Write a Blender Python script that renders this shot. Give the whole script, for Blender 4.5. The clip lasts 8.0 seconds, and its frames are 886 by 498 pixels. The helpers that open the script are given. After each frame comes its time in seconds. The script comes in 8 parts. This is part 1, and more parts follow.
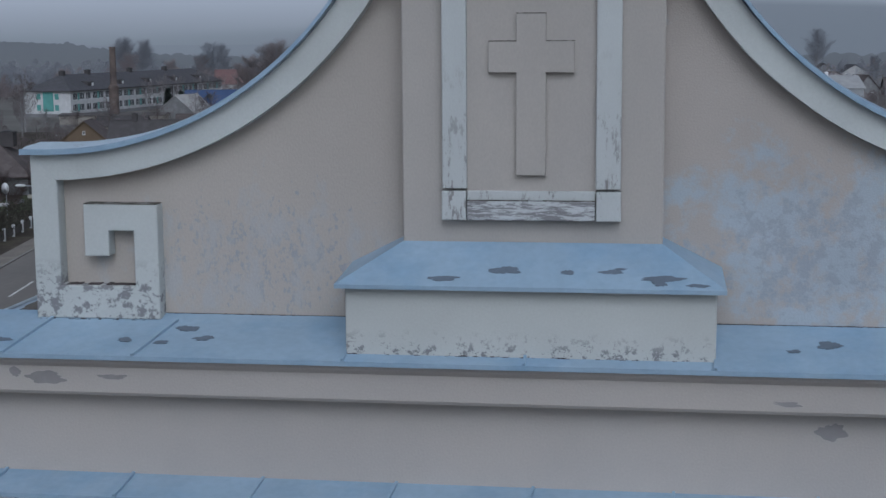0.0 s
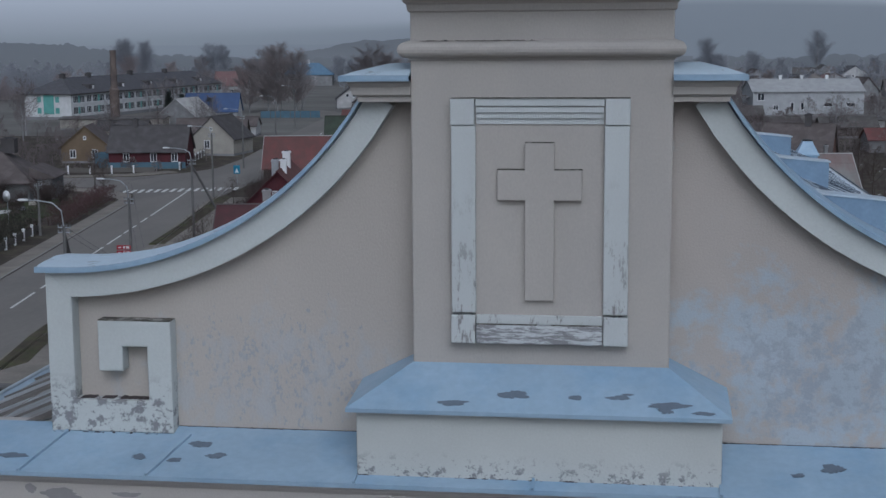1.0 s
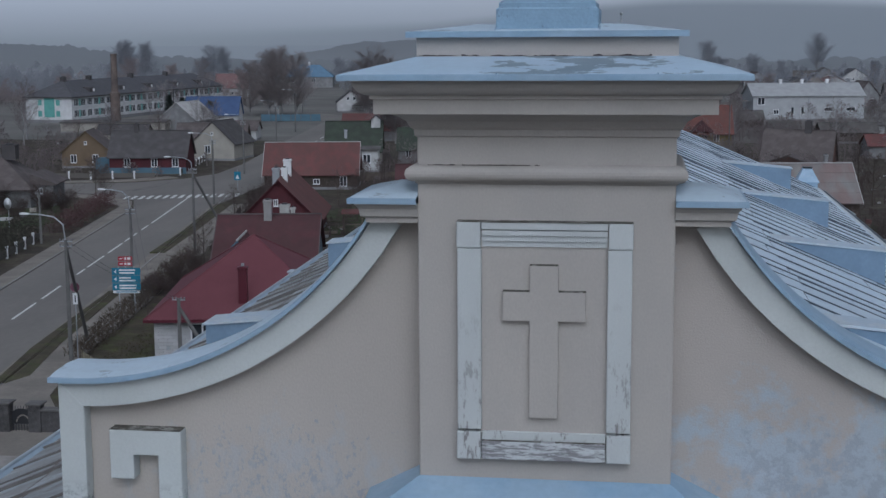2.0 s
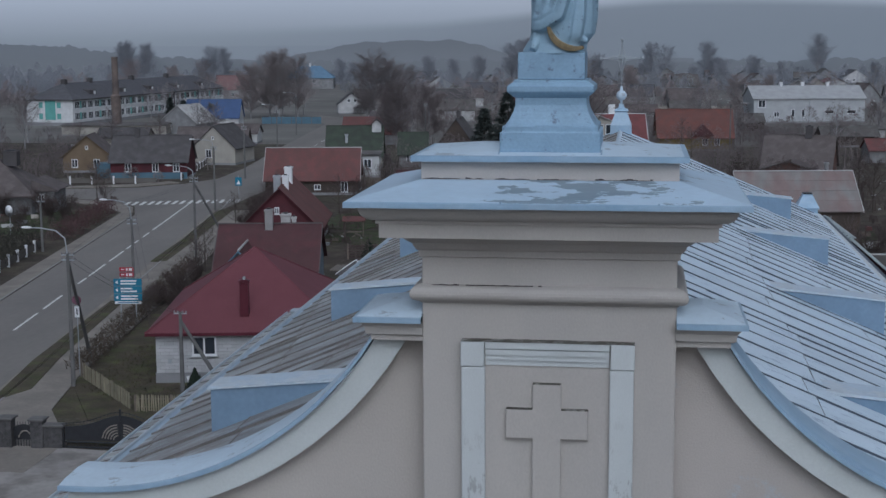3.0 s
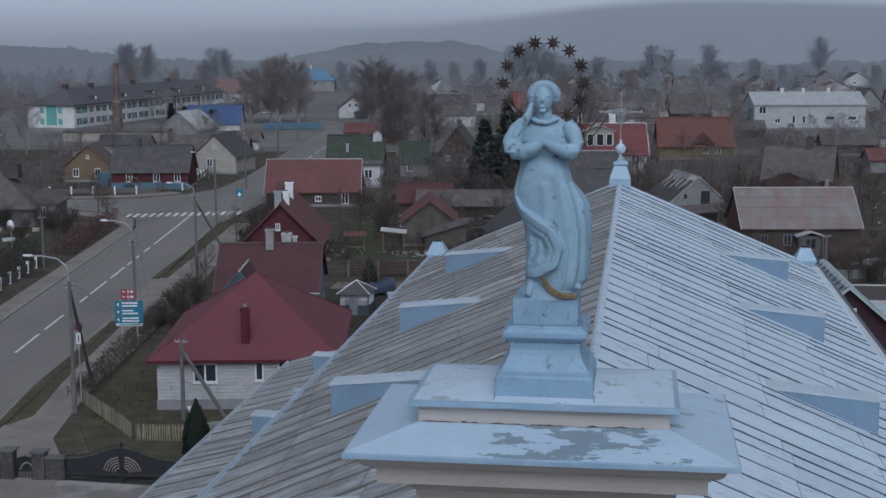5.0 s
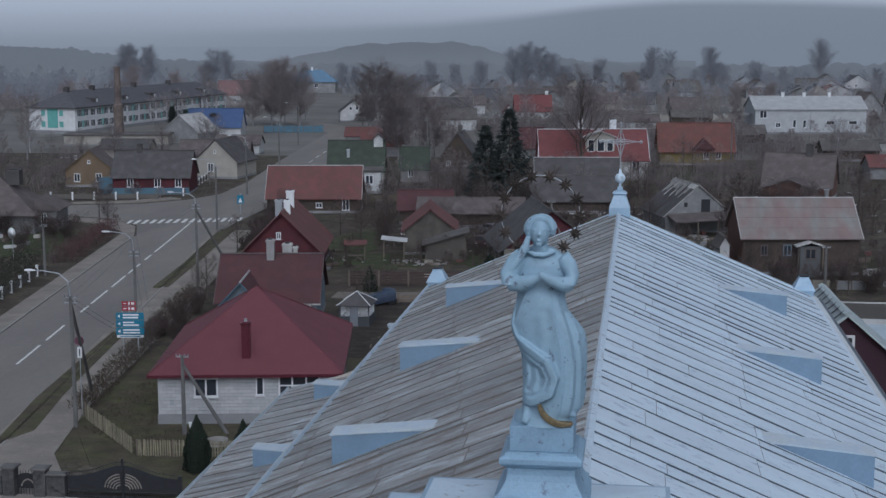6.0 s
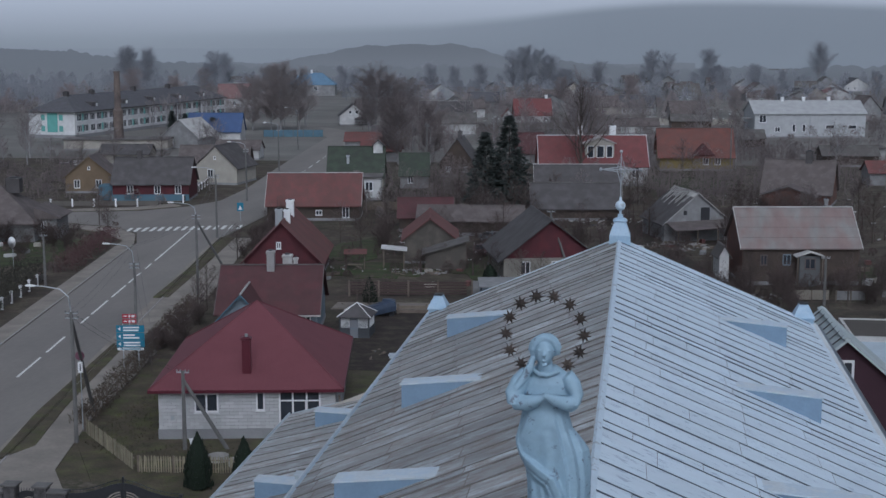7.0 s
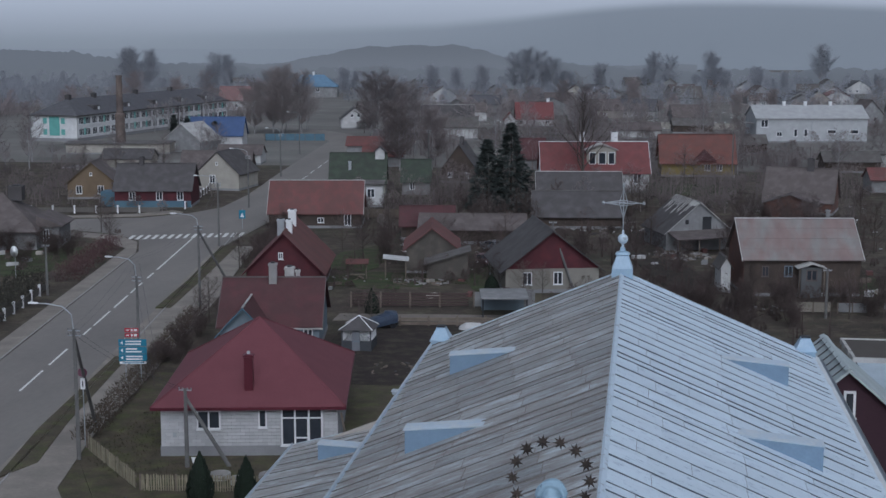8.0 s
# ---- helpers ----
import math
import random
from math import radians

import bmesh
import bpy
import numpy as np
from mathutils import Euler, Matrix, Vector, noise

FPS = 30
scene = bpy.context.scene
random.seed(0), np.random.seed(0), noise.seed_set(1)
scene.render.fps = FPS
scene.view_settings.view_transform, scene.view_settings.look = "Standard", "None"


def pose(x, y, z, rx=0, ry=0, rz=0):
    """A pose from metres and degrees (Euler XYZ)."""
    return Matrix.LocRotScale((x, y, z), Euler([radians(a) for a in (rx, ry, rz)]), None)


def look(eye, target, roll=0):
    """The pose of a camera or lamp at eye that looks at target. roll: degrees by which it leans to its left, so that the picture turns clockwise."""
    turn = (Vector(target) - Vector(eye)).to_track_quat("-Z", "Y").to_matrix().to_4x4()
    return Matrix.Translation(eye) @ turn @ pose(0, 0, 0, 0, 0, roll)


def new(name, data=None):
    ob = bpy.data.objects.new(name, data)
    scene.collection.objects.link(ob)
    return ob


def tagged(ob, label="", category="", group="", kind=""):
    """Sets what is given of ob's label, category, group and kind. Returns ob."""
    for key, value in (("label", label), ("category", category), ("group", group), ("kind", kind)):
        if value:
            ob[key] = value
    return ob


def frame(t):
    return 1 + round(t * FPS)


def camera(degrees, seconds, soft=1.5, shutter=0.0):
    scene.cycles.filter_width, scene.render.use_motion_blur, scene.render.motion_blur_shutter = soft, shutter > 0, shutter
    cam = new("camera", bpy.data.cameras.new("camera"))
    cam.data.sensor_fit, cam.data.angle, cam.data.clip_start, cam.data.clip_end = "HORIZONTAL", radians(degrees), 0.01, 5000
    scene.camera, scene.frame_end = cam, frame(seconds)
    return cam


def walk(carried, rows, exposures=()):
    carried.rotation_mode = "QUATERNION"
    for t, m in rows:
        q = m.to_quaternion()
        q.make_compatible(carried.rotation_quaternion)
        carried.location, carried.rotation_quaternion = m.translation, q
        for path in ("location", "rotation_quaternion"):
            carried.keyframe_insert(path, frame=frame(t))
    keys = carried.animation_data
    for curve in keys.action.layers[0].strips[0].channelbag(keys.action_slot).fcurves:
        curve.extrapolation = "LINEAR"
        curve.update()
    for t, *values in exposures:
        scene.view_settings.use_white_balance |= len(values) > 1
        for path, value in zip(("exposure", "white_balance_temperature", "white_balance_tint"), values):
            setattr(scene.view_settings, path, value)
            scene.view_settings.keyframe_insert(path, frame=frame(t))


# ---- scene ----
cam = camera(35.1, 8.0)
PATH = [
    (0, (0.861, -11.322, 20.915), (0.587, -9.363, 20.618), -0.4),
    (0.5, (0.822, -11.334, 21.417), (0.548, -9.375, 21.119), -0.4),
    (1, (0.794, -11.359, 21.961), (0.52, -9.401, 21.663), -0.4),
    (1.5, (0.778, -11.388, 22.454), (0.504, -9.429, 22.155), -0.4),
    (2, (0.758, -11.44, 22.982), (0.484, -9.482, 22.684), -0.3),
    (3.5, (0.734, -11.484, 24.53), (0.459, -9.526, 24.23), -0.3),
    (4, (0.732, -11.451, 25.062), (0.458, -9.492, 24.762), -0.3),
    (4.5, (0.751, -11.446, 25.572), (0.476, -9.488, 25.271), -0.3),
    (6, (0.813, -11.542, 27.275), (0.536, -9.584, 26.972), -0.1),
    (6.5, (0.786, -11.576, 27.815), (0.509, -9.618, 27.512), -0.1),
    (7, (0.759, -11.545, 28.33), (0.483, -9.588, 28.028), -0.1),
    (7.5, (0.731, -11.48, 28.919), (0.453, -9.523, 28.616), -0.1),
    (8, (0.695, -11.481, 29.642), (0.417, -9.524, 29.339), -0.0),
]
walk(cam, [(t, look(eye, target, roll)) for t, eye, target, roll in PATH],
     exposures=[(0.0, -0.66, 5450, 9), (2.0, -0.61, 5450, 9), (4.0, -0.48, 5450, 9), (8.0, -0.40, 5500, 10)])

# ---- sky and light: a foggy, overcast late-autumn day ----
world = bpy.data.worlds.new("overcast_sky")
scene.world = world
world.use_nodes = True
wn, wl = world.node_tree.nodes, world.node_tree.links
sky = wn.new("ShaderNodeTexSky")
sky.sky_type, sky.sun_disc = "NISHITA", False
sky.sun_elevation, sky.sun_rotation = radians(42), radians(167)
sky.air_density, sky.dust_density = 1.0, 6.0
grey = wn.new("ShaderNodeHueSaturation")
grey.inputs["Saturation"].default_value = 0.30
wl.new(sky.outputs[0], grey.inputs["Color"])
wl.new(grey.outputs[0], wn["Background"].inputs["Color"])
wn["Background"].inputs["Strength"].default_value = 0.11
sun = new("sun", bpy.data.lights.new("sun", "SUN"))
sun.data.energy, sun.data.angle, sun.data.color = 0.55, radians(70), (1.0, 0.97, 0.93)
sun.matrix_world = look((10, -44, 62), (0, 0, 0))


# ---- materials ----
def mat(name, base, rough=0.75, metal=0.0, scale=2.0, var=0.12, fine=30.0, bump=0.15, alt=None, cover=0.5, alt_scale=3.0,
        edge=0.08, below=None, rnd=0.0, stretch=(1, 1, 1), spec=0.35, ragged=0.5, around=None, alt2=None, cover2=0.4, alt2_scale=6.0, edge2=0.06, thin=0.0):
    """A procedural surface: coarse and fine variation, worn patches of a second colour (only under a height, if given), relief."""
    m = bpy.data.materials.new(name)
    m.use_nodes = True
    n, l = m.node_tree.nodes, m.node_tree.links
    b = n["Principled BSDF"]
    b.inputs["Roughness"].default_value, b.inputs["Metallic"].default_value = rough, metal
    b.inputs["Specular IOR Level"].default_value = spec
    geo = n.new("ShaderNodeNewGeometry")
    mp = n.new("ShaderNodeMapping")
    mp.inputs["Scale"].default_value = stretch
    l.new(geo.outputs["Position"], mp.inputs["Vector"])

    def tex(sc, detail=4.0, rough_=0.5):
        t = n.new("ShaderNodeTexNoise")
        t.inputs["Roughness"].default_value = rough_
        t.inputs["Scale"].default_value, t.inputs["Detail"].default_value = sc, detail
        l.new(mp.outputs[0], t.inputs["Vector"])
        return t.outputs["Fac"]

    def math2(op, p, q):
        t = n.new("ShaderNodeMath")
        t.operation = op
        for i, v in enumerate((p, q)):
            if isinstance(v, (int, float)):
                t.inputs[i].default_value = v
            else:
                l.new(v, t.inputs[i])
        return t.outputs[0]

    def span(v, a0, a1, b0, b1):
        t = n.new("ShaderNodeMapRange")
        for i, q in enumerate((a0, a1, b0, b1)):
            t.inputs[i + 1].default_value = q
        l.new(v, t.inputs[0])
        return t.outputs[0]

    coarse, small = tex(scale), tex(fine)
    tone = math2("MULTIPLY", span(coarse, 0.25, 0.75, 1 - var, 1 + var), span(small, 0.25, 0.75, 1 - var * 0.6, 1 + var * 0.6))
    if rnd:
        info = n.new("ShaderNodeObjectInfo")
        tone = math2("MULTIPLY", tone, span(info.outputs["Random"], 0, 1, 1 - rnd, 1 + rnd))
    colour = None
    if alt:
        worn = tex(alt_scale, 9.0, ragged)
        if around:
            cx, cz, rx, rz = around
            at = n.new("ShaderNodeMapping")
            at.inputs["Location"].default_value, at.inputs["Scale"].default_value = (-cx / rx, 0, -cz / rz), (1 / rx, 0, 1 / rz)
            l.new(geo.outputs["Position"], at.inputs["Vector"])
            far = n.new("ShaderNodeVectorMath")
            far.operation = "LENGTH"
            l.new(at.outputs[0], far.inputs[0])
            worn = math2("ADD", worn, span(far.outputs["Value"], 0.3, 1.3, 0.0, 0.25))
        mask = span(worn, cover, cover + edge, 1.0, 0.0)
        if below:
            sep = n.new("ShaderNodeSeparateXYZ")
            l.new(geo.outputs["Position"], sep.inputs[0])
            mask = math2("MULTIPLY", mask, span(sep.outputs["Z"], below[0], below[1], 1.0, 0.0))
        mix = n.new("ShaderNodeMix")
        mix.data_type = "RGBA"
        l.new(mask, mix.inputs["Factor"])
        mix.inputs["A"].default_value, mix.inputs["B"].default_value = (*base, 1), (*alt, 1)
        colour = mix.outputs["Result"]
        if alt2:
            spots = tex(alt2_scale, 8.0, ragged)
            if around:
                spots = math2("ADD", spots, span(far.outputs["Value"], 0.35, 1.25, 0.0, 0.25))
            mix2 = n.new("ShaderNodeMix")
            mix2.data_type = "RGBA"
            l.new(span(spots, cover2, cover2 + edge2, 1.0, 0.0), mix2.inputs["Factor"])
            l.new(colour, mix2.inputs["A"])
            mix2.inputs["B"].default_value = (*alt2, 1)
            colour = mix2.outputs["Result"]
    vm = n.new("ShaderNodeVectorMath")
    vm.operation = "SCALE"
    if colour:
        l.new(colour, vm.inputs[0])
    else:
        vm.inputs[0].default_value = base
    l.new(tone, vm.inputs["Scale"])
    l.new(vm.outputs[0], b.inputs["Base Color"])
    if bump:
        bp = n.new("ShaderNodeBump")
        bp.inputs["Strength"].default_value, bp.inputs["Distance"].default_value = bump, 0.02
        l.new(small, bp.inputs["Height"])
        l.new(bp.outputs[0], b.inputs["Normal"])
    if thin:
        through_light, both = n.new("ShaderNodeBsdfTranslucent"), n.new("ShaderNodeMixShader")
        both.inputs["Fac"].default_value = thin
        l.new(vm.outputs[0], through_light.inputs["Color"])
        l.new(b.outputs[0], both.inputs[1])
        l.new(through_light.outputs[0], both.inputs[2])
        l.new(both.outputs[0], n["Material Output"].inputs["Surface"])
    return m


PLASTER = mat("beige_plaster", (0.432, 0.396, 0.358), 0.85, var=0.08, scale=0.8, fine=60, bump=0.14, alt=(0.335, 0.345, 0.365), cover=0.430, alt_scale=24.0, edge=0.06, ragged=0.66, around=(-2.35, 19.05, 1.7, 0.85), stretch=(1, 1, 0.6), alt2=(0.415, 0.41, 0.405), cover2=0.43, alt2_scale=4.0, edge2=0.12)
FRIEZE = mat("frieze_plaster", (0.454, 0.422, 0.393), 0.85, var=0.06, scale=0.5, fine=50, bump=0.12, alt=(0.435, 0.408, 0.385), cover=0.42, alt_scale=0.9, edge=0.2, ragged=0.65)
PLASTER_BLUE = mat("patched_plaster", (0.432, 0.394, 0.360), 0.85, var=0.07, scale=1.2, fine=60, bump=0.16, alt=(0.405, 0.455, 0.50), cover=0.505, alt_scale=3.6, edge=0.15, ragged=0.70, around=(2.35, 19.15, 1.5, 1.0), alt2=(0.345, 0.375, 0.415), cover2=0.43, alt2_scale=7.0, edge2=0.11)
PILASTER = mat("pilaster_plaster", (0.432, 0.404, 0.371), 0.85, var=0.07, scale=0.9, fine=60, bump=0.12, alt=(0.41, 0.385, 0.358), cover=0.42, alt_scale=1.1, edge=0.2, ragged=0.65, stretch=(1, 1, 0.6))
BLOCK_TRIM = mat("white_lime_paint_block", (0.51, 0.53, 0.515), 0.8, var=0.06, scale=1.2, fine=50, bump=0.12, alt=(0.22, 0.22, 0.23), cover=0.425, alt_scale=16.0, edge=0.04, ragged=0.72, below=(18.40, 18.58))
TRIM = mat("white_lime_paint", (0.51, 0.535, 0.525), 0.8, var=0.06, scale=1.5, fine=50, bump=0.12, alt=(0.235, 0.235, 0.245), cover=0.455, alt_scale=10.0, edge=0.04, ragged=0.72, below=(18.80, 19.04))
FRAME_PAINT = mat("peeling_white_paint", (0.505, 0.53, 0.53), 0.75, var=0.06, scale=1.5, fine=70, bump=0.2, alt=(0.25, 0.24, 0.24), cover=0.415, alt_scale=6.0, edge=0.04, ragged=0.76, below=(19.72, 20.9), stretch=(1.6, 1, 0.5))
SILL_PAINT = mat("flaking_sill_paint", (0.54, 0.56, 0.57), 0.8, var=0.10, scale=4, fine=80, bump=0.4, alt=(0.24, 0.235, 0.245), cover=0.475, alt_scale=7.0, edge=0.05, ragged=0.78, stretch=(0.45, 1, 2.6))
BLUE = mat("blue_painted_sheet", (0.235, 0.352, 0.478), 0.42, metal=0.0, var=0.09, scale=1.5, fine=14, bump=0.05, spec=0.5, alt=(0.30, 0.405, 0.51), cover=0.44, alt_scale=1.6, edge=0.22, ragged=0.65)
BLUE_WORN = mat("worn_blue_sheet", (0.43, 0.54, 0.65), 0.42, var=0.08, scale=1.5, fine=14, bump=0.08, spec=0.5, alt=(0.205, 0.262, 0.310), cover=0.478, alt_scale=4.2, edge=0.015, ragged=0.62, around=(0.35, 22.74, 1.6, 0.8), stretch=(0.7, 1.5, 1))
BLUE_PALE = mat("chalky_blue_sheet", (0.51, 0.605, 0.69), 0.45, var=0.08, scale=2.5, fine=18, bump=0.08, spec=0.5, alt=(0.33, 0.38, 0.43), cover=0.385, alt_scale=3.4, edge=0.03, ragged=0.66)
BARE = mat("bare_grey_sheet", (0.13, 0.16, 0.20), 0.6, var=0.12, scale=8, fine=40, bump=0.1)
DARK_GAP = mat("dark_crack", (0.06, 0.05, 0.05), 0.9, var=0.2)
ROOF_R = mat("pale_blue_roof_sheet", (0.575, 0.665, 0.745), 0.40, var=0.08, scale=0.7, fine=9, bump=0.06, rnd=0.06, spec=0.5, alt=(0.33, 0.41, 0.51), cover=0.395, alt_scale=3.6, edge=0.05, ragged=0.76, stretch=(0.6, 1.6, 1))
# Dormer cheek colour is darkened for facing away from the light.
DORMER = mat("shaded_blue_dormer_sheet", (0.18, 0.258, 0.355), 0.5, var=0.12, scale=2, fine=14, bump=0.05, spec=0.4)
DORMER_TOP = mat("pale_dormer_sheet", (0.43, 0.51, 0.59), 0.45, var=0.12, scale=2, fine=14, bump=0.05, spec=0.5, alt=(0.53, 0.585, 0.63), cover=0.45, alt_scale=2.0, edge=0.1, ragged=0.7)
ROOF_L = mat("weathered_roof_sheet", (0.475, 0.525, 0.555), 0.42, var=0.22, scale=1.6, fine=9, bump=0.08, rnd=0.20, spec=0.5, alt=(0.265, 0.268, 0.265), cover=0.49, alt_scale=1.3, edge=0.16, ragged=0.76, stretch=(0.45, 1.9, 1), alt2=(0.195, 0.165, 0.145), cover2=0.39, alt2_scale=2.6, edge2=0.12)
STAINED_LAP = mat("brown_stained_lap", (0.215, 0.190, 0.170), 0.7, var=0.25, scale=3)
# Seam colours hold dirt and the folds' own shadow together.
SEAM_R = mat("shaded_dirty_roof_seam", (0.075, 0.092, 0.118), 0.5, var=0.1)
SEAM_L = mat("shaded_rusty_roof_seam", (0.135, 0.125, 0.118), 0.6, var=0.2)
DULL_ZINC = mat("dull_zinc_gutter", (0.24, 0.265, 0.29), 0.45, metal=0.3, var=0.12, scale=3)
GUTTER = mat("galvanised_gutter", (0.44, 0.50, 0.55), 0.45, metal=0.1, var=0.12, scale=3)
STATUE = mat("statue_blue_paint", (0.272, 0.388, 0.482), 0.55, var=0.10, scale=6, fine=22, bump=0.12, alt=(0.12, 0.155, 0.20), cover=0.365, alt_scale=9, edge=0.04, ragged=0.72)
PEDESTAL = mat("pedestal_blue_paint", (0.240, 0.355, 0.468), 0.5, var=0.12, scale=3, fine=40, bump=0.2, alt=(0.13, 0.17, 0.23), cover=0.365, alt_scale=8, edge=0.05, ragged=0.75)
GILT = mat("tarnished_gilt", (0.21, 0.165, 0.095), 0.5, metal=0.5, var=0.3, scale=15)
STAR = mat("dark_brass_star", (0.050, 0.038, 0.031), 0.6, metal=0.2, var=0.4, scale=12, rnd=0.4)
ASPHALT = mat("asphalt", (0.158, 0.147, 0.139), 0.9, var=0.10, scale=0.15, fine=3, bump=0.1, alt=(0.195, 0.181, 0.168), cover=0.42, alt_scale=0.12, edge=0.3, ragged=0.6, stretch=(1, 0.3, 1))
PAVING = mat("dusty_pavement", (0.245, 0.220, 0.195), 0.9, var=0.14, scale=0.4, fine=5, bump=0.1, alt=(0.20, 0.18, 0.16), cover=0.42, alt_scale=0.3, edge=0.2, ragged=0.65)
KERB = mat("concrete_kerb", (0.30, 0.29, 0.28), 0.9, var=0.15)
GRASS = mat("late_autumn_turf", (0.050, 0.051, 0.034), 0.95, var=0.35, scale=0.25, fine=3, bump=0.4, alt=(0.055, 0.043, 0.035), cover=0.50, alt_scale=0.09, edge=0.2, ragged=0.65, alt2=(0.085, 0.075, 0.052), cover2=0.41, alt2_scale=0.33, edge2=0.12)
LAWN = mat("lawn_green", (0.076, 0.080, 0.036), 0.95, var=0.35, scale=0.6, fine=8, bump=0.5, alt=(0.066, 0.055, 0.038), cover=0.47, alt_scale=0.5, edge=0.15, ragged=0.68)
GARDEN_GREEN = mat("green_garden_grass", (0.046, 0.062, 0.025), 0.95, var=0.35, scale=0.6, fine=8, bump=0.5, alt=(0.055, 0.052, 0.032), cover=0.42, alt_scale=0.35, edge=0.15, ragged=0.68)
SOIL = mat("bare_garden_soil", (0.029, 0.022, 0.019), 0.95, var=0.35, scale=0.8, fine=6, bump=0.5, alt=(0.045, 0.038, 0.028), cover=0.42, alt_scale=0.6, edge=0.1, ragged=0.7)
PAINT_LINE = mat("road_marking_paint", (0.62, 0.62, 0.60), 0.8, var=0.15, fine=8, bump=0)
CONCRETE = mat("grey_concrete", (0.27, 0.26, 0.26), 0.85, var=0.12, scale=1.2, fine=14)
GALV = mat("galvanised_steel", (0.35, 0.37, 0.39), 0.5, metal=0.4, var=0.1)
WHITE = mat("white_paint", (0.68, 0.69, 0.70), 0.7, var=0.05, scale=1.0, fine=12)
BLACK = mat("black_iron", (0.025, 0.026, 0.03), 0.5, var=0.2)
GLASS = mat("window_glass", (0.035, 0.04, 0.05), 0.08, var=0.2, scale=1.0, bump=0, spec=0.6)
BARK = mat("bark", (0.085, 0.070, 0.062), 0.95, var=0.25, scale=3, fine=20, bump=0.3)
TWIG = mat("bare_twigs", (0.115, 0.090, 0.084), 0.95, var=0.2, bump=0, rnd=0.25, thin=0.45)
# Twigs and bark grow paler with distance: haze put into their colour.
MID_TWIG = mat("mid_twigs_slight_haze", (0.205, 0.176, 0.172), 0.95, var=0.2, scale=0.08, bump=0, thin=0.45)
FAR_TWIG = mat("far_twigs_haze_pale", (0.315, 0.276, 0.274), 0.95, var=0.22, scale=0.012, bump=0, thin=0.48)
HAZE_TWIG = mat("farthest_twigs_haze_pale", (0.335, 0.345, 0.378), 0.95, var=0.2, scale=0.012, bump=0, thin=0.48)
FAR_BARK = mat("far_bark_haze_pale", (0.265, 0.255, 0.262), 0.95, var=0.2, scale=1.0, bump=0)
NEEDLE = mat("spruce_needles", (0.082, 0.096, 0.090), 0.95, var=0.3, scale=1, bump=0, thin=0.4)
THUJA = mat("thuja_green", (0.011, 0.018, 0.011), 0.9, var=0.3, scale=4, bump=0.3)
STONE = mat("field_stone", (0.080, 0.077, 0.078), 0.9, var=0.3, scale=4, fine=14, bump=0.5, rnd=0.2)
WOOD = mat("weathered_wood", (0.14, 0.115, 0.095), 0.9, var=0.2, scale=2, fine=20, rnd=0.2)
PICKET = mat("pale_picket_wood", (0.24, 0.215, 0.155), 0.9, var=0.2, scale=2, fine=20, rnd=0.25)
BLOCK = mat("aerated_concrete_block", (0.44, 0.44, 0.45), 0.9, var=0.06, scale=2, fine=15, rnd=0.09)
MORTAR = mat("mortar", (0.30, 0.30, 0.305), 0.95, var=0.1)
MAROON = mat("maroon_steel_tile", (0.148, 0.056, 0.066), 0.6, var=0.07, scale=0.6, fine=8, bump=0.05, spec=0.1)
MAROON_DARK = mat("dark_maroon_steel", (0.085, 0.016, 0.026), 0.4, var=0.08)


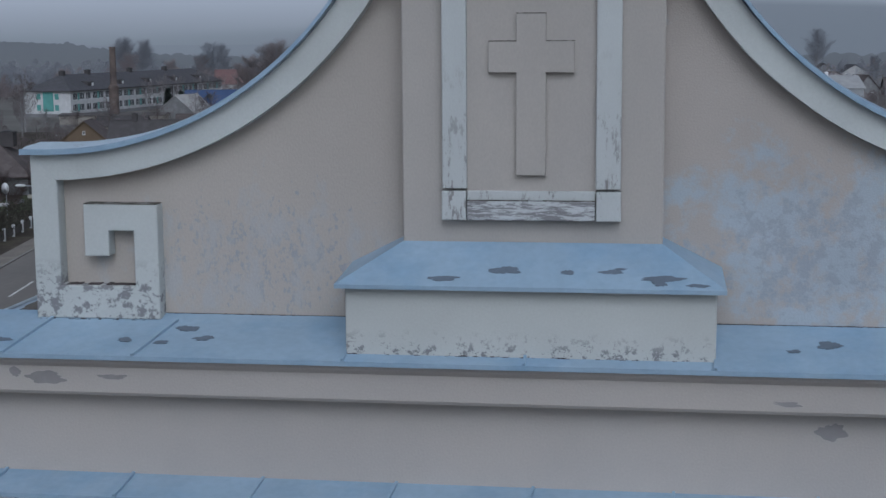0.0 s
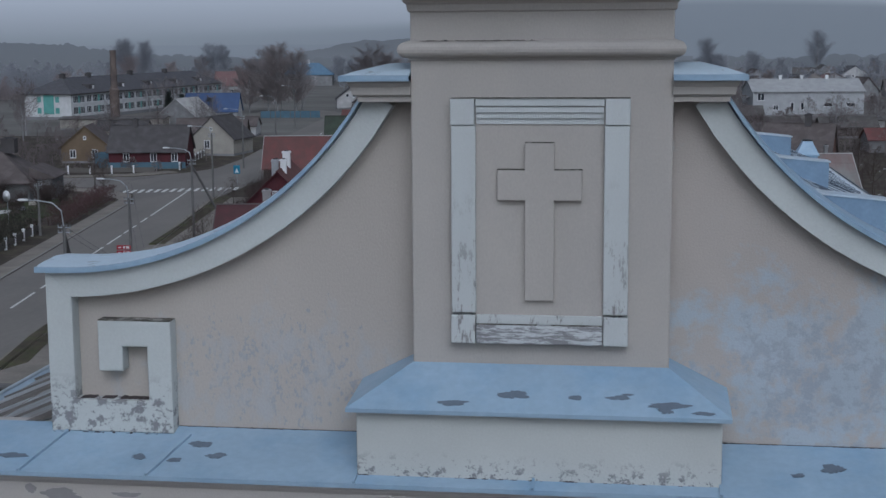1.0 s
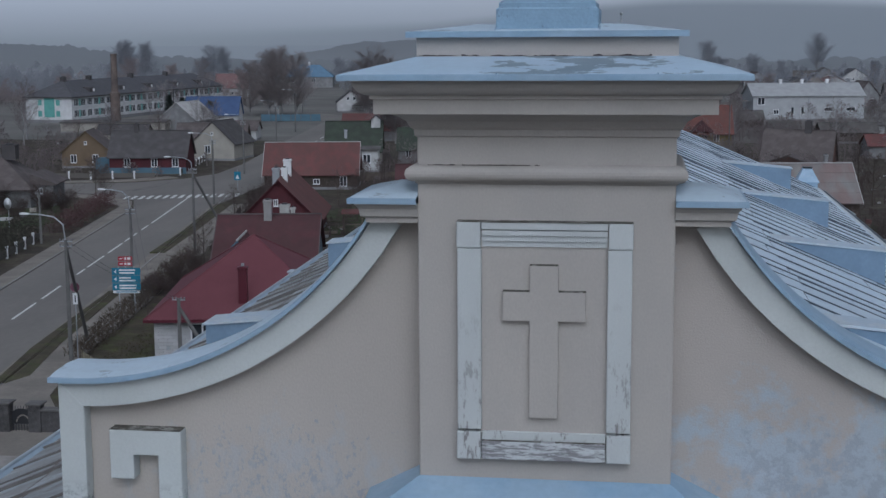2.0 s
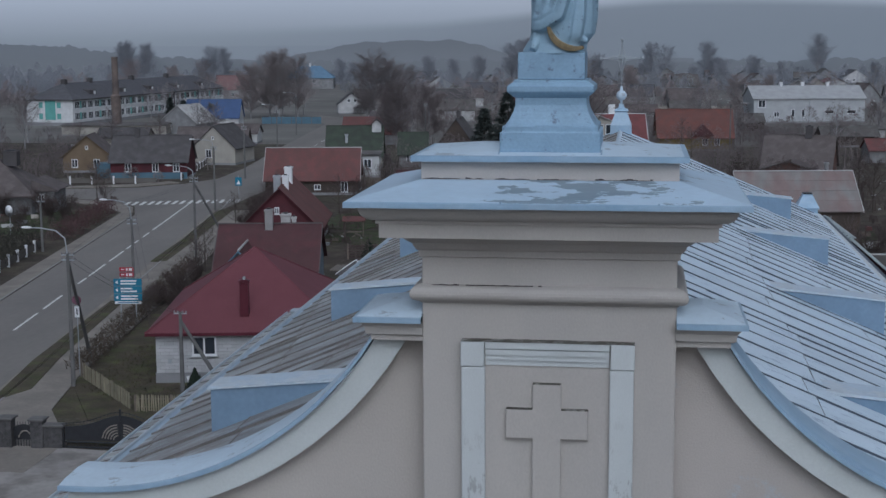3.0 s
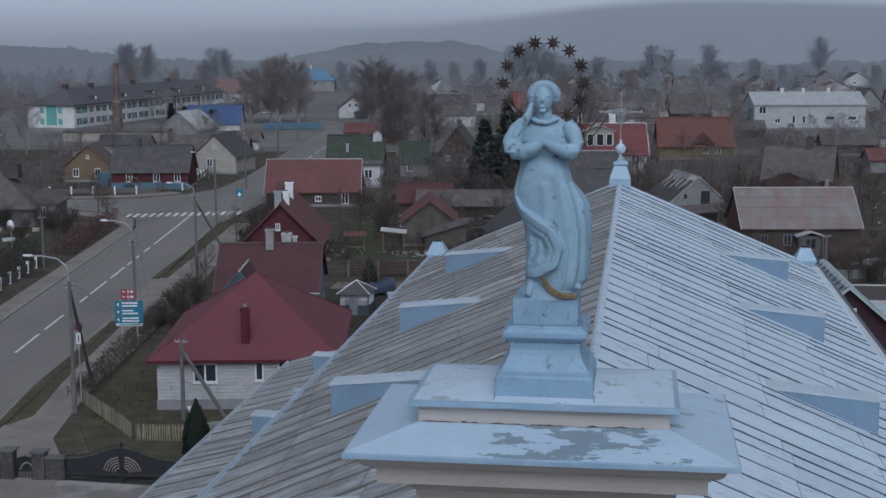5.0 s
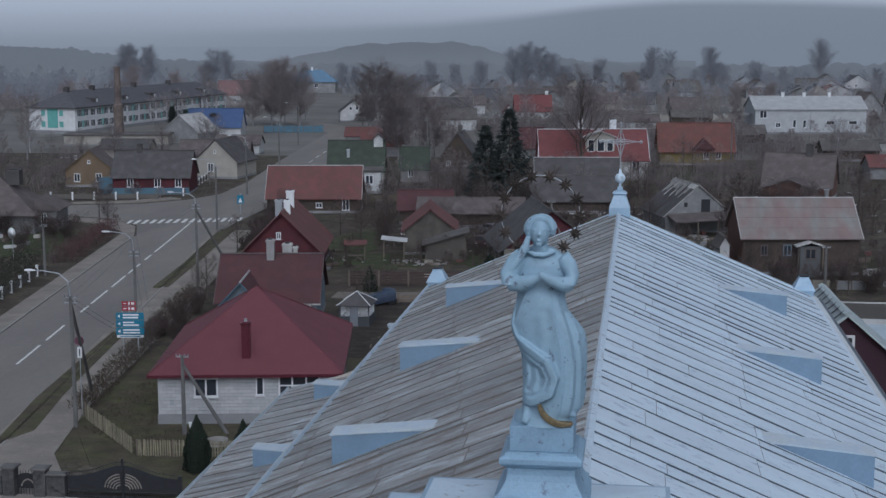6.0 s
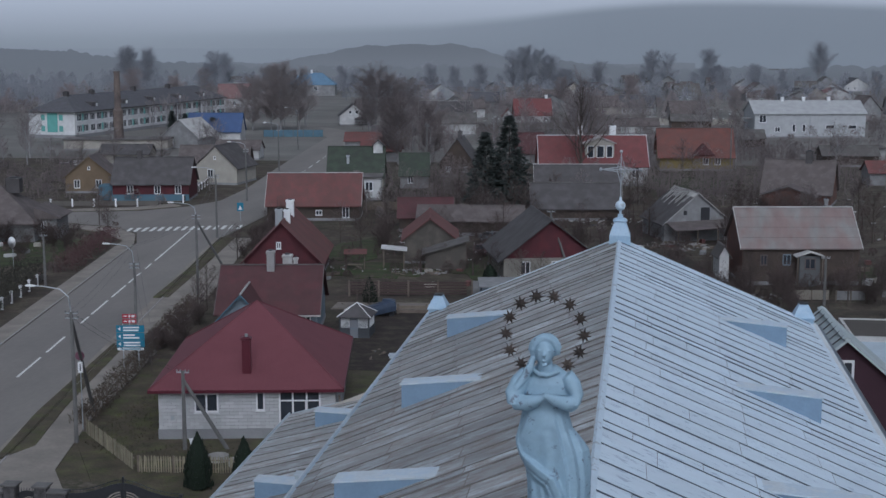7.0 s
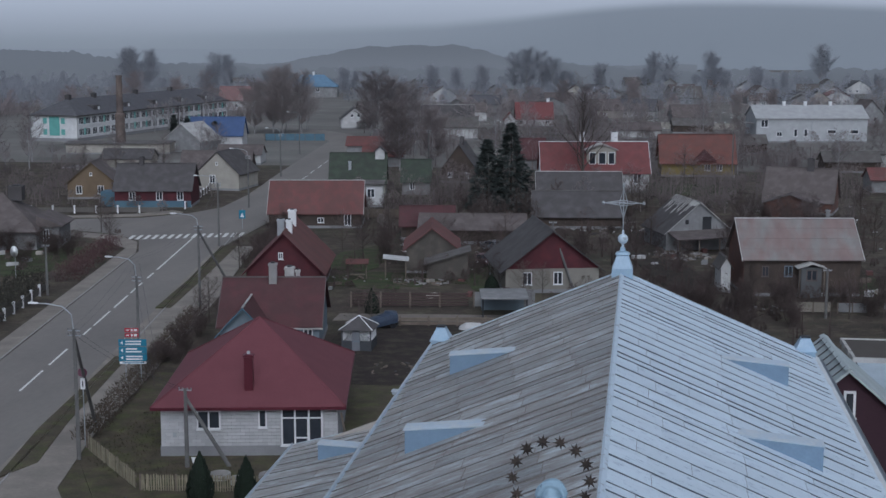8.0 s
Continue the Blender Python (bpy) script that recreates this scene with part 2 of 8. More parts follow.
# ---- mesh helpers ----
class Shape:
    """Vertices and faces of one mesh."""

    def __init__(self):
        self.v, self.f = [], []

    def add(self, verts, faces):
        k = len(self.v)
        self.v += [tuple(p) for p in verts]
        self.f += [tuple(k + i for i in f) for f in faces]
        return self

    def box(self, x0, x1, y0, y1, z0, z1):
        p = [(x, y, z) for z in (z0, z1) for y in (y0, y1) for x in (x0, x1)]
        return self.add(p, [(0, 2, 3, 1), (4, 5, 7, 6), (0, 1, 5, 4), (2, 6, 7, 3), (1, 3, 7, 5), (0, 4, 6, 2)])

    def prism(self, pts, shift):
        """A flat polygon pushed along shift."""
        n, s = len(pts), Vector(shift)
        p = [Vector(q) for q in pts]
        return self.add(p + [q + s for q in p], [tuple(range(n))[::-1], tuple(range(n, 2 * n))] + [(i, (i + 1) % n, n + (i + 1) % n, n + i) for i in range(n)])

    def rings(self, rings, cap=True):
        n = len(rings[0])
        faces = [(r * n + i, r * n + (i + 1) % n, (r + 1) * n + (i + 1) % n, (r + 1) * n + i) for r in range(len(rings) - 1) for i in range(n)]
        if cap:
            faces += [tuple(range(n))[::-1], tuple(range((len(rings) - 1) * n, len(rings) * n))]
        return self.add([p for r in rings for p in r], faces)

    def moulding(self, x0, x1, y0, y1, profile):
        """A mitred moulding round a rectangle: rows of (outward, z)."""
        return self.rings([[(x0 - o, y0 - o, z), (x1 + o, y0 - o, z), (x1 + o, y1 + o, z), (x0 - o, y1 + o, z)] for o, z in profile])

    def lathe(self, x, y, profile, n=12):
        return self.rings([[(x + r * math.cos(2 * math.pi * i / n), y + r * math.sin(2 * math.pi * i / n), z) for i in range(n)] for r, z in profile])

    def tube(self, pts, radii, n=6, cap=True):
        pts = [Vector(p) for p in pts]
        if isinstance(radii, (int, float)):
            radii = [radii] * len(pts)
        rows = []
        for i, p in enumerate(pts):
            d = (pts[min(i + 1, len(pts) - 1)] - pts[max(i - 1, 0)]).normalized()
            a = d.cross(Vector((0, 0, 1)) if abs(d.z) < 0.9 else Vector((1, 0, 0))).normalized()
            b = d.cross(a)
            rows.append([p + radii[i] * (math.cos(2 * math.pi * k / n) * a + math.sin(2 * math.pi * k / n) * b) for k in range(n)])
        return self.rings(rows, cap)

    def mesh(self, name, material, smooth=False):
        me = bpy.data.meshes.new(name)
        me.from_pydata(self.v, [], self.f)
        bm = bmesh.new()
        bm.from_mesh(me)
        bmesh.ops.recalc_face_normals(bm, faces=bm.faces)
        bm.to_mesh(me)
        bm.free()
        me.materials.append(material)
        if smooth:
            me.shade_smooth()
        return me


def part(name, shape, material, parent, label="", smooth=False, bevel=0.0, kind=""):
    kind = "stuff" if name == "crack" else kind
    ob = new(name, shape if isinstance(shape, bpy.types.Mesh) else shape.mesh(name, material, smooth))
    ob.parent = parent
    if bevel:
        mod = ob.modifiers.new("bevel", "BEVEL")
        mod.width, mod.segments, mod.limit_method, mod.angle_limit = bevel, 2, "ANGLE", radians(40)
    return tagged(ob, label, kind=kind)


def thing(name, label, category, group="", kind="", at=(0, 0, 0), turn=0.0):
    ob = new(name)
    ob.matrix_world = pose(*at, 0, 0, turn)
    return tagged(ob, label, category, group, kind)


def solid(name, shape, material, label, category, group="", kind="", at=(0, 0, 0), turn=0.0, smooth=False, bevel=0.0):
    ob = part(name, shape, material, None, label, smooth, bevel)
    ob.matrix_world = pose(*at, 0, 0, turn)
    return tagged(ob, "", category, group, kind)


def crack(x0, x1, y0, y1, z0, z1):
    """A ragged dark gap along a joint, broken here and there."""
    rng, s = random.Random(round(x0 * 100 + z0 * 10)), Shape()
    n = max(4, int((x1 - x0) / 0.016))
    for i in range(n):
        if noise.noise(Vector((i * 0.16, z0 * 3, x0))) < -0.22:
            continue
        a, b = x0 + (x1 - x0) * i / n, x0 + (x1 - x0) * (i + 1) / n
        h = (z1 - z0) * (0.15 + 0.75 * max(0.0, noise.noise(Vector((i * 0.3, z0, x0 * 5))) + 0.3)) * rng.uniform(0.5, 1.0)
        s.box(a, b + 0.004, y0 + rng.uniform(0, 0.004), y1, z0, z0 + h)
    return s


def blob(cx, cy, rx, ry, seed, n=60):
    """An irregular patch outline."""
    rng = random.Random(seed)
    ph = [(rng.uniform(0, 6.28), rng.uniform(0.08, 0.3) / (k * 0.6 + 0.4)) for k in range(1, 15)]
    out = []
    for i in range(n):
        a = 2 * math.pi * i / n
        r = 1 + sum(w * math.sin((k + 1) * a + p) for k, (p, w) in enumerate(ph))
        out.append((cx + rx * r * math.cos(a), cy + ry * r * math.sin(a)))
    return out


# ---- ground and distance ----
ground = Shape().add([(-3000, -3000, -0.06), (3000, -3000, -0.06), (3000, 3000, -0.06), (-3000, 3000, -0.06)], [(0, 1, 2, 3)])
solid("ground", ground, GRASS, "brownish late autumn turf and garden soil", "ground", kind="structure")


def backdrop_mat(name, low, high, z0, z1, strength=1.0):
    """A plain far backdrop that glows, fog painted in: paler or darker with height."""
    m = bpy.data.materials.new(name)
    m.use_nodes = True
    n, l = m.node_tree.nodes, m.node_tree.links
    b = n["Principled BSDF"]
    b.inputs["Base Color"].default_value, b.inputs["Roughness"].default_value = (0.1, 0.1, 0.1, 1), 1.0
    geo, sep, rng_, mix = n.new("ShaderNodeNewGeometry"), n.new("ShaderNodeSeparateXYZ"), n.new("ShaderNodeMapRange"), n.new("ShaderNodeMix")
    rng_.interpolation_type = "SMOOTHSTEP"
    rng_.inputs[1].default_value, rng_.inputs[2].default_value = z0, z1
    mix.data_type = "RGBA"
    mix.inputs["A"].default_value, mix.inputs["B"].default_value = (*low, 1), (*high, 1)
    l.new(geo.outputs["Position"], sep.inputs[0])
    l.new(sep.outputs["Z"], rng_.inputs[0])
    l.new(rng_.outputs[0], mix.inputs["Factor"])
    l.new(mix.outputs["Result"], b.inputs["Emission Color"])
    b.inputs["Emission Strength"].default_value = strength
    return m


def far_sheet(name, y, x0, x1, heights, material, label, lump=0.0, step=6.0, seed=1):
    """A far ridge line: heights is a function of x."""
    rng = random.Random(seed)
    n = int((x1 - x0) / step)
    top = []
    for i in range(n + 1):
        x = x0 + (x1 - x0) * i / n
        z = heights(x) + lump * (1.7 * noise.noise(Vector((x * 0.018, seed, 0))) + 1.3 * noise.noise(Vector((x * 0.06, seed, 4))) + 0.6 * noise.noise(Vector((x * 0.2, seed, 7))) + 0.25 * rng.uniform(-1, 1))
        top.append((x, y, max(z, 0.5)))
    s = Shape()
    k = len(top)
    s.add(top + [(x, yy, -2) for x, yy, _ in top], [(i, i + 1, k + i + 1, k + i) for i in range(k - 1)])
    return solid(name, s, material, label, "backdrop", kind="structure")


def bump_at(x, c, w, h):
    return h * math.exp(-((x - c) / w) ** 2)


# Self-lit far sheets; the fog is only in their glow colour.
FOG_SKY = backdrop_mat("glowing_fog_sheet", (0.242, 0.262, 0.284), (0.49, 0.51, 0.55), 0, 105)
FOG_WOOD = backdrop_mat("glowing_fog_wood", (0.118, 0.128, 0.143), (0.094, 0.104, 0.119), 4, 20)
FOG_WOOD_NEAR = backdrop_mat("glowing_fog_near_wood", (0.098, 0.107, 0.120), (0.098, 0.109, 0.124), 4, 18)


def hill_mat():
    """Glowing wooded hill, fog painted in, its soft top melting into that behind."""
    m = backdrop_mat("glowing_fog_hill", (0.242, 0.262, 0.284), (0.49, 0.51, 0.55), 0, 105)
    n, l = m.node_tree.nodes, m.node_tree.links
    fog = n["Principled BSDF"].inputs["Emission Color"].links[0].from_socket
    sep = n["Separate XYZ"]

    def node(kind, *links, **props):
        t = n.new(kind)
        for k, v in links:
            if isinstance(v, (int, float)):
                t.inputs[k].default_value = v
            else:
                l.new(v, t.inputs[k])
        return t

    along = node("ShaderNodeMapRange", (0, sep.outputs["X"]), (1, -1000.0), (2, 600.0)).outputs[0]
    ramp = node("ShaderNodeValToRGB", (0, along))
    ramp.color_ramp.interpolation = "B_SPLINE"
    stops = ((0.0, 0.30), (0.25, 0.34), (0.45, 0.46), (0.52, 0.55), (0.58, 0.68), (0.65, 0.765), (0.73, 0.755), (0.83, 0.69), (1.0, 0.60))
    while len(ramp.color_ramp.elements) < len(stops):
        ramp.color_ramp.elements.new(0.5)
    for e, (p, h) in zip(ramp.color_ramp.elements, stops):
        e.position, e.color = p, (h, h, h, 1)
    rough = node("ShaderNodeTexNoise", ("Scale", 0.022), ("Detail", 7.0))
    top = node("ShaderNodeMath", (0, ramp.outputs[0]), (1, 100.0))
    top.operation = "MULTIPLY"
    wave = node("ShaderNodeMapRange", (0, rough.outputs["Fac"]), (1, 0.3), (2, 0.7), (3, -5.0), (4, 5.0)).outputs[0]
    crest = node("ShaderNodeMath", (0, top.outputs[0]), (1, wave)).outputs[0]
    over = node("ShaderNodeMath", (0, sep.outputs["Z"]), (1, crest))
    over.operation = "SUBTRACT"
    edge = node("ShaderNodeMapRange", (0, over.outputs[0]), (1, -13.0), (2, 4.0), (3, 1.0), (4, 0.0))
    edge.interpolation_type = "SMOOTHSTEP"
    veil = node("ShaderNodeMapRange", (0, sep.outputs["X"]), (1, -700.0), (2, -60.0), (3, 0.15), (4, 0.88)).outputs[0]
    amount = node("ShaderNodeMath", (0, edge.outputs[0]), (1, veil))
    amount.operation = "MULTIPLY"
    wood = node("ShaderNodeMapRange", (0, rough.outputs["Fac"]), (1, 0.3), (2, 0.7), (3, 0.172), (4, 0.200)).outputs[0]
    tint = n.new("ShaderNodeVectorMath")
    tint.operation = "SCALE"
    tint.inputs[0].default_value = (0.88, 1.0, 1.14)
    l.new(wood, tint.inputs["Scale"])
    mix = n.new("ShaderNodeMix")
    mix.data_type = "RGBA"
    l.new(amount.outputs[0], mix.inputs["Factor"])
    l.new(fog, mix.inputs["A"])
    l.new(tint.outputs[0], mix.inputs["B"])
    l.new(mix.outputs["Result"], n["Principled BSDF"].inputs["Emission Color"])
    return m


def rise(x, at, width):
    return 1 / (1 + math.exp(-(x - at) / width))


def wood_top(x):
    """The pine wood's flat-topped outline."""
    return 7 + 6 * rise(x, -264, 7) * rise(-x, 96, 6) + 8.5 * rise(x, -226, 9) * rise(-x, 116, 6)


solid("fog_backdrop", Shape().rings([[(2600 * math.cos(a), 2600 * math.sin(a), z) for a in [2 * math.pi * i / 48 for i in range(48)]] for z in (-5, 170)], cap=False), FOG_SKY, "glowing sheet painted as pale grey fog closing the horizon", "backdrop", kind="structure")
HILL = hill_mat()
far_sheet("hill_backdrop", 1900, -1700, 1700, lambda x: 125, HILL, "glowing sheet of a wooded hill, fog painted in", 0.0, 50, 3)
# Added glowing sheet that covers the dark ground strip below the hill.
far_sheet("field_backdrop", 1195, -1300, 1100, lambda x: 17, HILL, "glowing fog-coloured sheet covering the ground below the hill", 0.0, 50, 3)
far_sheet("wood_backdrop", 1050, -420, 40, wood_top, FOG_WOOD, "glowing sheet of dark pine wood, fog painted in", 1.1, 2.2, 5)
far_sheet("treeline_backdrop", 760, -1300, 1100, lambda x: 11.0 + 9.0 / (1 + math.exp((x + 288) / 14)) + bump_at(x, 180, 50, 2), FOG_WOOD_NEAR, "glowing tree line beyond the town, mist painted in", 2.2, 1.6, 8)

# ---- the church: front gable ----
church = thing("church", "beige plastered church with blue sheet-metal roofs", "church")
RIDGE, SLOPE, EAVE, AISLE, AISLE_SLOPE = 20.4, 0.42, 7.65, 13.1, 0.27
WALL_Y, BAND_Y, SHAFT_Y = 0.40, 0.25, 0.10
ARC = (4.2, 23.15)


def arc_points(radius, x_from, x_to, n=18):
    """The hollow curve of the gable's shoulder, from outside inward."""
    return [(x, ARC[1] - math.sqrt(radius ** 2 - max(0.0, ARC[0] - x) ** 2)) for x in [x_from + (x_to - x_from) * i / n for i in range(n + 1)]]


for side, plaster in ((-1, PLASTER), (1, PLASTER_BLUE)):
    m = lambda x: side * x
    # recessed wall field
    field = [(4.36, 18.45), (1.0, 18.45), (1.0, 21.62)] + [(x, z) for x, z in reversed(arc_points(3.21, 4.36, 1.42))]
    part("gable_wall", Shape().prism([(m(x), WALL_Y, z) for x, z in field], (0, 0.55, 0)), plaster, church, "beige plaster with flaking patches" if side < 0 else "beige plaster with pale blue patches")
    # raised curved band
    outer, inner = arc_points(3.20, 4.38, 1.42), arc_points(3.43, 4.15, 1.25)
    shape = Shape()
    k = len(outer)
    pts = [(m(x), BAND_Y, z) for x, z in outer] + [(m(x), BAND_Y, z) for x, z in inner]
    back = [(x, WALL_Y + 0.01, z) for x, _, z in pts]
    shape.add(pts + back, [(i, i + 1, k + i + 1, k + i) for i in range(k - 1)] + [(k + i, k + i + 1, 3 * k + i + 1, 3 * k + i) for i in range(k - 1)] + [(i, i + 1, 2 * k + i + 1, 2 * k + i) for i in range(k - 1)])
    part("curved_band", shape, TRIM, church, "white curved moulding")
    # meander scroll at the foot, one angular ribbon
    meander = [(4.38, 18.50), (3.255, 18.50), (3.255, 19.51), (3.925, 19.51), (3.925, 19.055), (3.70, 19.055), (3.70, 19.28), (3.475, 19.28), (3.475, 18.79), (4.15, 18.79), (4.15, 19.725), (4.38, 19.955)]
    part("meander_scroll", Shape().prism([(m(x), BAND_Y, z) for x, z in meander], (0, 0.16, 0)), TRIM, church, "white angular scroll with flaking base", bevel=0.012)
    part("scroll_block", Shape().box(min(m(4.36), m(4.385)), max(m(4.36), m(4.385)), BAND_Y + 0.002, 0.95, 18.45, 19.93), TRIM, church)
    # curved flashing on the shoulder
    crest = arc_points(3.165, 4.45, 1.49, 22)
    shape = Shape()
    shape.rings([[(m(x), y, z + dz) for x, z in crest] for y, dz in ((0.185, -0.03), (0.185, 0.0), (0.34, 0.025), (0.65, 0.04), (0.90, 0.02), (0.90, -0.05), (0.20, -0.04))], cap=False)
    n_c = len(crest)
    shape.f = [f for f in shape.f if not (set(i % n_c for i in f) == {0, n_c - 1})]
    capping = part("shoulder_flashing", shape, BLUE_PALE if side < 0 else BLUE, church, "pale blue curved sheet-metal capping", smooth=False)
    lip = Shape().rings([[(m(x), y, z + dz) for x, z in crest] for y, dz in ((0.180, -0.042), (0.172, -0.04), (0.172, 0.004), (0.190, 0.010), (0.190, 0.004), (0.180, -0.004))], cap=False)
    lip.f = [f for f in lip.f if not (set(i % n_c for i in f) == {0, n_c - 1})]
    part("flashing_lip", lip, BLUE, capping, "blue folded drip edge")
    # small cornice beside the shaft, butting against it
    def wing(profile):
        rows = []
        for o, z in profile:
            xo, xi = m(1.50 + o), m(1.068)
            rows.append([(xi, 0.14 - o, z), (xo, 0.14 - o, z), (xo, 0.90 + o, z), (xi, 0.90 + o, z)])
        return Shape().rings(rows)

    part("side_cornice", wing([(0, 21.44), (0.02, 21.44), (0.02, 21.48), (0.06, 21.50), (0.07, 21.56), (0.10, 21.60), (0.10, 21.63)]), PILASTER, church)
    part("side_cornice_flashing", wing([(0.11, 21.622), (0.15, 21.622), (0.15, 21.655), (0.03, 21.695), (-0.2, 21.75)]), BLUE_PALE, church, "blue sheet-metal cap")
    part("flashing_lip", wing([(0.145, 21.612), (0.154, 21.612), (0.154, 21.655), (0.14, 21.662)]), BLUE, church)

# shaft with its mouldings
SX, SY0, SY1 = 1.07, SHAFT_Y, 1.34
part("shaft", Shape().box(-SX, SX, SY0, SY1, 18.6, 22.4), PILASTER, church, "smooth beige plaster shaft", bevel=0.012)
torus = [(-0.01, 21.77), (0.015, 21.785), (0.02, 21.80)] + [(0.02 + 0.075 * math.cos(a), 21.865 + 0.068 * math.sin(a)) for a in [radians(-80 + 20 * i) for i in range(9)]] + [(-0.01, 21.945)]
part("round_moulding", Shape().moulding(-SX, SX, SY0, SY1, torus), PILASTER, church, "half-round string moulding")
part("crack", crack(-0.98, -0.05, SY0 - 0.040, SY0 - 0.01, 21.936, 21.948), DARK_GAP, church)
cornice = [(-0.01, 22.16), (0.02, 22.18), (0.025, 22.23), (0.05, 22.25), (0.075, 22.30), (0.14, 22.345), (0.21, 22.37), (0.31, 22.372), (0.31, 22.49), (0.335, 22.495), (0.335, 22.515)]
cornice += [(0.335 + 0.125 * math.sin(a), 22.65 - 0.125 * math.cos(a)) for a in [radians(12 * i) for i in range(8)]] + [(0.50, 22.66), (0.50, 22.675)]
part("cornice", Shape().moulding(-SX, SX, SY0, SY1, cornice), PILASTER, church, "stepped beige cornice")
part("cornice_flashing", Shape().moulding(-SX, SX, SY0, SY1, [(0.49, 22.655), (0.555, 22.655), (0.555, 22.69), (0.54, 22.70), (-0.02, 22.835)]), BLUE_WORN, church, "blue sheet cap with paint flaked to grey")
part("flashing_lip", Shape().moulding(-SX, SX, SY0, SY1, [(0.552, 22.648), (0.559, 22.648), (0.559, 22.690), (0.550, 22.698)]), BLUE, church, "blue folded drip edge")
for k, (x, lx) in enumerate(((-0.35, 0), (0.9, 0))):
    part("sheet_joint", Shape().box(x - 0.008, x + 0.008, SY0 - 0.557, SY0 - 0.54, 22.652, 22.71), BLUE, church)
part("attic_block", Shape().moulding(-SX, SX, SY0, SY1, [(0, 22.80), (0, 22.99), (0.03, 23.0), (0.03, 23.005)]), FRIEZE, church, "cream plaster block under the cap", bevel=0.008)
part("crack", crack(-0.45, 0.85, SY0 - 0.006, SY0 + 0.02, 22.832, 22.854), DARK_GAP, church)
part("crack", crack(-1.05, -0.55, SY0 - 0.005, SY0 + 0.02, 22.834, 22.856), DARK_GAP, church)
part("cap_flashing", Shape().moulding(-SX, SX, SY0, SY1, [(0.05, 22.995), (0.075, 22.995), (0.075, 23.03), (-0.45, 23.095)]), BLUE_PALE, church, "pale blue sheet-metal cap")
part("flashing_lip", Shape().moulding(-SX, SX, SY0, SY1, [(0.072, 22.985), (0.079, 22.985), (0.079, 23.030), (0.070, 23.035)]), BLUE, church, "blue folded drip edge")
for x in (-0.42, 0.43):
    part("sheet_joint", Shape().prism([(x - 0.007, SY0 - 0.076, 23.0), (x + 0.007, SY0 - 0.076, 23.0), (x + 0.007, SY0 + 0.14, 23.062), (x - 0.007, SY0 + 0.14, 23.062)], (0, -0.004, 0.014)), BLUE, church)

# panel with a raised cross
part("panel_field", Shape().box(-0.53, 0.53, 0.055, 0.105, 19.62, 21.42), PILASTER, church)
part("panel_frame", Shape().box(-0.725, -0.525, 0.0, 0.10, 19.70, 21.25), FRAME_PAINT, church, "peeling white frame stile", bevel=0.008)
part("panel_frame", Shape().box(0.525, 0.725, 0.0, 0.10, 19.70, 21.25), FRAME_PAINT, church, "peeling white frame stile", bevel=0.008)
for x in (-0.63, 0.63):
    part("frame_corner", Shape().box(x - 0.10, x + 0.10, -0.008, 0.10, 21.255, 21.47), FRAME_PAINT, church, bevel=0.008)
    part("frame_corner", Shape().box(x - 0.10, x + 0.10, -0.008, 0.10, 19.44, 19.68), FRAME_PAINT, church, bevel=0.008)
part("frame_rail", Shape().box(-0.523, 0.523, 0.0, 0.10, 21.41, 21.47), FRAME_PAINT, church, bevel=0.005)
for k in range(3):
    part("rail_fillet", Shape().box(-0.52, 0.52, 0.012 + 0.016 * k, 0.10, 21.262 + 0.048 * (2 - k), 21.307 + 0.048 * (2 - k)), FRAME_PAINT, church)
part("frame_sill", Shape().box(-0.523, 0.523, 0.0, 0.10, 19.44, 19.60), SILL_PAINT, church, "flaked grey and white sill", bevel=0.01)
part("frame_rail", Shape().box(-0.523, 0.523, 0.025, 0.10, 19.604, 19.68), FRAME_PAINT, church, bevel=0.006)
part("crack", crack(-0.70, 0.70, 0.06, 0.10, 21.472, 21.480), DARK_GAP, church)
cross = [(-0.12, 19.81), (0.12, 19.81), (0.12, 20.64), (0.345, 20.64), (0.345, 20.89), (0.12, 20.89), (0.12, 21.11), (-0.12, 21.11), (-0.12, 20.89), (-0.345, 20.89), (-0.345, 20.64), (-0.12, 20.64)]
part("cross", Shape().prism([(x, 0.005, z) for x, z in cross], (0, 0.055, 0)), PILASTER, church, "raised plaster cross", bevel=0.006)
for x0, x1, z in ((-0.345, -0.125, 20.892), (0.125, 0.345, 20.892), (-0.1, 0.1, 21.112)):
    part("crack", crack(x0, x1, 0.008, 0.05, z - 0.001, z + 0.008), DARK_GAP, church)

DARK_EDGE = mat("mottled_dark_edge", (0.085, 0.080, 0.066), 0.95, var=0.4, scale=7, fine=40, alt=(0.22, 0.215, 0.20), cover=0.44, alt_scale=9.0, edge=0.06, ragged=0.7)
part("lichen_edge", Shape().box(-0.728, 0.728, -0.006, 0.098, 21.4705, 21.478), DARK_EDGE, church, "dark lichen along the frame's top")
# Dark strips along the tops of the cross arms, sill and scrolls.
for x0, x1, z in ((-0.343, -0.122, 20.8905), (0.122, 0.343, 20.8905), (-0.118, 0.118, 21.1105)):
    part("lichen_edge", Shape().box(x0, x1, 0.006, 0.056, z, z + 0.007), DARK_EDGE, church)
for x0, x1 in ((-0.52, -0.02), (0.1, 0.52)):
    part("lichen_edge", Shape().box(x0, x1, 0.004, 0.026, 19.600, 19.607), DARK_EDGE, church)
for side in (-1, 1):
    part("lichen_edge", Shape().box(min(side * 3.26, side * 3.92), max(side * 3.26, side * 3.92), BAND_Y + 0.004, WALL_Y, 19.511, 19.518), DARK_EDGE, church)

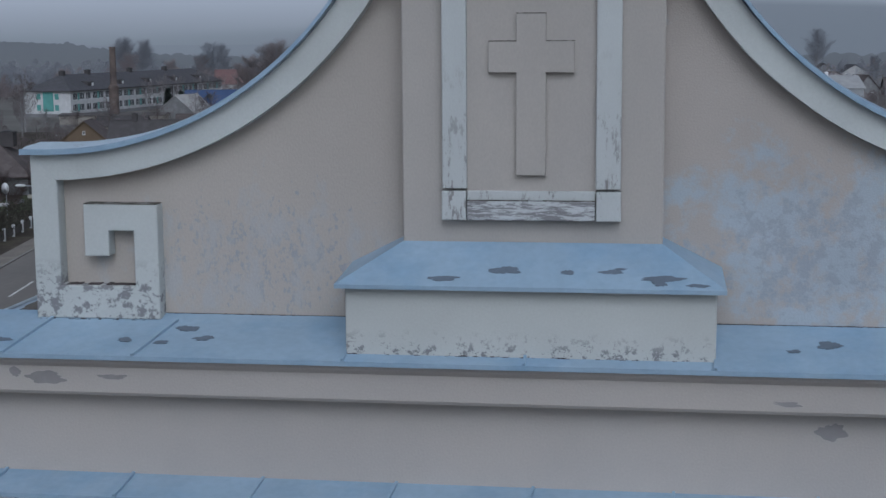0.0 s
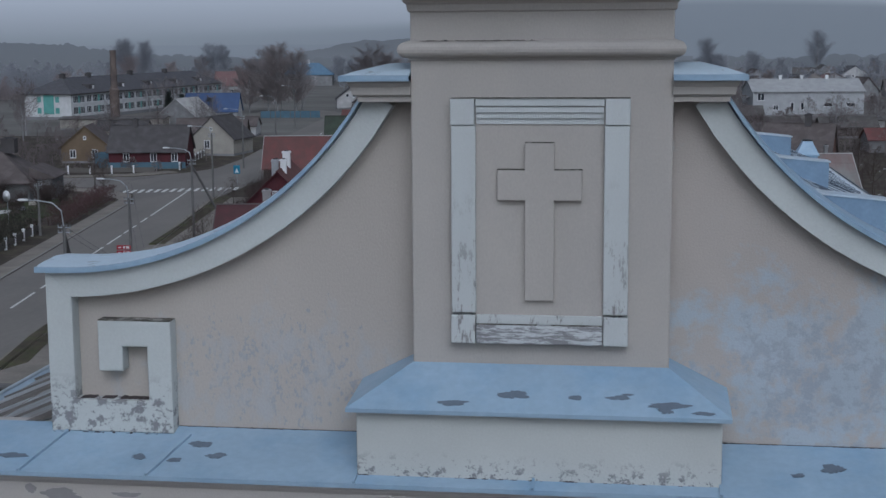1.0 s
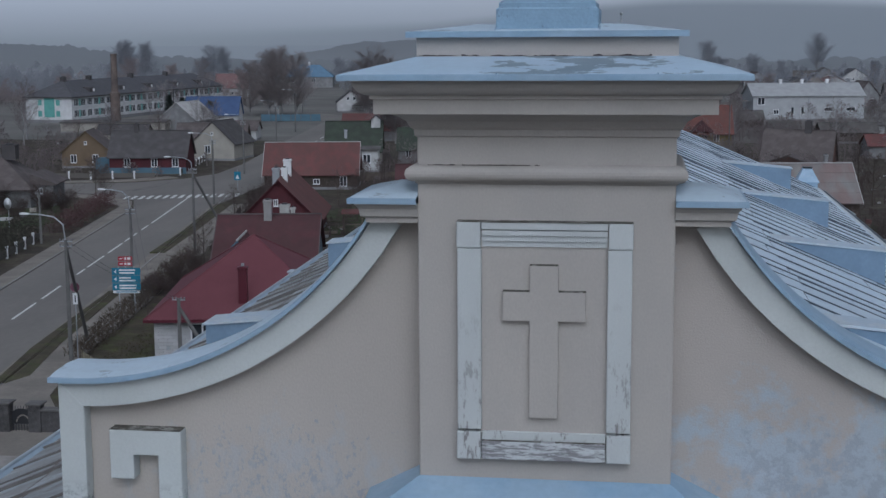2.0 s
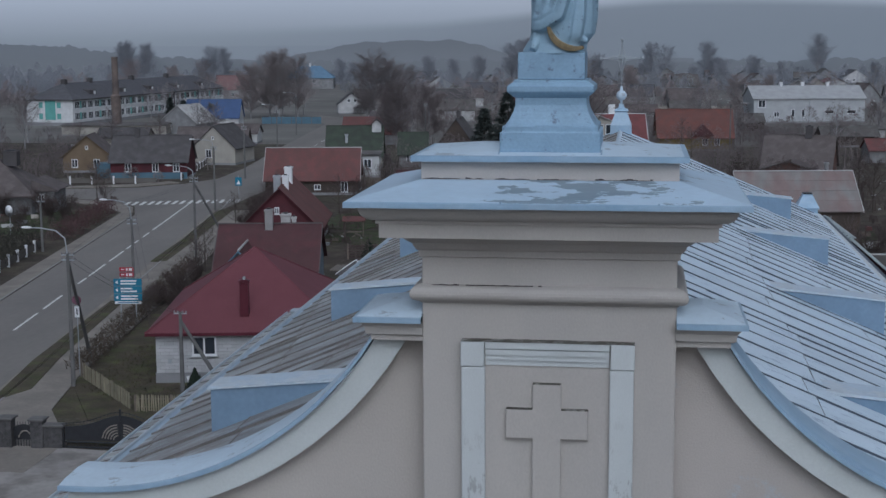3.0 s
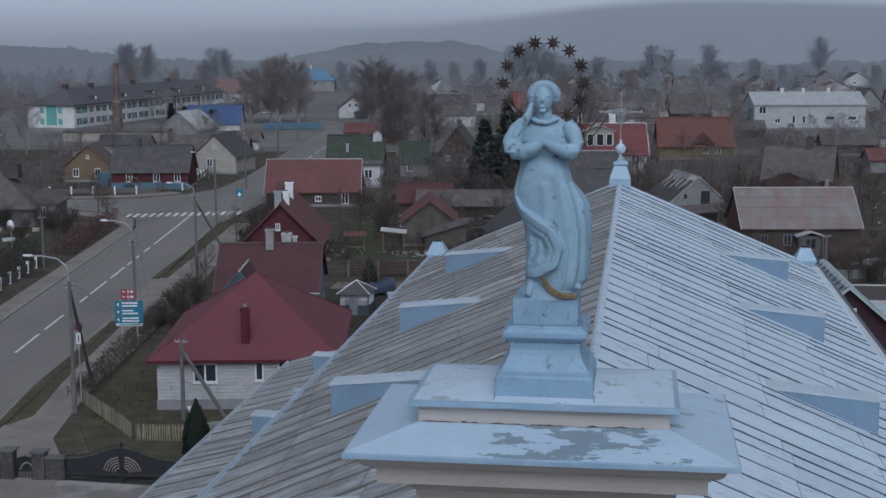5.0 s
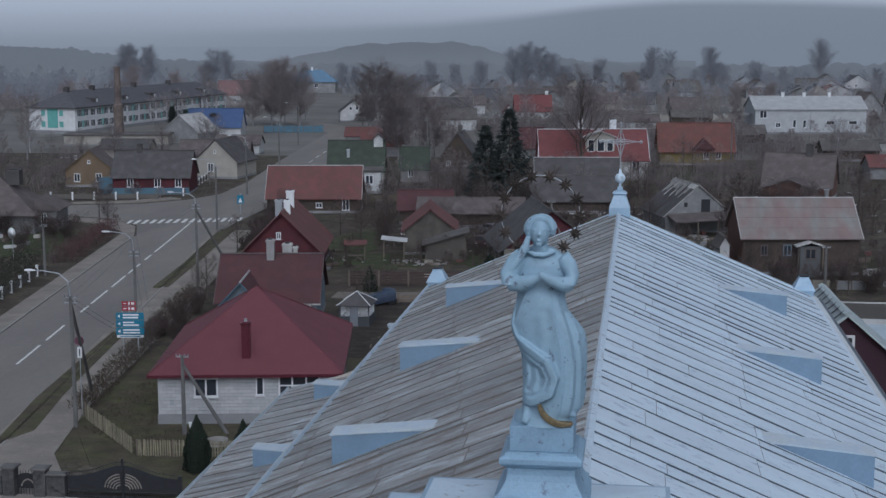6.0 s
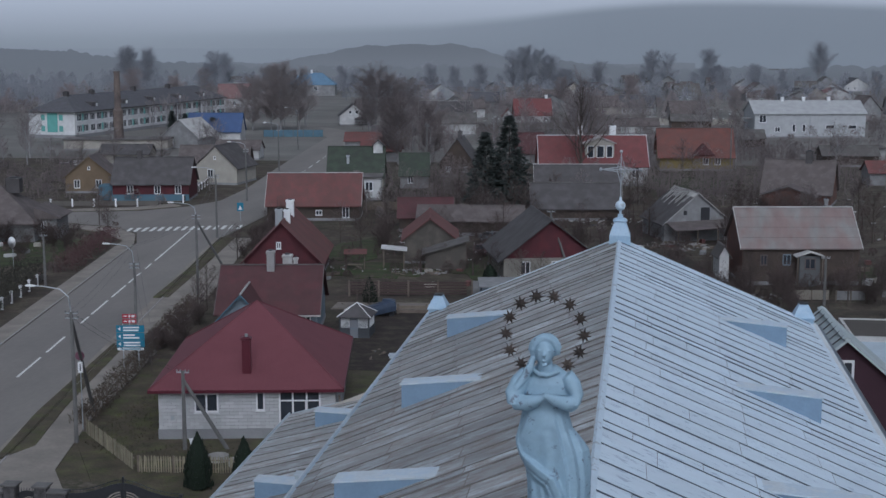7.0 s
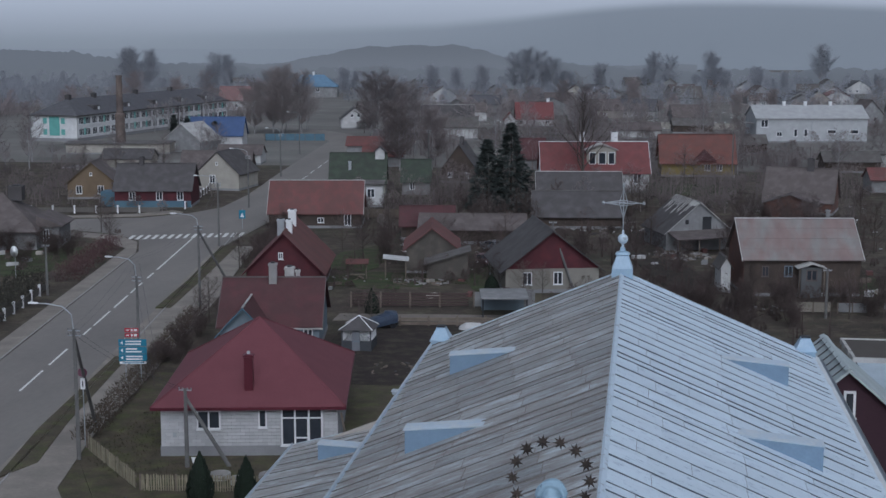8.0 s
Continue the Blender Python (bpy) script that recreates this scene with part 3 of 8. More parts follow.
# plinth block with a hipped sheet roof
part("plinth_block", Shape().box(-1.495, 1.495, -0.28, WALL_Y - 0.002, 18.30, 18.93), BLOCK_TRIM, church, "white plastered plinth block with flaking foot", bevel=0.012)
roof = Shape()
roof.add([(-1.565, -0.38, 18.92), (1.565, -0.38, 18.92), (1.565, WALL_Y - 0.004, 18.92), (-1.565, WALL_Y - 0.004, 18.92), (-1.565, -0.38, 18.955), (1.565, -0.38, 18.955), (1.565, WALL_Y - 0.004, 19.02), (-1.565, WALL_Y - 0.004, 19.02),
          (-1.068, SHAFT_Y - 0.004, 19.25), (1.068, SHAFT_Y - 0.004, 19.25), (1.068, WALL_Y - 0.004, 19.27), (-1.068, WALL_Y - 0.004, 19.27)],
         [(0, 3, 2, 1), (0, 1, 5, 4), (4, 5, 9, 8), (1, 2, 6, 5), (3, 0, 4, 7), (5, 6, 10, 9), (7, 4, 8, 11)])
ledge_roof = part("plinth_roof", roof, BLUE, church, "blue sheet-metal hipped ledge with bare patches")
N_LEDGE = Vector((0, -0.295, 0.48)).normalized()
for k, (x, v, rx, rv) in enumerate(((-0.69, 0.17, 0.115, 0.055), (-0.20, 0.36, 0.11, 0.085), (0.32, 0.33, 0.05, 0.05), (0.66, 0.34, 0.085, 0.045), (0.73, 0.42, 0.05, 0.02), (1.04, 0.22, 0.15, 0.065), (1.05, 0.11, 0.06, 0.05), (1.33, 0.09, 0.085, 0.035))):
    pts = [(px, -0.38 + 0.48 * pv, 18.955 + 0.295 * pv + 0.004) for px, pv in blob(x, v, rx, rv, 40 + k)]
    part("bare_patch", Shape().prism(pts, N_LEDGE * 0.002), BARE, ledge_roof)

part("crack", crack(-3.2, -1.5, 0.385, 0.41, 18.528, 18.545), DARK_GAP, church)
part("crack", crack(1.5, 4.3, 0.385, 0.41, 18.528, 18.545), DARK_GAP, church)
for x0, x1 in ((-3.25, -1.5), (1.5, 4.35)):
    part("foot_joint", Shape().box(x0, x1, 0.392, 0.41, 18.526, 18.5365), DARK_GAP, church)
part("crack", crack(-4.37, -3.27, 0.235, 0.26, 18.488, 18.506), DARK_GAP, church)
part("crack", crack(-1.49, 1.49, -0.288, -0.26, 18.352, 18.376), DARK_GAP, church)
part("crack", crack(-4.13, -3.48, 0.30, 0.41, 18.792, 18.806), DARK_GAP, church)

# main cornice ledge, frieze and lower ledge
LX = 7.2
ledge = Shape()
ledge.add([(x, y, z) for x in (-LX, LX) for y, z in ((-0.42, 18.285), (-0.42, 18.325), (WALL_Y, 18.535), (WALL_Y, 18.40), (-0.38, 18.28))], [(0, 1, 6, 5), (1, 2, 7, 6), (2, 3, 8, 7), (4, 0, 5, 9), (0, 4, 3, 2, 1), (5, 6, 7, 8, 9)])
ledge_top = part("ledge_flashing", ledge, BLUE, church, "blue sheet-metal ledge with folded joints")
for x in (-6.2, -4.42, -3.28, -1.50, -0.02, 1.49, 2.9, 4.4, 6.0):
    part("sheet_joint", Shape().prism([(x - 0.012, -0.424, 18.326), (x + 0.012, -0.424, 18.326), (x + 0.012 + (0.18 if x < -2 else 0), 0.24, 18.496), (x - 0.012 + (0.18 if x < -2 else 0), 0.24, 18.496)], (0, -0.005, 0.022)), BLUE, ledge_top)
N_TOP = Vector((0, -0.21, 0.82)).normalized()
for k, (x, v, rx, rv) in enumerate(((-2.95, 0.62, 0.10, 0.06), (-2.78, 0.42, 0.08, 0.05), (-3.12, 0.30, 0.06, 0.04), (-3.45, 0.35, 0.06, 0.05), (2.42, 0.56, 0.09, 0.08), (2.12, 0.43, 0.05, 0.035), (-4.6, 0.3, 0.12, 0.05))):
    pts = [(px, -0.42 + 0.82 * pv, 18.325 + 0.21 * pv + 0.004) for px, pv in blob(x, v, rx, rv, 70 + k)]
    part("bare_patch", Shape().prism(pts, N_TOP * 0.002), BARE, ledge_top)
part("ledge_fascia", Shape().moulding(-LX + 0.3, LX - 0.3, -0.02, 1.0, [(0.10, 17.94), (0.28, 17.955), (0.30, 17.985), (0.30, 18.20), (0.34, 18.24), (0.35, 18.29)]), FRIEZE, church, "beige plaster cornice")
for k, (x, z, rx, rz) in enumerate(((-4.1, 18.10, 0.18, 0.05), (-3.5, 18.12, 0.13, 0.02), (2.05, 18.05, 0.10, 0.02), (-4.35, 18.14, 0.05, 0.04))):
    part("bare_patch", Shape().prism([(px, -0.322, pz) for px, pz in blob(x, z, rx, rz, 90 + k)], (0, -0.002, 0)), CONCRETE, church)
part("frieze", Shape().box(-LX + 0.2, LX - 0.2, -0.12, 0.9, 17.0, 17.95), FRIEZE, church, "plain beige plaster frieze")
part("bare_patch", Shape().prism([(px, -0.123, pz) for px, pz in blob(2.42, 17.78, 0.11, 0.07, 99)], (0, -0.002, 0)), CONCRETE, church, "grey bare patch of fallen plaster")
low = Shape()
low.add([(x, y, z) for x in (-LX, LX) for y, z in ((-0.52, 17.10), (-0.52, 17.14), (-0.12, 17.22), (-0.12, 17.0))], [(0, 1, 5, 4), (1, 2, 6, 5), (2, 3, 7, 6), (3, 0, 4, 7), (0, 3, 2, 1), (4, 5, 6, 7)])
low_ledge = part("ledge_flashing", low, BLUE, church, "blue sheet-metal lower ledge")
for i in range(13):
    x = -6.9 + 1.15 * i
    part("sheet_joint", Shape().prism([(x - 0.012, -0.523, 17.144), (x + 0.012, -0.523, 17.144), (x + 0.05, -0.13, 17.222), (x + 0.026, -0.13, 17.222)], (0, -0.004, 0.02)), BLUE, low_ledge)
part("lower_cornice", Shape().moulding(-LX + 0.3, LX - 0.3, 0.1, 1.0, [(0.1, 16.55), (0.3, 16.62), (0.5, 16.75), (0.5, 17.0), (0.6, 17.11)]), TRIM, church)
part("front_wall", Shape().box(-7.0, 7.0, 0.06, 0.9, -0.05, 17.1), PLASTER, church)
part("side_wall", Shape().box(-7.25, -6.75, 0.95, 43.0, -0.05, 17.25), PLASTER, church)
part("side_wall", Shape().box(6.75, 7.25, 0.95, 43.0, -0.05, 17.25), PLASTER, church)
part("rear_wall", Shape().prism([(-7.25, 43.0, -0.05), (7.25, 43.0, -0.05), (7.25, 43.0, 17.2), (0, 43.0, 20.25), (-7.25, 43.0, 17.2)], (0, 0.3, 0)), PLASTER, church)
part("gable_back", Shape().prism([(-4.3, 0.96, 18.4), (4.3, 0.96, 18.4), (0, 0.96, 20.35)], (0, 0.1, 0)), PLASTER, church)
part("aisle_wall", Shape().box(-12.7, -12.4, 3.0, 42.2, -0.05, 13.1), PLASTER, church)
part("aisle_end_wall", Shape().prism([(-12.7, 42.2, -0.05), (-7.3, 42.2, -0.05), (-7.3, 42.2, 15.2), (-12.7, 42.2, 13.0)], (0, 0.25, 0)), PLASTER, church)

# ---- the church: sheet-metal roofs ----
SW = 1.0
WIDTHS = (1.12, 1.12, 1.08, 0.55, 0.98, 0.95, 1.08, 1.0, 1.08, 1.0, 0.95, 0.62, 0.66)


def sheet_mesh(material, length, lap):
    """One roof sheet: x down the slope, y along the ridge, a folded standing seam on one side."""
    s = Shape()
    s.add([(0, 0.012, 0.004), (length + 0.03, 0.012, 0.004 + lap), (length + 0.03, SW - 0.012, 0.004 + lap), (0, SW - 0.012, 0.004), (0, 0.012, -0.02), (length + 0.03, 0.012, -0.02), (length + 0.03, SW - 0.012, -0.02), (0, SW - 0.012, -0.02)],
          [(0, 1, 2, 3), (4, 7, 6, 5), (0, 4, 5, 1), (1, 5, 6, 2), (2, 6, 7, 3), (3, 7, 4, 0)])
    return s.mesh("roof_sheet", material)


def seam_mesh(material, length, bold=1.0):
    w, h = 0.011 * bold, 0.030 * bold
    return Shape().prism([(0, -w, 0.0), (0, w, 0.0), (0, w * 0.7, h), (0, -w * 1.1, h)], (length, 0, 0)).mesh("standing_seam", material)


def sheeted(parent, x_top, z_top, side, y0, y1, run, material, seam_material, pattern, joints=0.3, slope=SLOPE):
    """Strips of sheets down one slope, each with a standing seam and some dark lap joints."""
    length, tilt = math.hypot(run, run * slope), math.degrees(math.atan(slope))
    seams = [seam_mesh(seam_material, length - (0.45 if side > 0 else 0.12), b if side > 0 else b * 1.2) for b in (1.0, 1.2, 1.4, 1.15)]
    joint = Shape().box(-0.005 if side > 0 else -0.012, 0.006 if side > 0 else 0.010, 0.03, SW - 0.03, 0.0, 0.012 if side > 0 else 0.014).mesh("lap_joint", seam_material if side > 0 else STAINED_LAP)
    sheets, rng, y, i = {}, random.Random(int(run * 10 + side)), y0, 0
    while y < y1 - 0.3:
        width = min(WIDTHS[i % len(WIDTHS)] * rng.uniform(0.95, 1.05), y1 - y)
        cuts = pattern[i % len(pattern)]
        base = pose(x_top, y, z_top) @ (pose(0, 0, 0, 0, tilt, 0) if side > 0 else pose(0, width, 0, 0, 0, 180) @ pose(0, 0, 0, 0, tilt, 0))
        stretch = Matrix.Diagonal((1, width, 1, 1))
        for a, b in zip(cuts[:-1], cuts[1:]):
            a, b = a * length, b * length
            key = round(b - a, 3)
            if key not in sheets:
                sheets[key] = sheet_mesh(material, key, 0.014)
            ob = part("roof_sheet", sheets[key], material, parent)
            ob.matrix_world = base @ pose(a, 0, 0) @ stretch
            if a > 0 and rng.random() < joints:
                ob = part("lap_joint", joint, seam_material, parent)
                ob.matrix_world = base @ pose(a + 0.03, 0, 0.008, 0, 0, rng.uniform(-1.5, 1.5)) @ stretch
        ob = part("standing_seam", rng.choice(seams), seam_material, parent)
        ob.matrix_world = base @ pose(0.10 if side > 0 else 0.08, width if side < 0 else 0, 0)
        y, i = y + width, i + 1


PATTERN = [(0, 0.135 + d, 0.415 + 0.8 * d, 0.69 - d, 1) if k % 4 else (0, 0.09, 0.25 + d, 0.43, 0.685 + d, 1) for k, d in enumerate((0, 0.012, -0.008, 0.02, 0.03, 0.016, 0.0, -0.014, 0.008, 0.024, 0.034, 0.04))]
Y0, Y1 = 1.0, 43.4
slopes = {}
for side, material in ((1, ROOF_R), (-1, ROOF_L)):
    deck = Shape().prism([(0, Y0, RIDGE - 0.03), (side * EAVE, Y0, RIDGE - 0.03 - SLOPE * EAVE), (side * EAVE, Y0, RIDGE - 0.12 - SLOPE * EAVE), (0, Y0, RIDGE - 0.12)], (0, Y1 - Y0, 0))
    slopes[side] = part("roof_slope", deck, material, church, "pale blue painted sheet roof with standing seams" if side > 0 else "weathered grey sheet roof with brown stains")
part("ridge_cap", Shape().prism([(-0.06, Y0, RIDGE - 0.01), (0, Y0, RIDGE + 0.035), (0.11, Y0, RIDGE - SLOPE * 0.11 + 0.02), (0.11, Y0, RIDGE - SLOPE * 0.11)], (0, Y1 - Y0, 0)), BLUE_PALE, church, "folded ridge capping")
part("verge_flashing", Shape().prism([(-EAVE, Y1, RIDGE - SLOPE * EAVE + 0.02), (0, Y1, RIDGE + 0.05), (EAVE, Y1, RIDGE - SLOPE * EAVE + 0.02), (EAVE, Y1, RIDGE - SLOPE * EAVE - 0.18), (0, Y1, RIDGE - 0.15), (-EAVE, Y1, RIDGE - SLOPE * EAVE - 0.18)], (0, 0.08, 0)), BLUE_PALE, church)
zl = RIDGE - SLOPE * EAVE
part("eave_flashing", Shape().prism([(6.98, Y0, RIDGE - SLOPE * 6.98 + 0.012), (EAVE + 0.02, Y0, zl + 0.012), (EAVE + 0.02, Y0, zl - 0.05), (6.98, Y0, RIDGE - SLOPE * 6.98 - 0.04)], (0, Y1 - Y0, 0)), mat("chalky_white_flashing", (0.56, 0.585, 0.60), 0.6, var=0.12, scale=1.2, fine=9), church, "chalky pale eave flashing")
g = [(EAVE + 0.095 - 0.085 * math.cos(a), zl - 0.03 - 0.085 * math.sin(a)) for a in [math.pi * i / 8 for i in range(9)]]
g += [(EAVE + 0.095 - 0.073 * math.cos(a), zl - 0.028 - 0.073 * math.sin(a)) for a in [math.pi * (8 - i) / 8 for i in range(9)]]
part("gutter", Shape().prism([(x, Y0 + 0.3, z) for x, z in g], (0, Y1 - Y0 - 0.3, 0)), DULL_ZINC, church, "half-round eave gutter")
z_lip = RIDGE - SLOPE * 7.52
part("eave_flashing", Shape().prism([(-7.475, Y0, RIDGE - SLOPE * 7.475 + 0.01), (-7.525, Y0, z_lip + 0.085), (-7.555, Y0, z_lip + 0.085), (-EAVE - 0.02, Y0, zl - 0.05), (-7.475, Y0, RIDGE - SLOPE * 7.475 - 0.04)], (0, Y1 - Y0, 0)), mat("pale_blue_gutter_sheet", (0.36, 0.44, 0.52), 0.5, var=0.1, scale=1.5, fine=9), church, "pale blue standing gutter along the eave")
part("gutter_bead", Shape().tube([(-7.54, Y0, z_lip + 0.10), (-7.54, Y1, z_lip + 0.10)], 0.024, 8), GUTTER, church, "rolled pale gutter rim")
part("gutter_outlet", Shape().moulding(-7.80, -7.60, 22.0, 22.3, [(0, z_lip - 0.1), (0, z_lip - 0.02), (0.03, z_lip), (0.03, z_lip + 0.03)]), GUTTER, church)
part("gutter_outlet", Shape().moulding(-7.80, -7.60, 35.6, 35.9, [(0, z_lip - 0.1), (0, z_lip - 0.02), (0.03, z_lip), (0.03, z_lip + 0.03)]), GUTTER, church)
part("gutter_bead", Shape().tube([(-AISLE - 0.14, 3.0, 13.04), (-AISLE - 0.14, 42.7, 13.04)], 0.035, 8), GUTTER, church, "rolled pale gutter rim")
AZ = 13.0 + AISLE_SLOPE * (AISLE - 7.6)
aisle = part("aisle_roof", Shape().prism([(-7.4, 3.0, AZ + 0.05), (-AISLE, 3.0, 12.97), (-AISLE, 3.0, 12.86), (-7.4, 3.0, AZ - 0.06)], (0, 39.6, 0)), ROOF_L, church, "weathered grey aisle roof")
part("gutter", Shape().prism([(-AISLE - 0.16, 3.0, 13.02), (-AISLE, 3.0, 13.02), (-AISLE, 3.0, 12.9), (-AISLE - 0.12, 3.0, 12.88)], (0, 39.6, 0)), GUTTER, church)
part("verge_flashing", Shape().prism([(-7.5, 42.6, AZ + 0.09), (-AISLE, 42.6, 13.06), (-AISLE, 42.6, 12.8), (-7.5, 42.6, AZ - 0.16)], (0, 0.1, 0)), GUTTER, church)


def roof_vent(parent, side, y, x_tip, x_end, z_tip, z_base, depth, name="roof_dormer"):
    """A low wedge-shaped sheet dormer: a three-cornered cheek and an almost level top."""
    a, b = side * x_tip, side * x_end
    top = z_base + 0.70
    body = Shape().prism([(a, y, z_tip - 0.06), (b, y, top - 0.01), (b, y, z_base - 0.12), (a, y, z_tip - 0.1)], (0, depth, 0))
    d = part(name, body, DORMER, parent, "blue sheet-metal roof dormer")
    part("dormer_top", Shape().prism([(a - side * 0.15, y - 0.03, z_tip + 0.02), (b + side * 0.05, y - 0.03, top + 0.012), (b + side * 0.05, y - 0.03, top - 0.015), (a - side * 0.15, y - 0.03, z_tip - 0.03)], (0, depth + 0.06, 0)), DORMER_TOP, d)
    return d


for y in (8.7, 17.2, 25.9, 35.2):
    for side in (-1, 1):
        roof_vent(church, side, y, 3.45, 5.70, RIDGE - SLOPE * 3.45, RIDGE - SLOPE * 5.70, 0.65)
for y in (12.6, 21.8, 30.5, 39.0):
    roof_vent(church, -1, y, 9.4, 11.3, 13.0 + AISLE_SLOPE * (AISLE - 9.4) + 0.12, 13.0 + AISLE_SLOPE * (AISLE - 11.3), 0.65)
for side in (-1, 1):
    vent = part("vent_chimney", Shape().moulding(side * 7.15 - 0.37, side * 7.15 + 0.37, 42.95, 43.65, [(0, 16.7), (0, 17.45), (0.05, 17.45), (0.05, 17.50), (-0.18, 17.95), (-0.18, 17.99), (-0.24, 17.99)]), BLUE, church, "blue sheet vent with tapered hood")
    part("vent_mouth", Shape().box(side * 7.15 - 0.17, side * 7.15 + 0.17, 43.13, 43.47, 17.992, 18.05), BLACK, vent)
finial = part("finial_base", Shape().moulding(-0.34, 0.42, 42.7, 43.4, [(0.04, 20.0), (0.02, 20.62), (-0.16, 21.12), (-0.10, 21.16), (-0.14, 21.22), (-0.27, 21.28), (-0.29, 21.42)]), BLUE, church, "blue sheet-metal finial base")
part("finial_ball", Shape().lathe(0.04, 43.05, [(0.05, 21.35), (0.05, 21.55)] + [(max(0.04, 0.20 * math.cos(a)), 21.75 + 0.20 * math.sin(a)) for a in [radians(-75 + 15 * i) for i in range(11)]] + [(0.04, 22.1)], 14), BLUE_PALE, finial, smooth=True)
iron = Shape()
for pts in (((0.04, 43.05, 22.0), (0.04, 43.05, 23.84)), ((-0.72, 43.05, 23.16), (0.80, 43.05, 23.16)), ((0.04, 43.05, 22.58), (-0.12, 43.05, 23.16), (0.04, 43.05, 23.74), (0.20, 43.05, 23.16), (0.04, 43.05, 22.58)),
            ((-0.65, 43.05, 23.16), (0.04, 43.05, 23.27), (0.73, 43.05, 23.16), (0.04, 43.05, 23.05), (-0.65, 43.05, 23.16))):
    iron.tube(pts, 0.022, 5)
iron.lathe(0.04, 43.05, [(0.09, 23.12), (0.12, 23.16), (0.09, 23.20)], 8)
for x, z in ((-0.74, 23.16), (0.82, 23.16), (0.04, 23.86)):
    iron.lathe(x, 43.05, [(0.02, z - 0.07), (0.07, z), (0.02, z + 0.07)], 8)
part("finial_cross", iron, GALV, finial, "thin metal cross with ball ends")

# ---- statue on its pedestal ----
PX, PY = 0.0, 0.62
ped = [(0.42, 23.05), (0.42, 23.215), (0.40, 23.225), (0.40, 23.265), (0.375, 23.28), (0.345, 23.325), (0.315, 23.385), (0.30, 23.44), (0.30, 23.50), (0.345, 23.535), (0.365, 23.555), (0.365, 23.60), (0.33, 23.625), (0.315, 23.63), (0.315, 23.65), (0.28, 23.655), (0.28, 23.88)]
pedestal = thing("statue_pedestal", "blue painted moulded stone pedestal on the gable cap", "pedestal")
for name, i, j in (("base", 0, 4), ("hollow_neck", 3, 9), ("band_moulding", 8, 15), ("upper_block", 14, 17)):
    rows = ped[i:j] if name != "upper_block" else [(0.28, 23.652), (0.28, 23.88)]
    part(name, Shape().moulding(PX, PX, PY, PY, rows), PEDESTAL, pedestal, bevel=0.006)


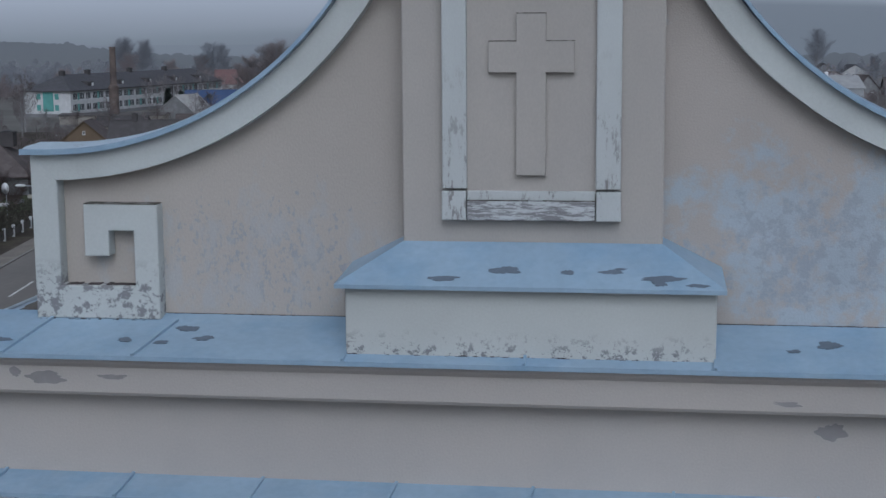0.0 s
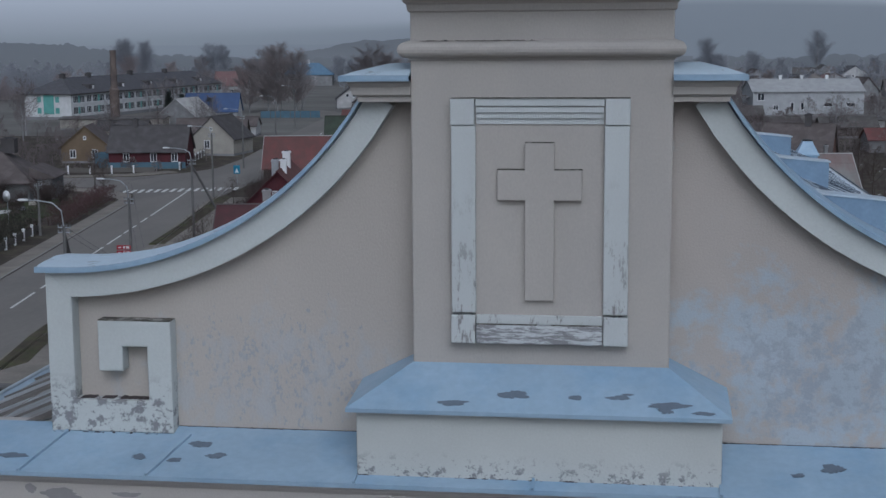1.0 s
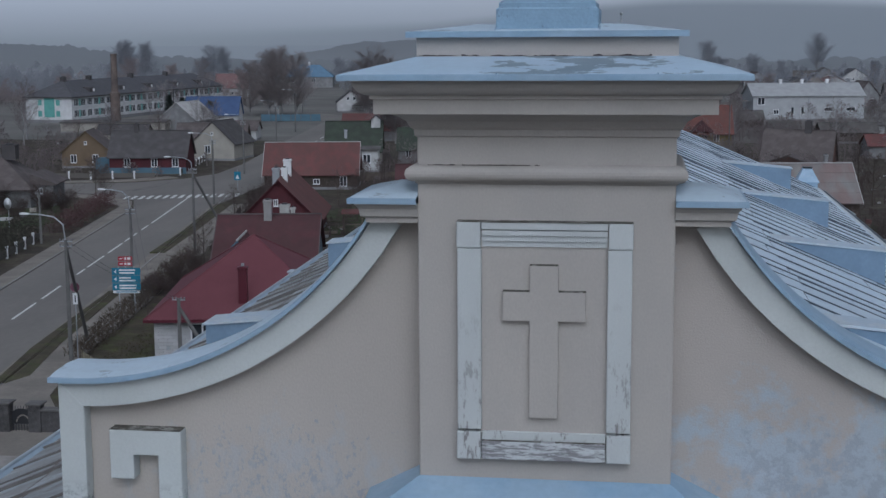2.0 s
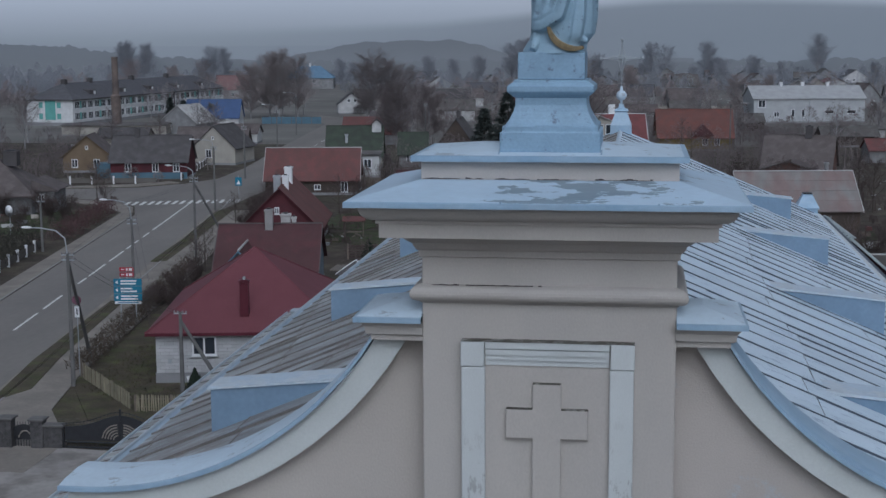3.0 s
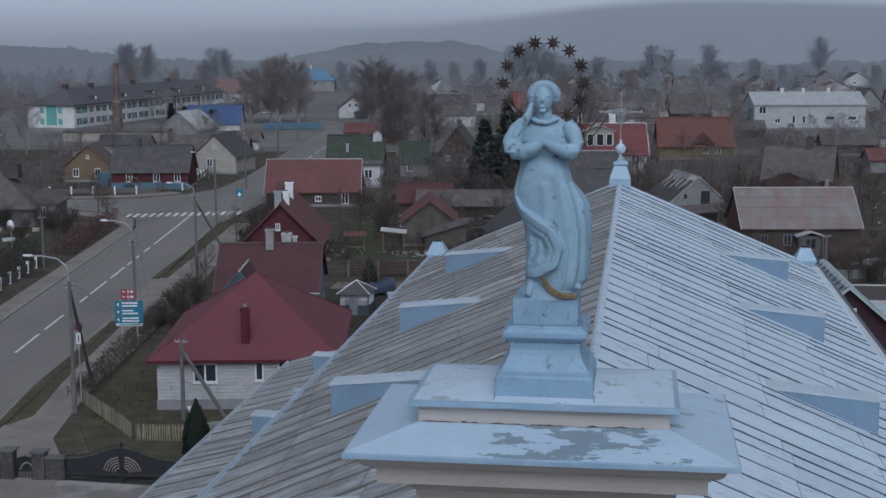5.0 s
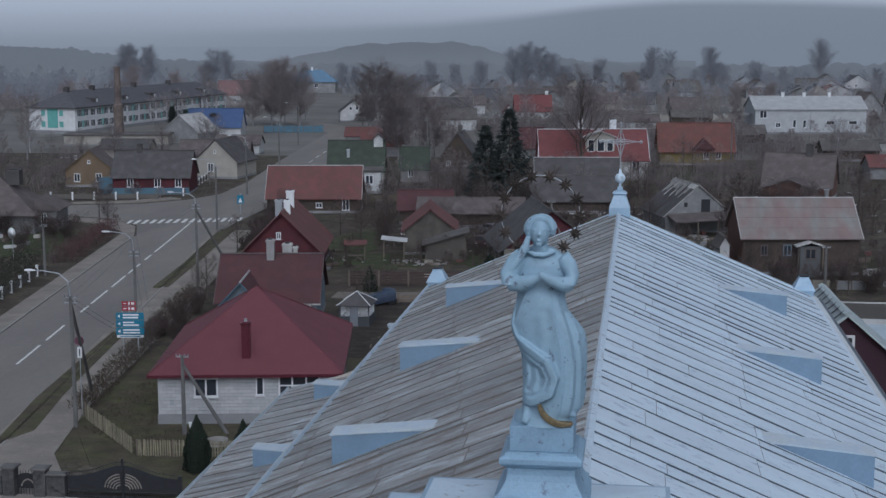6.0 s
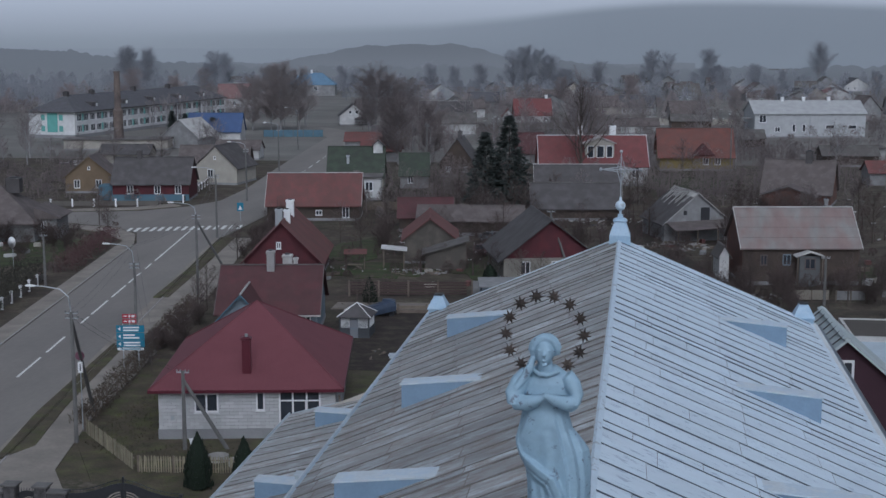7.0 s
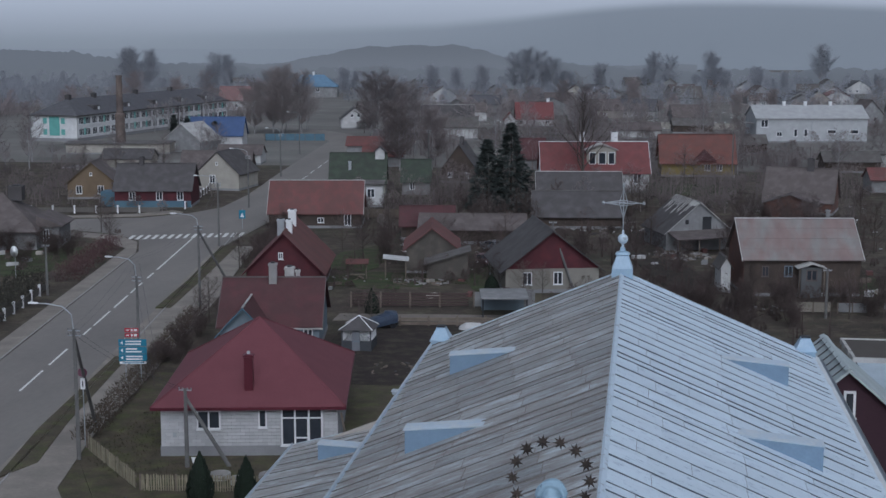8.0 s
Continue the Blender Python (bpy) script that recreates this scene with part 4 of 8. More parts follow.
def draped_figure():
    s = Shape()
    X = lambda u: (u - 260) * 0.0017
    Zf = lambda v: 23.87 + (1178 - v) * 0.00169
    P = lambda u, v, y: (X(u), y, Zf(v))
    rows = [(1182, 118, 425, 0.23), (1130, 140, 432, 0.20), (1080, 150, 470, 0.20), (1000, 152, 482, 0.20), (900, 150, 484, 0.195), (800, 140, 484, 0.19), (740, 112, 482, 0.185), (690, 92, 472, 0.18), (640, 86, 436, 0.17), (580, 102, 385, 0.165),
            (520, 116, 368, 0.160), (470, 122, 366, 0.158), (420, 104, 390, 0.160), (380, 94, 398, 0.158), (335, 98, 392, 0.150), (300, 122, 370, 0.132), (272, 160, 334, 0.105), (248, 192, 300, 0.078)]
    n, rings, fine = 176, [], []
    for (v0, a0, b0, d0), (v1, a1, b1, d1) in zip(rows[:-1], rows[1:]):
        for k in range(9):
            t = k / 9
            fine.append((v0 + (v1 - v0) * t, a0 + (a1 - a0) * t, b0 + (b1 - b0) * t, d0 + (d1 - d0) * t))
    fine.append(rows[-1])

    def across(line, u, v):
        """Signed distance of (u, v) from a fold line, positive on its right hand going along it."""
        best, sign = 1e9, 1.0
        for (u0, v0), (u1, v1) in zip(line[:-1], line[1:]):
            du, dv = u1 - u0, v1 - v0
            t = min(1.0, max(0.0, ((u - u0) * du + (v - v0) * dv) / (du * du + dv * dv)))
            e = math.hypot(u - u0 - t * du, v - v0 - t * dv)
            if e < best:
                best, sign = e, 1.0 if (u - u0) * dv - (v - v0) * du > 0 else -1.0
        return best * sign

    def soft(x):
        x = min(1.0, max(0.0, x))
        return x * x * (3 - 2 * x)

    sweep = [(70, 560), (64, 660), (98, 735), (190, 790), (276, 838), (308, 910), (286, 982), (208, 1028), (120, 1036)]
    edges = (([(322, 470), (352, 560), (402, 700), (424, 850), (420, 1000), (404, 1100)], 0.050, 55), ([(345, 470), (392, 560), (446, 690), (462, 850), (458, 1100)], 0.034, 40), ([(300, 520), (330, 640), (362, 780), (372, 930), (352, 1090)], 0.030, 42))

    def relief(u, v):
        """How far the cloth stands forward."""
        d = across(sweep, u, v)
        z = 0.062 * (soft((46 - d) / 14) if d > 0 else soft((60 + d) / 46)) - 0.020 * math.exp(-((d + 14) / 9) ** 2) * (v > 700)
        for line, high, wide in edges:
            e = -across(line, u, v)
            if v > 470:
                z += high * soft((e + 8) / 12) * math.exp(-max(0.0, e) / wide) * soft((v - 470) / 90)
        e = across([(168, 470), (140, 540), (112, 610)], u, v)
        if 440 < v < 700:
            z += 0.030 * soft((e + 8) / 14) * math.exp(-max(0.0, e) / 45) * soft((v - 440) / 60) * soft((700 - v) / 90)
        for line, high, wide in (([(172, 850), (180, 930), (160, 1000)], 0.022, 16), ([(225, 880), (232, 930), (212, 975)], 0.018, 14), ([(250, 600), (262, 700), (255, 770)], 0.014, 26)):
            z += high * math.exp(-(across(line, u, v) / wide) ** 2)
        return z

    for v, a, b, d in fine:
        c, h = (X(a) + X(b)) / 2, (X(b) - X(a)) / 2
        ring = []
        for i in range(n):
            q = 2 * math.pi * i / n
            x, y = c + h * math.cos(q), 0.56 + d * math.sin(q)
            front = max(0.0, -math.sin(q)) ** 0.6
            ring.append((x, y - 1.4 * front * relief(260 + x / 0.0017, v), Zf(v)))
        rings.append(ring)
    s.rings(rings)

    def ball(u, v, y, rx, ry, rz, k=20):
        s.rings([[(X(u) + rx * math.cos(e) * math.cos(q), y + ry * math.cos(e) * math.sin(q), Zf(v) + rz * math.sin(e)) for q in [2 * math.pi * i / k for i in range(k)]] for e in [radians(-86 + 172 * j / 12) for j in range(13)]])

    def band(path, halves, deep):
        """A flat band of cloth, wide in the front plane and thin in depth."""
        pts = [Vector(P(*p)) for p in path]
        loops = []
        for k, p in enumerate(pts):
            d = pts[min(k + 1, len(pts) - 1)] - pts[max(k - 1, 0)]
            d.y = 0
            d.normalize()
            side = Vector((-d.z, 0, d.x))
            loops.append([p + side * halves[k] * math.cos(q) + Vector((0, deep * math.sin(q), 0)) for q in [2 * math.pi * i / 20 for i in range(20)]])
        s.rings([[tuple(v) for v in loop] for loop in loops])

    # smooth front of the robe over the belly
    ball(238, 540, 0.485, 0.120, 0.080, 0.230)
    s.tube([P(290, 1062, 0.42), P(335, 1075, 0.40), P(385, 1095, 0.40), P(430, 1120, 0.43)], [0.025, 0.04, 0.04, 0.025], 10)
    # wide sleeves, fore-arms and joined hands
    band([(150, 285, 0.52), (112, 330, 0.47), (82, 385, 0.43), (84, 430, 0.39)], [0.07, 0.085, 0.08, 0.06], 0.085)
    s.tube([P(92, 425, 0.40), P(150, 425, 0.36), P(205, 400, 0.32), P(246, 378, 0.295)], [0.074, 0.070, 0.052, 0.026], 14)
    band([(350, 290, 0.52), (385, 335, 0.47), (408, 385, 0.44), (398, 425, 0.40)], [0.065, 0.075, 0.06, 0.05], 0.08)
    s.tube([P(404, 420, 0.40), P(350, 420, 0.36), P(295, 398, 0.32), P(240, 366, 0.285)], [0.062, 0.064, 0.050, 0.024], 14)
    s.tube([P(345, 440, 0.37), P(380, 445, 0.38), P(408, 432, 0.40)], [0.035, 0.04, 0.03], 10)
    band([(96, 440, 0.43), (150, 452, 0.40), (205, 432, 0.37)], [0.040, 0.042, 0.028], 0.045)
    # veil end laid over the shoulder, collar
    band([(178, 195, 0.46), (166, 240, 0.42), (140, 290, 0.40), (100, 345, 0.385), (68, 400, 0.40)], [0.022, 0.036, 0.036, 0.030, 0.02], 0.03)
    s.tube([P(178, 262, 0.45), P(215, 280, 0.415), P(262, 282, 0.415), P(318, 262, 0.45)], [0.018, 0.022, 0.022, 0.018], 10)
    # neck, plain head, veil and rolled hair
    s.tube([P(243, 290, 0.51), P(240, 215, 0.49)], [0.075, 0.065], 14)
    ball(238, 170, 0.458, 0.080, 0.094, 0.116)
    ball(243, 142, 0.550, 0.122, 0.115, 0.112)
    arch = [radians(-32 + 244 * k / 18) for k in range(19)]
    s.tube([P(240 + 62 * math.cos(a), 156 - 56 * math.sin(a), 0.470 - 0.012 * math.sin(a)) for a in arch], [0.022] + [0.034] * 17 + [0.024], 10)
    for k in range(15):
        a = radians(6 + 168 * k / 14)
        for out, y in ((64, 0.440), (76, 0.480), (60, 0.530)):
            ball(240 + out * math.cos(a + 0.1 * (out > 70)), 154 - (out - 4) * math.sin(a + 0.1 * (out > 70)), y, 0.022, 0.020, 0.019, 8)
    band([(182, 190, 0.48), (170, 225, 0.465), (152, 262, 0.45)], [0.026, 0.030, 0.030], 0.05)
    s.tube([P(238, 146, 0.378), P(238, 172, 0.350), P(238, 179, 0.368)], [0.008, 0.016, 0.012], 8)
    for u in (214, 262):
        ball(u, 148, 0.388, 0.026, 0.014, 0.008, 8)
    ball(238, 202, 0.368, 0.022, 0.012, 0.008, 8)
    ball(238, 222, 0.392, 0.030, 0.024, 0.022, 10)
    # feet and rock
    s.rings([[(X(262) + r * 0.265 * math.cos(q), 0.60 + r * 0.24 * math.sin(q), z) for q in [2 * math.pi * i / 20 for i in range(20)]] for r, z in ((1.0, 23.86), (0.98, 23.90), (0.85, 23.96), (0.6, 24.02))])
    s.tube([P(190, 1090, 0.46), P(178, 1135, 0.40), P(166, 1160, 0.365)], [0.05, 0.04, 0.028], 10)
    s.tube([P(350, 1080, 0.47), P(345, 1100, 0.43), P(340, 1112, 0.415)], [0.05, 0.04, 0.028], 10)
    return s


figure = solid("statue", draped_figure(), STATUE, "weathered blue-painted draped statue on a pedestal", "statue", smooth=True)
rm = figure.modifiers.new("one_body", "REMESH")
rm.mode, rm.voxel_size, rm.use_smooth_shade = "VOXEL", 0.007, True
sm = figure.modifiers.new("worn", "SMOOTH")
sm.factor, sm.iterations = 0.5, 2
crescent = Shape()
arc = [radians(172 + 10.5 * i) for i in range(13)]
crescent.prism([(0.175 + 0.215 * math.cos(a), 0.31, 24.10 + 0.215 * math.sin(a)) for a in arc] + [(0.175 + (0.215 - 0.058 * math.sin(math.pi * (i + 0.6) / 14) ** 0.7) * math.cos(a), 0.31, 24.10 + (0.215 - 0.058 * math.sin(math.pi * (i + 0.6) / 14) ** 0.7) * math.sin(a)) for i, a in reversed(list(enumerate(arc)))], (0, 0.07, 0))
solid("crescent", crescent, GILT, "tarnished gilt crescent at the statue's foot", "ornament", bevel=0.006)

halo = thing("star_halo", "ring of dark brass stars behind the statue's head", "ornament")
HX, HY, HZ, HR = -0.045, 0.60, 25.715, 0.345
angles = [radians(233 - 26 * i) for i in range(12)]
part("ring", Shape().tube([(HX + HR * math.cos(a), HY + 0.012, HZ + HR * math.sin(a)) for a in [radians(240 - 7.5 * i) for i in range(41)]], 0.005, 6), GALV, halo, "thin pale wire ring")
part("bracket", Shape().tube([(-0.15, 0.61, 25.35), (HX + HR * math.cos(radians(238)), HY + 0.012, HZ + HR * math.sin(radians(238)))], 0.008, 5), GALV, halo)
part("bracket", Shape().tube([(0.13, 0.61, 25.35), (HX + HR * math.cos(radians(-58)), HY + 0.012, HZ + HR * math.sin(radians(-58)))], 0.008, 5), GALV, halo)
star = Shape()
pts = [((0.074 if i % 2 == 0 else 0.032) * math.cos(math.pi * i / 8), (0.074 if i % 2 == 0 else 0.032) * math.sin(math.pi * i / 8)) for i in range(16)]
star.add([(x, 0.0, z) for x, z in pts] + [(0, -0.016, 0), (0, 0.012, 0)], [(i, (i + 1) % 16, 16) for i in range(16)] + [((i + 1) % 16, i, 17) for i in range(16)])
star_mesh = star.mesh("star", STAR)
for k, a in enumerate(angles):
    ob = part("star", star_mesh, STAR, halo)
    ob.matrix_world = pose(HX + HR * math.cos(a), HY, HZ + HR * math.sin(a), random.Random(k).uniform(-14, 14), random.Random(k + 50).uniform(0, 40), random.Random(k + 90).uniform(-22, 22))


# ---- streets ----
def left_edge(y):
    return -57.3 - 0.163 * (y - 107.4)


def right_edge(y):
    return -46.9 - 0.157 * (y - 109.5)


def road_mid(y):
    """Middle line of the street beyond the junction, which bends away at its far end."""
    return -64.0 - 0.107 * (y - 215) if y < 372 else -80.8 - 0.72 * (y - 372)


def slab(name, pts, z, material, label, category, thick=0.3, kind="structure", parent=None):
    s = Shape().prism([(x, y, z - thick) for x, y in pts], (0, 0, thick))
    return solid(name, s, material, label, category, kind=kind)


slab("road", [(right_edge(20), 20), (right_edge(178), 178), (-58.2, 215), (-62.6, 262), (-66.5, 300), (-71.5, 348), (-78, 386), (-91, 409), (-117, 440), (-170, 492), (-170, 478), (-115, 426), (-96, 396), (-86.4, 374), (-82.2, 333), (-77.4, 287), (-72.0, 241), (-71.2, 222), (-74.2, 213), (-80, 206.5), (-92, 203), (-190, 212), (-190, 198), (-88, 191.5), (-78, 188.5), (-71.5, 182), (left_edge(172), 172), (left_edge(20), 20)],
     0.0, ASPHALT, "grey worn asphalt road with a junction", "road")
slab("pavement", [(right_edge(60), 60), (right_edge(178), 178), (right_edge(178) + 4.6, 178), (right_edge(140) + 5.0, 140), (right_edge(100) + 4.2, 100), (right_edge(86) + 3.6, 86), (-37.0, 73), (-33, 66), (-33, 60)], 0.09, PAVING, "dusty light pavement beside the road", "pavement")
slab("pavement", [(left_edge(20), 20), (left_edge(170), 170), (-71, 180), (-76, 186), (-88, 190.5), (-150, 197), (-150, 195), (-88, 188), (-77, 182), (-70.5, 174), (left_edge(160) - 2.3, 160), (left_edge(20) - 2.3, 20)][::-1], 0.09, PAVING, "narrow pavement behind the kerb", "pavement")
slab("pavement", [(-75.5, 214), (-81, 208), (-92, 204.5), (-190, 214), (-190, 217), (-92, 207), (-83, 210.5), (-78, 216)], 0.09, PAVING, "pavement along the cross street", "pavement")
slab("road_shoulder", [(right_edge(60) - 1.1, 60), (right_edge(178) - 0.8, 178), (right_edge(178) - 0.02, 178), (right_edge(60) - 0.02, 60)], 0.012, PAVING, "sandy dust along the edge of the asphalt", "road shoulder", thick=0.01)
slab("lawn", [(-37.0, 73.0), (-38.4, 79.8), (-31.2, 66.2), (-33, 66.1)], 0.03, LAWN, "trodden grass outside the picket fence", "lawn")
slab("bare_ground", blob(-34.6, 70.0, 2.6, 1.5, 12), 0.036, mat("trodden_earth", (0.105, 0.088, 0.072), 0.95, var=0.3, scale=1.2, fine=9, bump=0.4, alt=(0.06, 0.055, 0.036), cover=0.46, alt_scale=1.2, edge=0.15, ragged=0.7), "trodden brown earth by the gate", "ground", thick=0.02)
slab("verge", [(-41.9, 74.2), (-44.2, 86.3), (-47.3, 110), (-46.0, 110), (-42.6, 88), (-40.6, 78)], 0.13, LAWN, "strip of short grass between road and footpath", "verge")
slab("verge", [(-51.6, 133.0), (-53.6, 150), (-57.8, 178), (-55.6, 178), (-52.0, 150.7), (-49.9, 133.2)], 0.13, LAWN, "grass strip at the roadside", "verge")
kerbs = thing("kerb", "low concrete kerb along the road", "kerb", kind="structure")
for i in range(58):
    for f, o, y_end in ((left_edge, -0.08, 168), (right_edge, 0.08, 190)):
        y = 52 + 2.4 * i
        if y < y_end:
            s = Shape().box(-0.07, 0.07, 0.01, 2.39, -0.1, 0.13)
            ob = part("kerb_stone", s, KERB, kerbs)
            ob.matrix_world = pose(f(y) + o, y, 0, 0, 0, 9.1)
slab("yard", [(-45, 30), (-8, 30), (-8, 62), (-24, 64.2), (-38, 65.2), (-45, 66)], 0.07, mat("stained_yard_concrete", (0.30, 0.28, 0.265), 0.9, var=0.15, scale=0.3, fine=3, alt=(0.19, 0.175, 0.165), cover=0.45, alt_scale=0.25, edge=0.1), "stained concrete yard inside the gate", "yard")
# Out of view; added so pale ground throws light up the facade.
slab("forecourt", [(-45, -45), (30, -45), (30, 29.9), (-45, 29.9)], 0.07, PAVING, "unseen pale slab added to bounce light onto the church", "yard")
slab("lawn", [(-38.5, 80), (-31, 66), (-15, 66), (-15, 105), (-41.5, 105)], 0.03, LAWN, "rough green lawn round the block house", "lawn")
# Far ground in a paler colour that stands in for distance haze.
slab("meadow", [(-520, 300), (230, 300), (470, 1260), (-780, 1260)], -0.02, mat("haze_pale_grass", (0.175, 0.172, 0.158), 0.95, var=0.25, scale=0.05, fine=1.5, bump=0.2, alt=(0.145, 0.138, 0.128), cover=0.48, alt_scale=0.04, edge=0.2), "far grass paled for haze between gardens", "ground", thick=0.1)
slab("garden_soil", [(-29, 103), (-14, 103), (-14, 128), (-29, 128)], 0.05, SOIL, "freshly dug dark garden soil", "garden")
slab("track", [(-2.0, 203), (3.5, 203), (5.0, 178), (11.0, 151), (4.5, 150), (-0.5, 176)], 0.03, SOIL, "dark muddy farm track between sheds", "track")
slab("lane", [(-31, 129.5), (-8, 132), (-8, 135), (-31, 133)], 0.06, mat("sandy_lane", (0.17, 0.15, 0.132), 0.95, var=0.2, scale=0.5, fine=6), "unpaved sandy lane between gardens", "lane")

for cx, cy, rx, ry, sd in ((-37, 168, 4.0, 9, 1), (-30, 153, 6.5, 6, 2), (-18.7, 158, 3.5, 9, 3), (-80, 164, 7.5, 14, 4), (-20, 200, 8, 10, 5), (10, 262, 12, 10, 6), (22, 160, 9, 7, 7), (-60, 236, 6, 9, 8)):
    slab("garden_lawn", blob(cx, cy, rx, ry, sd), 0.02, GARDEN_GREEN, "patch of green grass in a garden", "lawn")
marks = thing("road_marking", "worn white road markings", "road marking", kind="structure")


def mark(x, y, w, l, turn):
    ob = part("marking", Shape().box(-w / 2, w / 2, -l / 2, l / 2, 0.004, 0.010), PAINT_LINE, marks)
    ob.matrix_world = pose(x, y, 0, 0, 0, turn)


for y0, y1 in ((60, 66), (70, 76.5), (84, 91), (96.9, 104.2), (106.1, 112.7), (118.9, 122.2), (123.3, 130.9), (132.8, 140.1), (141.5, 145.1), (146.3, 148.4), (151.3, 155.2), (157.4, 185)):
    ym = (y0 + y1) / 2
    mark(-50.9 - 0.156 * (ym - 98.5), ym, 0.22, y1 - y0, 8.9)
for y0 in range(250, 340, 12):
    mark(-68.7 - 0.1 * (y0 - 270), y0, 0.18, 7.0, 5.7)
for i in range(15):
    t = i / 14
    mark(-73.6 + 15.2 * t, 184.6 + 5.2 * t, 0.55, 4.2, 8.9)
for i in range(6):
    mark(-63.0 + 1.1 * i, 228 + 0.2 * i, 0.5, 3.5, 8.9)


# ---- houses ----
def colour(name, rgb, rough=0.8, var=0.12, alt=None, cover=0.45, alt_scale=0.8, scale=0.6, edge=0.2, stretch=(1, 1, 1)):
    return mat(name, rgb, rough, var=var, scale=scale, fine=9, bump=0.1, alt=alt, cover=cover, alt_scale=alt_scale, edge=edge, stretch=stretch)


# Distant reds, oranges and blues are dulled to stand in for haze.
R_RUST = colour("rusty_red_roof", (0.142, 0.058, 0.055), alt=(0.122, 0.060, 0.056), scale=0.4, stretch=(1, 1, 0.25))
R_RED = colour("red_roof", (0.160, 0.054, 0.055), alt=(0.142, 0.054, 0.054))
# Red for the farthest roofs, greyed and paled with haze.
R_RED_HAZE = colour("haze_pale_red_roof", (0.185, 0.105, 0.105), alt=(0.165, 0.105, 0.102))
R_ORANGE = colour("orange_red_roof", (0.150, 0.060, 0.050), alt=(0.125, 0.06, 0.052))
R_GREEN = colour("green_roof", (0.050, 0.066, 0.047), alt=(0.042, 0.050, 0.040))
R_GREY = colour("grey_fibre_cement_roof", (0.130, 0.124, 0.120), alt=(0.095, 0.087, 0.083), alt_scale=0.5)
R_DARK = colour("dark_grey_roof", (0.090, 0.084, 0.087), alt=(0.072, 0.067, 0.068))
R_BROWN = colour("dark_red_brown_roof", (0.088, 0.036, 0.040), alt=(0.075, 0.036, 0.038))
R_TAUPE = colour("taupe_roof", (0.130, 0.110, 0.108), alt=(0.10, 0.085, 0.082))
R_SLATE = colour("slate_grey_sheet_roof", (0.098, 0.098, 0.108), alt=(0.085, 0.084, 0.092))
R_PATCHY = colour("mossy_corrugated_roof", (0.208, 0.202, 0.194), alt=(0.20, 0.150, 0.142), cover=0.40, alt_scale=0.35, edge=0.25, stretch=(1.6, 1, 0.4))
R_PALE = colour("pale_grey_roof", (0.44, 0.44, 0.43), alt=(0.38, 0.37, 0.36))
R_BLUE = colour("bright_blue_roof", (0.058, 0.092, 0.19))
R_SKY = colour("sky_blue_roof", (0.115, 0.190, 0.275))
W_WHITE = colour("white_render", (0.50, 0.50, 0.50), alt=(0.43, 0.43, 0.43))
W_BEIGE = colour("beige_render", (0.34, 0.32, 0.285))
W_GREY = colour("grey_render", (0.25, 0.25, 0.255), alt=(0.20, 0.20, 0.205))
W_BRICK = colour("dull_red_brick", (0.17, 0.085, 0.065), alt=(0.12, 0.070, 0.060))
W_BROWN = colour("brown_boarding", (0.075, 0.056, 0.046), alt=(0.06, 0.047, 0.04))
W_MAROON = colour("maroon_boarding", (0.088, 0.022, 0.028), alt=(0.07, 0.020, 0.026))
W_OCHRE = colour("ochre_boarding", (0.160, 0.118, 0.078))
W_YELLOW = colour("yellow_boarding", (0.20, 0.155, 0.065))
W_BLUE = colour("blue_boarding", (0.085, 0.15, 0.20))
W_BLUEGREY = colour("blue_grey_boarding", (0.16, 0.20, 0.235))
W_TEAL = colour("teal_render", (0.13, 0.34, 0.31))
PLINTH = colour("grey_plinth", (0.23, 0.23, 0.24))
TAN = colour("tan_render", (0.108, 0.096, 0.083), alt=(0.078, 0.070, 0.062))


def window(parent, x, z, w, h, y=0.0, bars=1, name="window", frame=None, axis="y"):
    """A window set into a wall: one frame, with pane, mullions and sill as pieces of their own."""
    t, d = 0.10 if w < 1.2 else 0.12, 0.09
    o, i = [(x, z), (x + w, z), (x + w, z + h), (x, z + h)], [(x + t, z + t), (x + w - t, z + t), (x + w - t, z + h - t), (x + t, z + h - t)]
    s = Shape().rings([[(a, y + 0.02, b) for a, b in o], [(a, y - d, b) for a, b in o], [(a, y - d, b) for a, b in i], [(a, y + 0.02, b) for a, b in i]], cap=False)

    def placed(shape):
        if axis == "x":
            shape.v = [(-q[1], q[0], q[2]) for q in shape.v]
        return shape

    win = part(name, placed(s), frame or WHITE, parent)
    part("pane", placed(Shape().box(x + t * 0.6, x + w - t * 0.6, y - d * 0.5, y - 0.005, z + t * 0.6, z + h - t * 0.6)), GLASS, win)
    for k in range(bars):
        xc = x + w * (k + 1) / (bars + 1)
        part("mullion", placed(Shape().box(xc - t / 2, xc + t / 2, y - d + 0.01, y + 0.02, z + t, z + h - t)), frame or WHITE, win)
    part("sill", placed(Shape().box(x - 0.05, x + w + 0.05, y - 0.16, y, z - 0.06, z - 0.005)), frame or WHITE, win)
    return win


def chimney(parent, x, y, z0, z1, w, material, pot=True, name="chimney"):
    c = part(name, Shape().moulding(x - w / 2, x + w / 2, y - w / 2, y + w / 2, [(0, z0), (0, z1 - 0.25), (0.07, z1 - 0.22), (0.07, z1 - 0.06), (0.0, z1)]), material, parent)
    if pot:
        part("flue", Shape().box(x - w * 0.25, x + w * 0.25, y - w * 0.25, y + w * 0.25, z1, z1 + 0.12), BLACK, c)
    return c


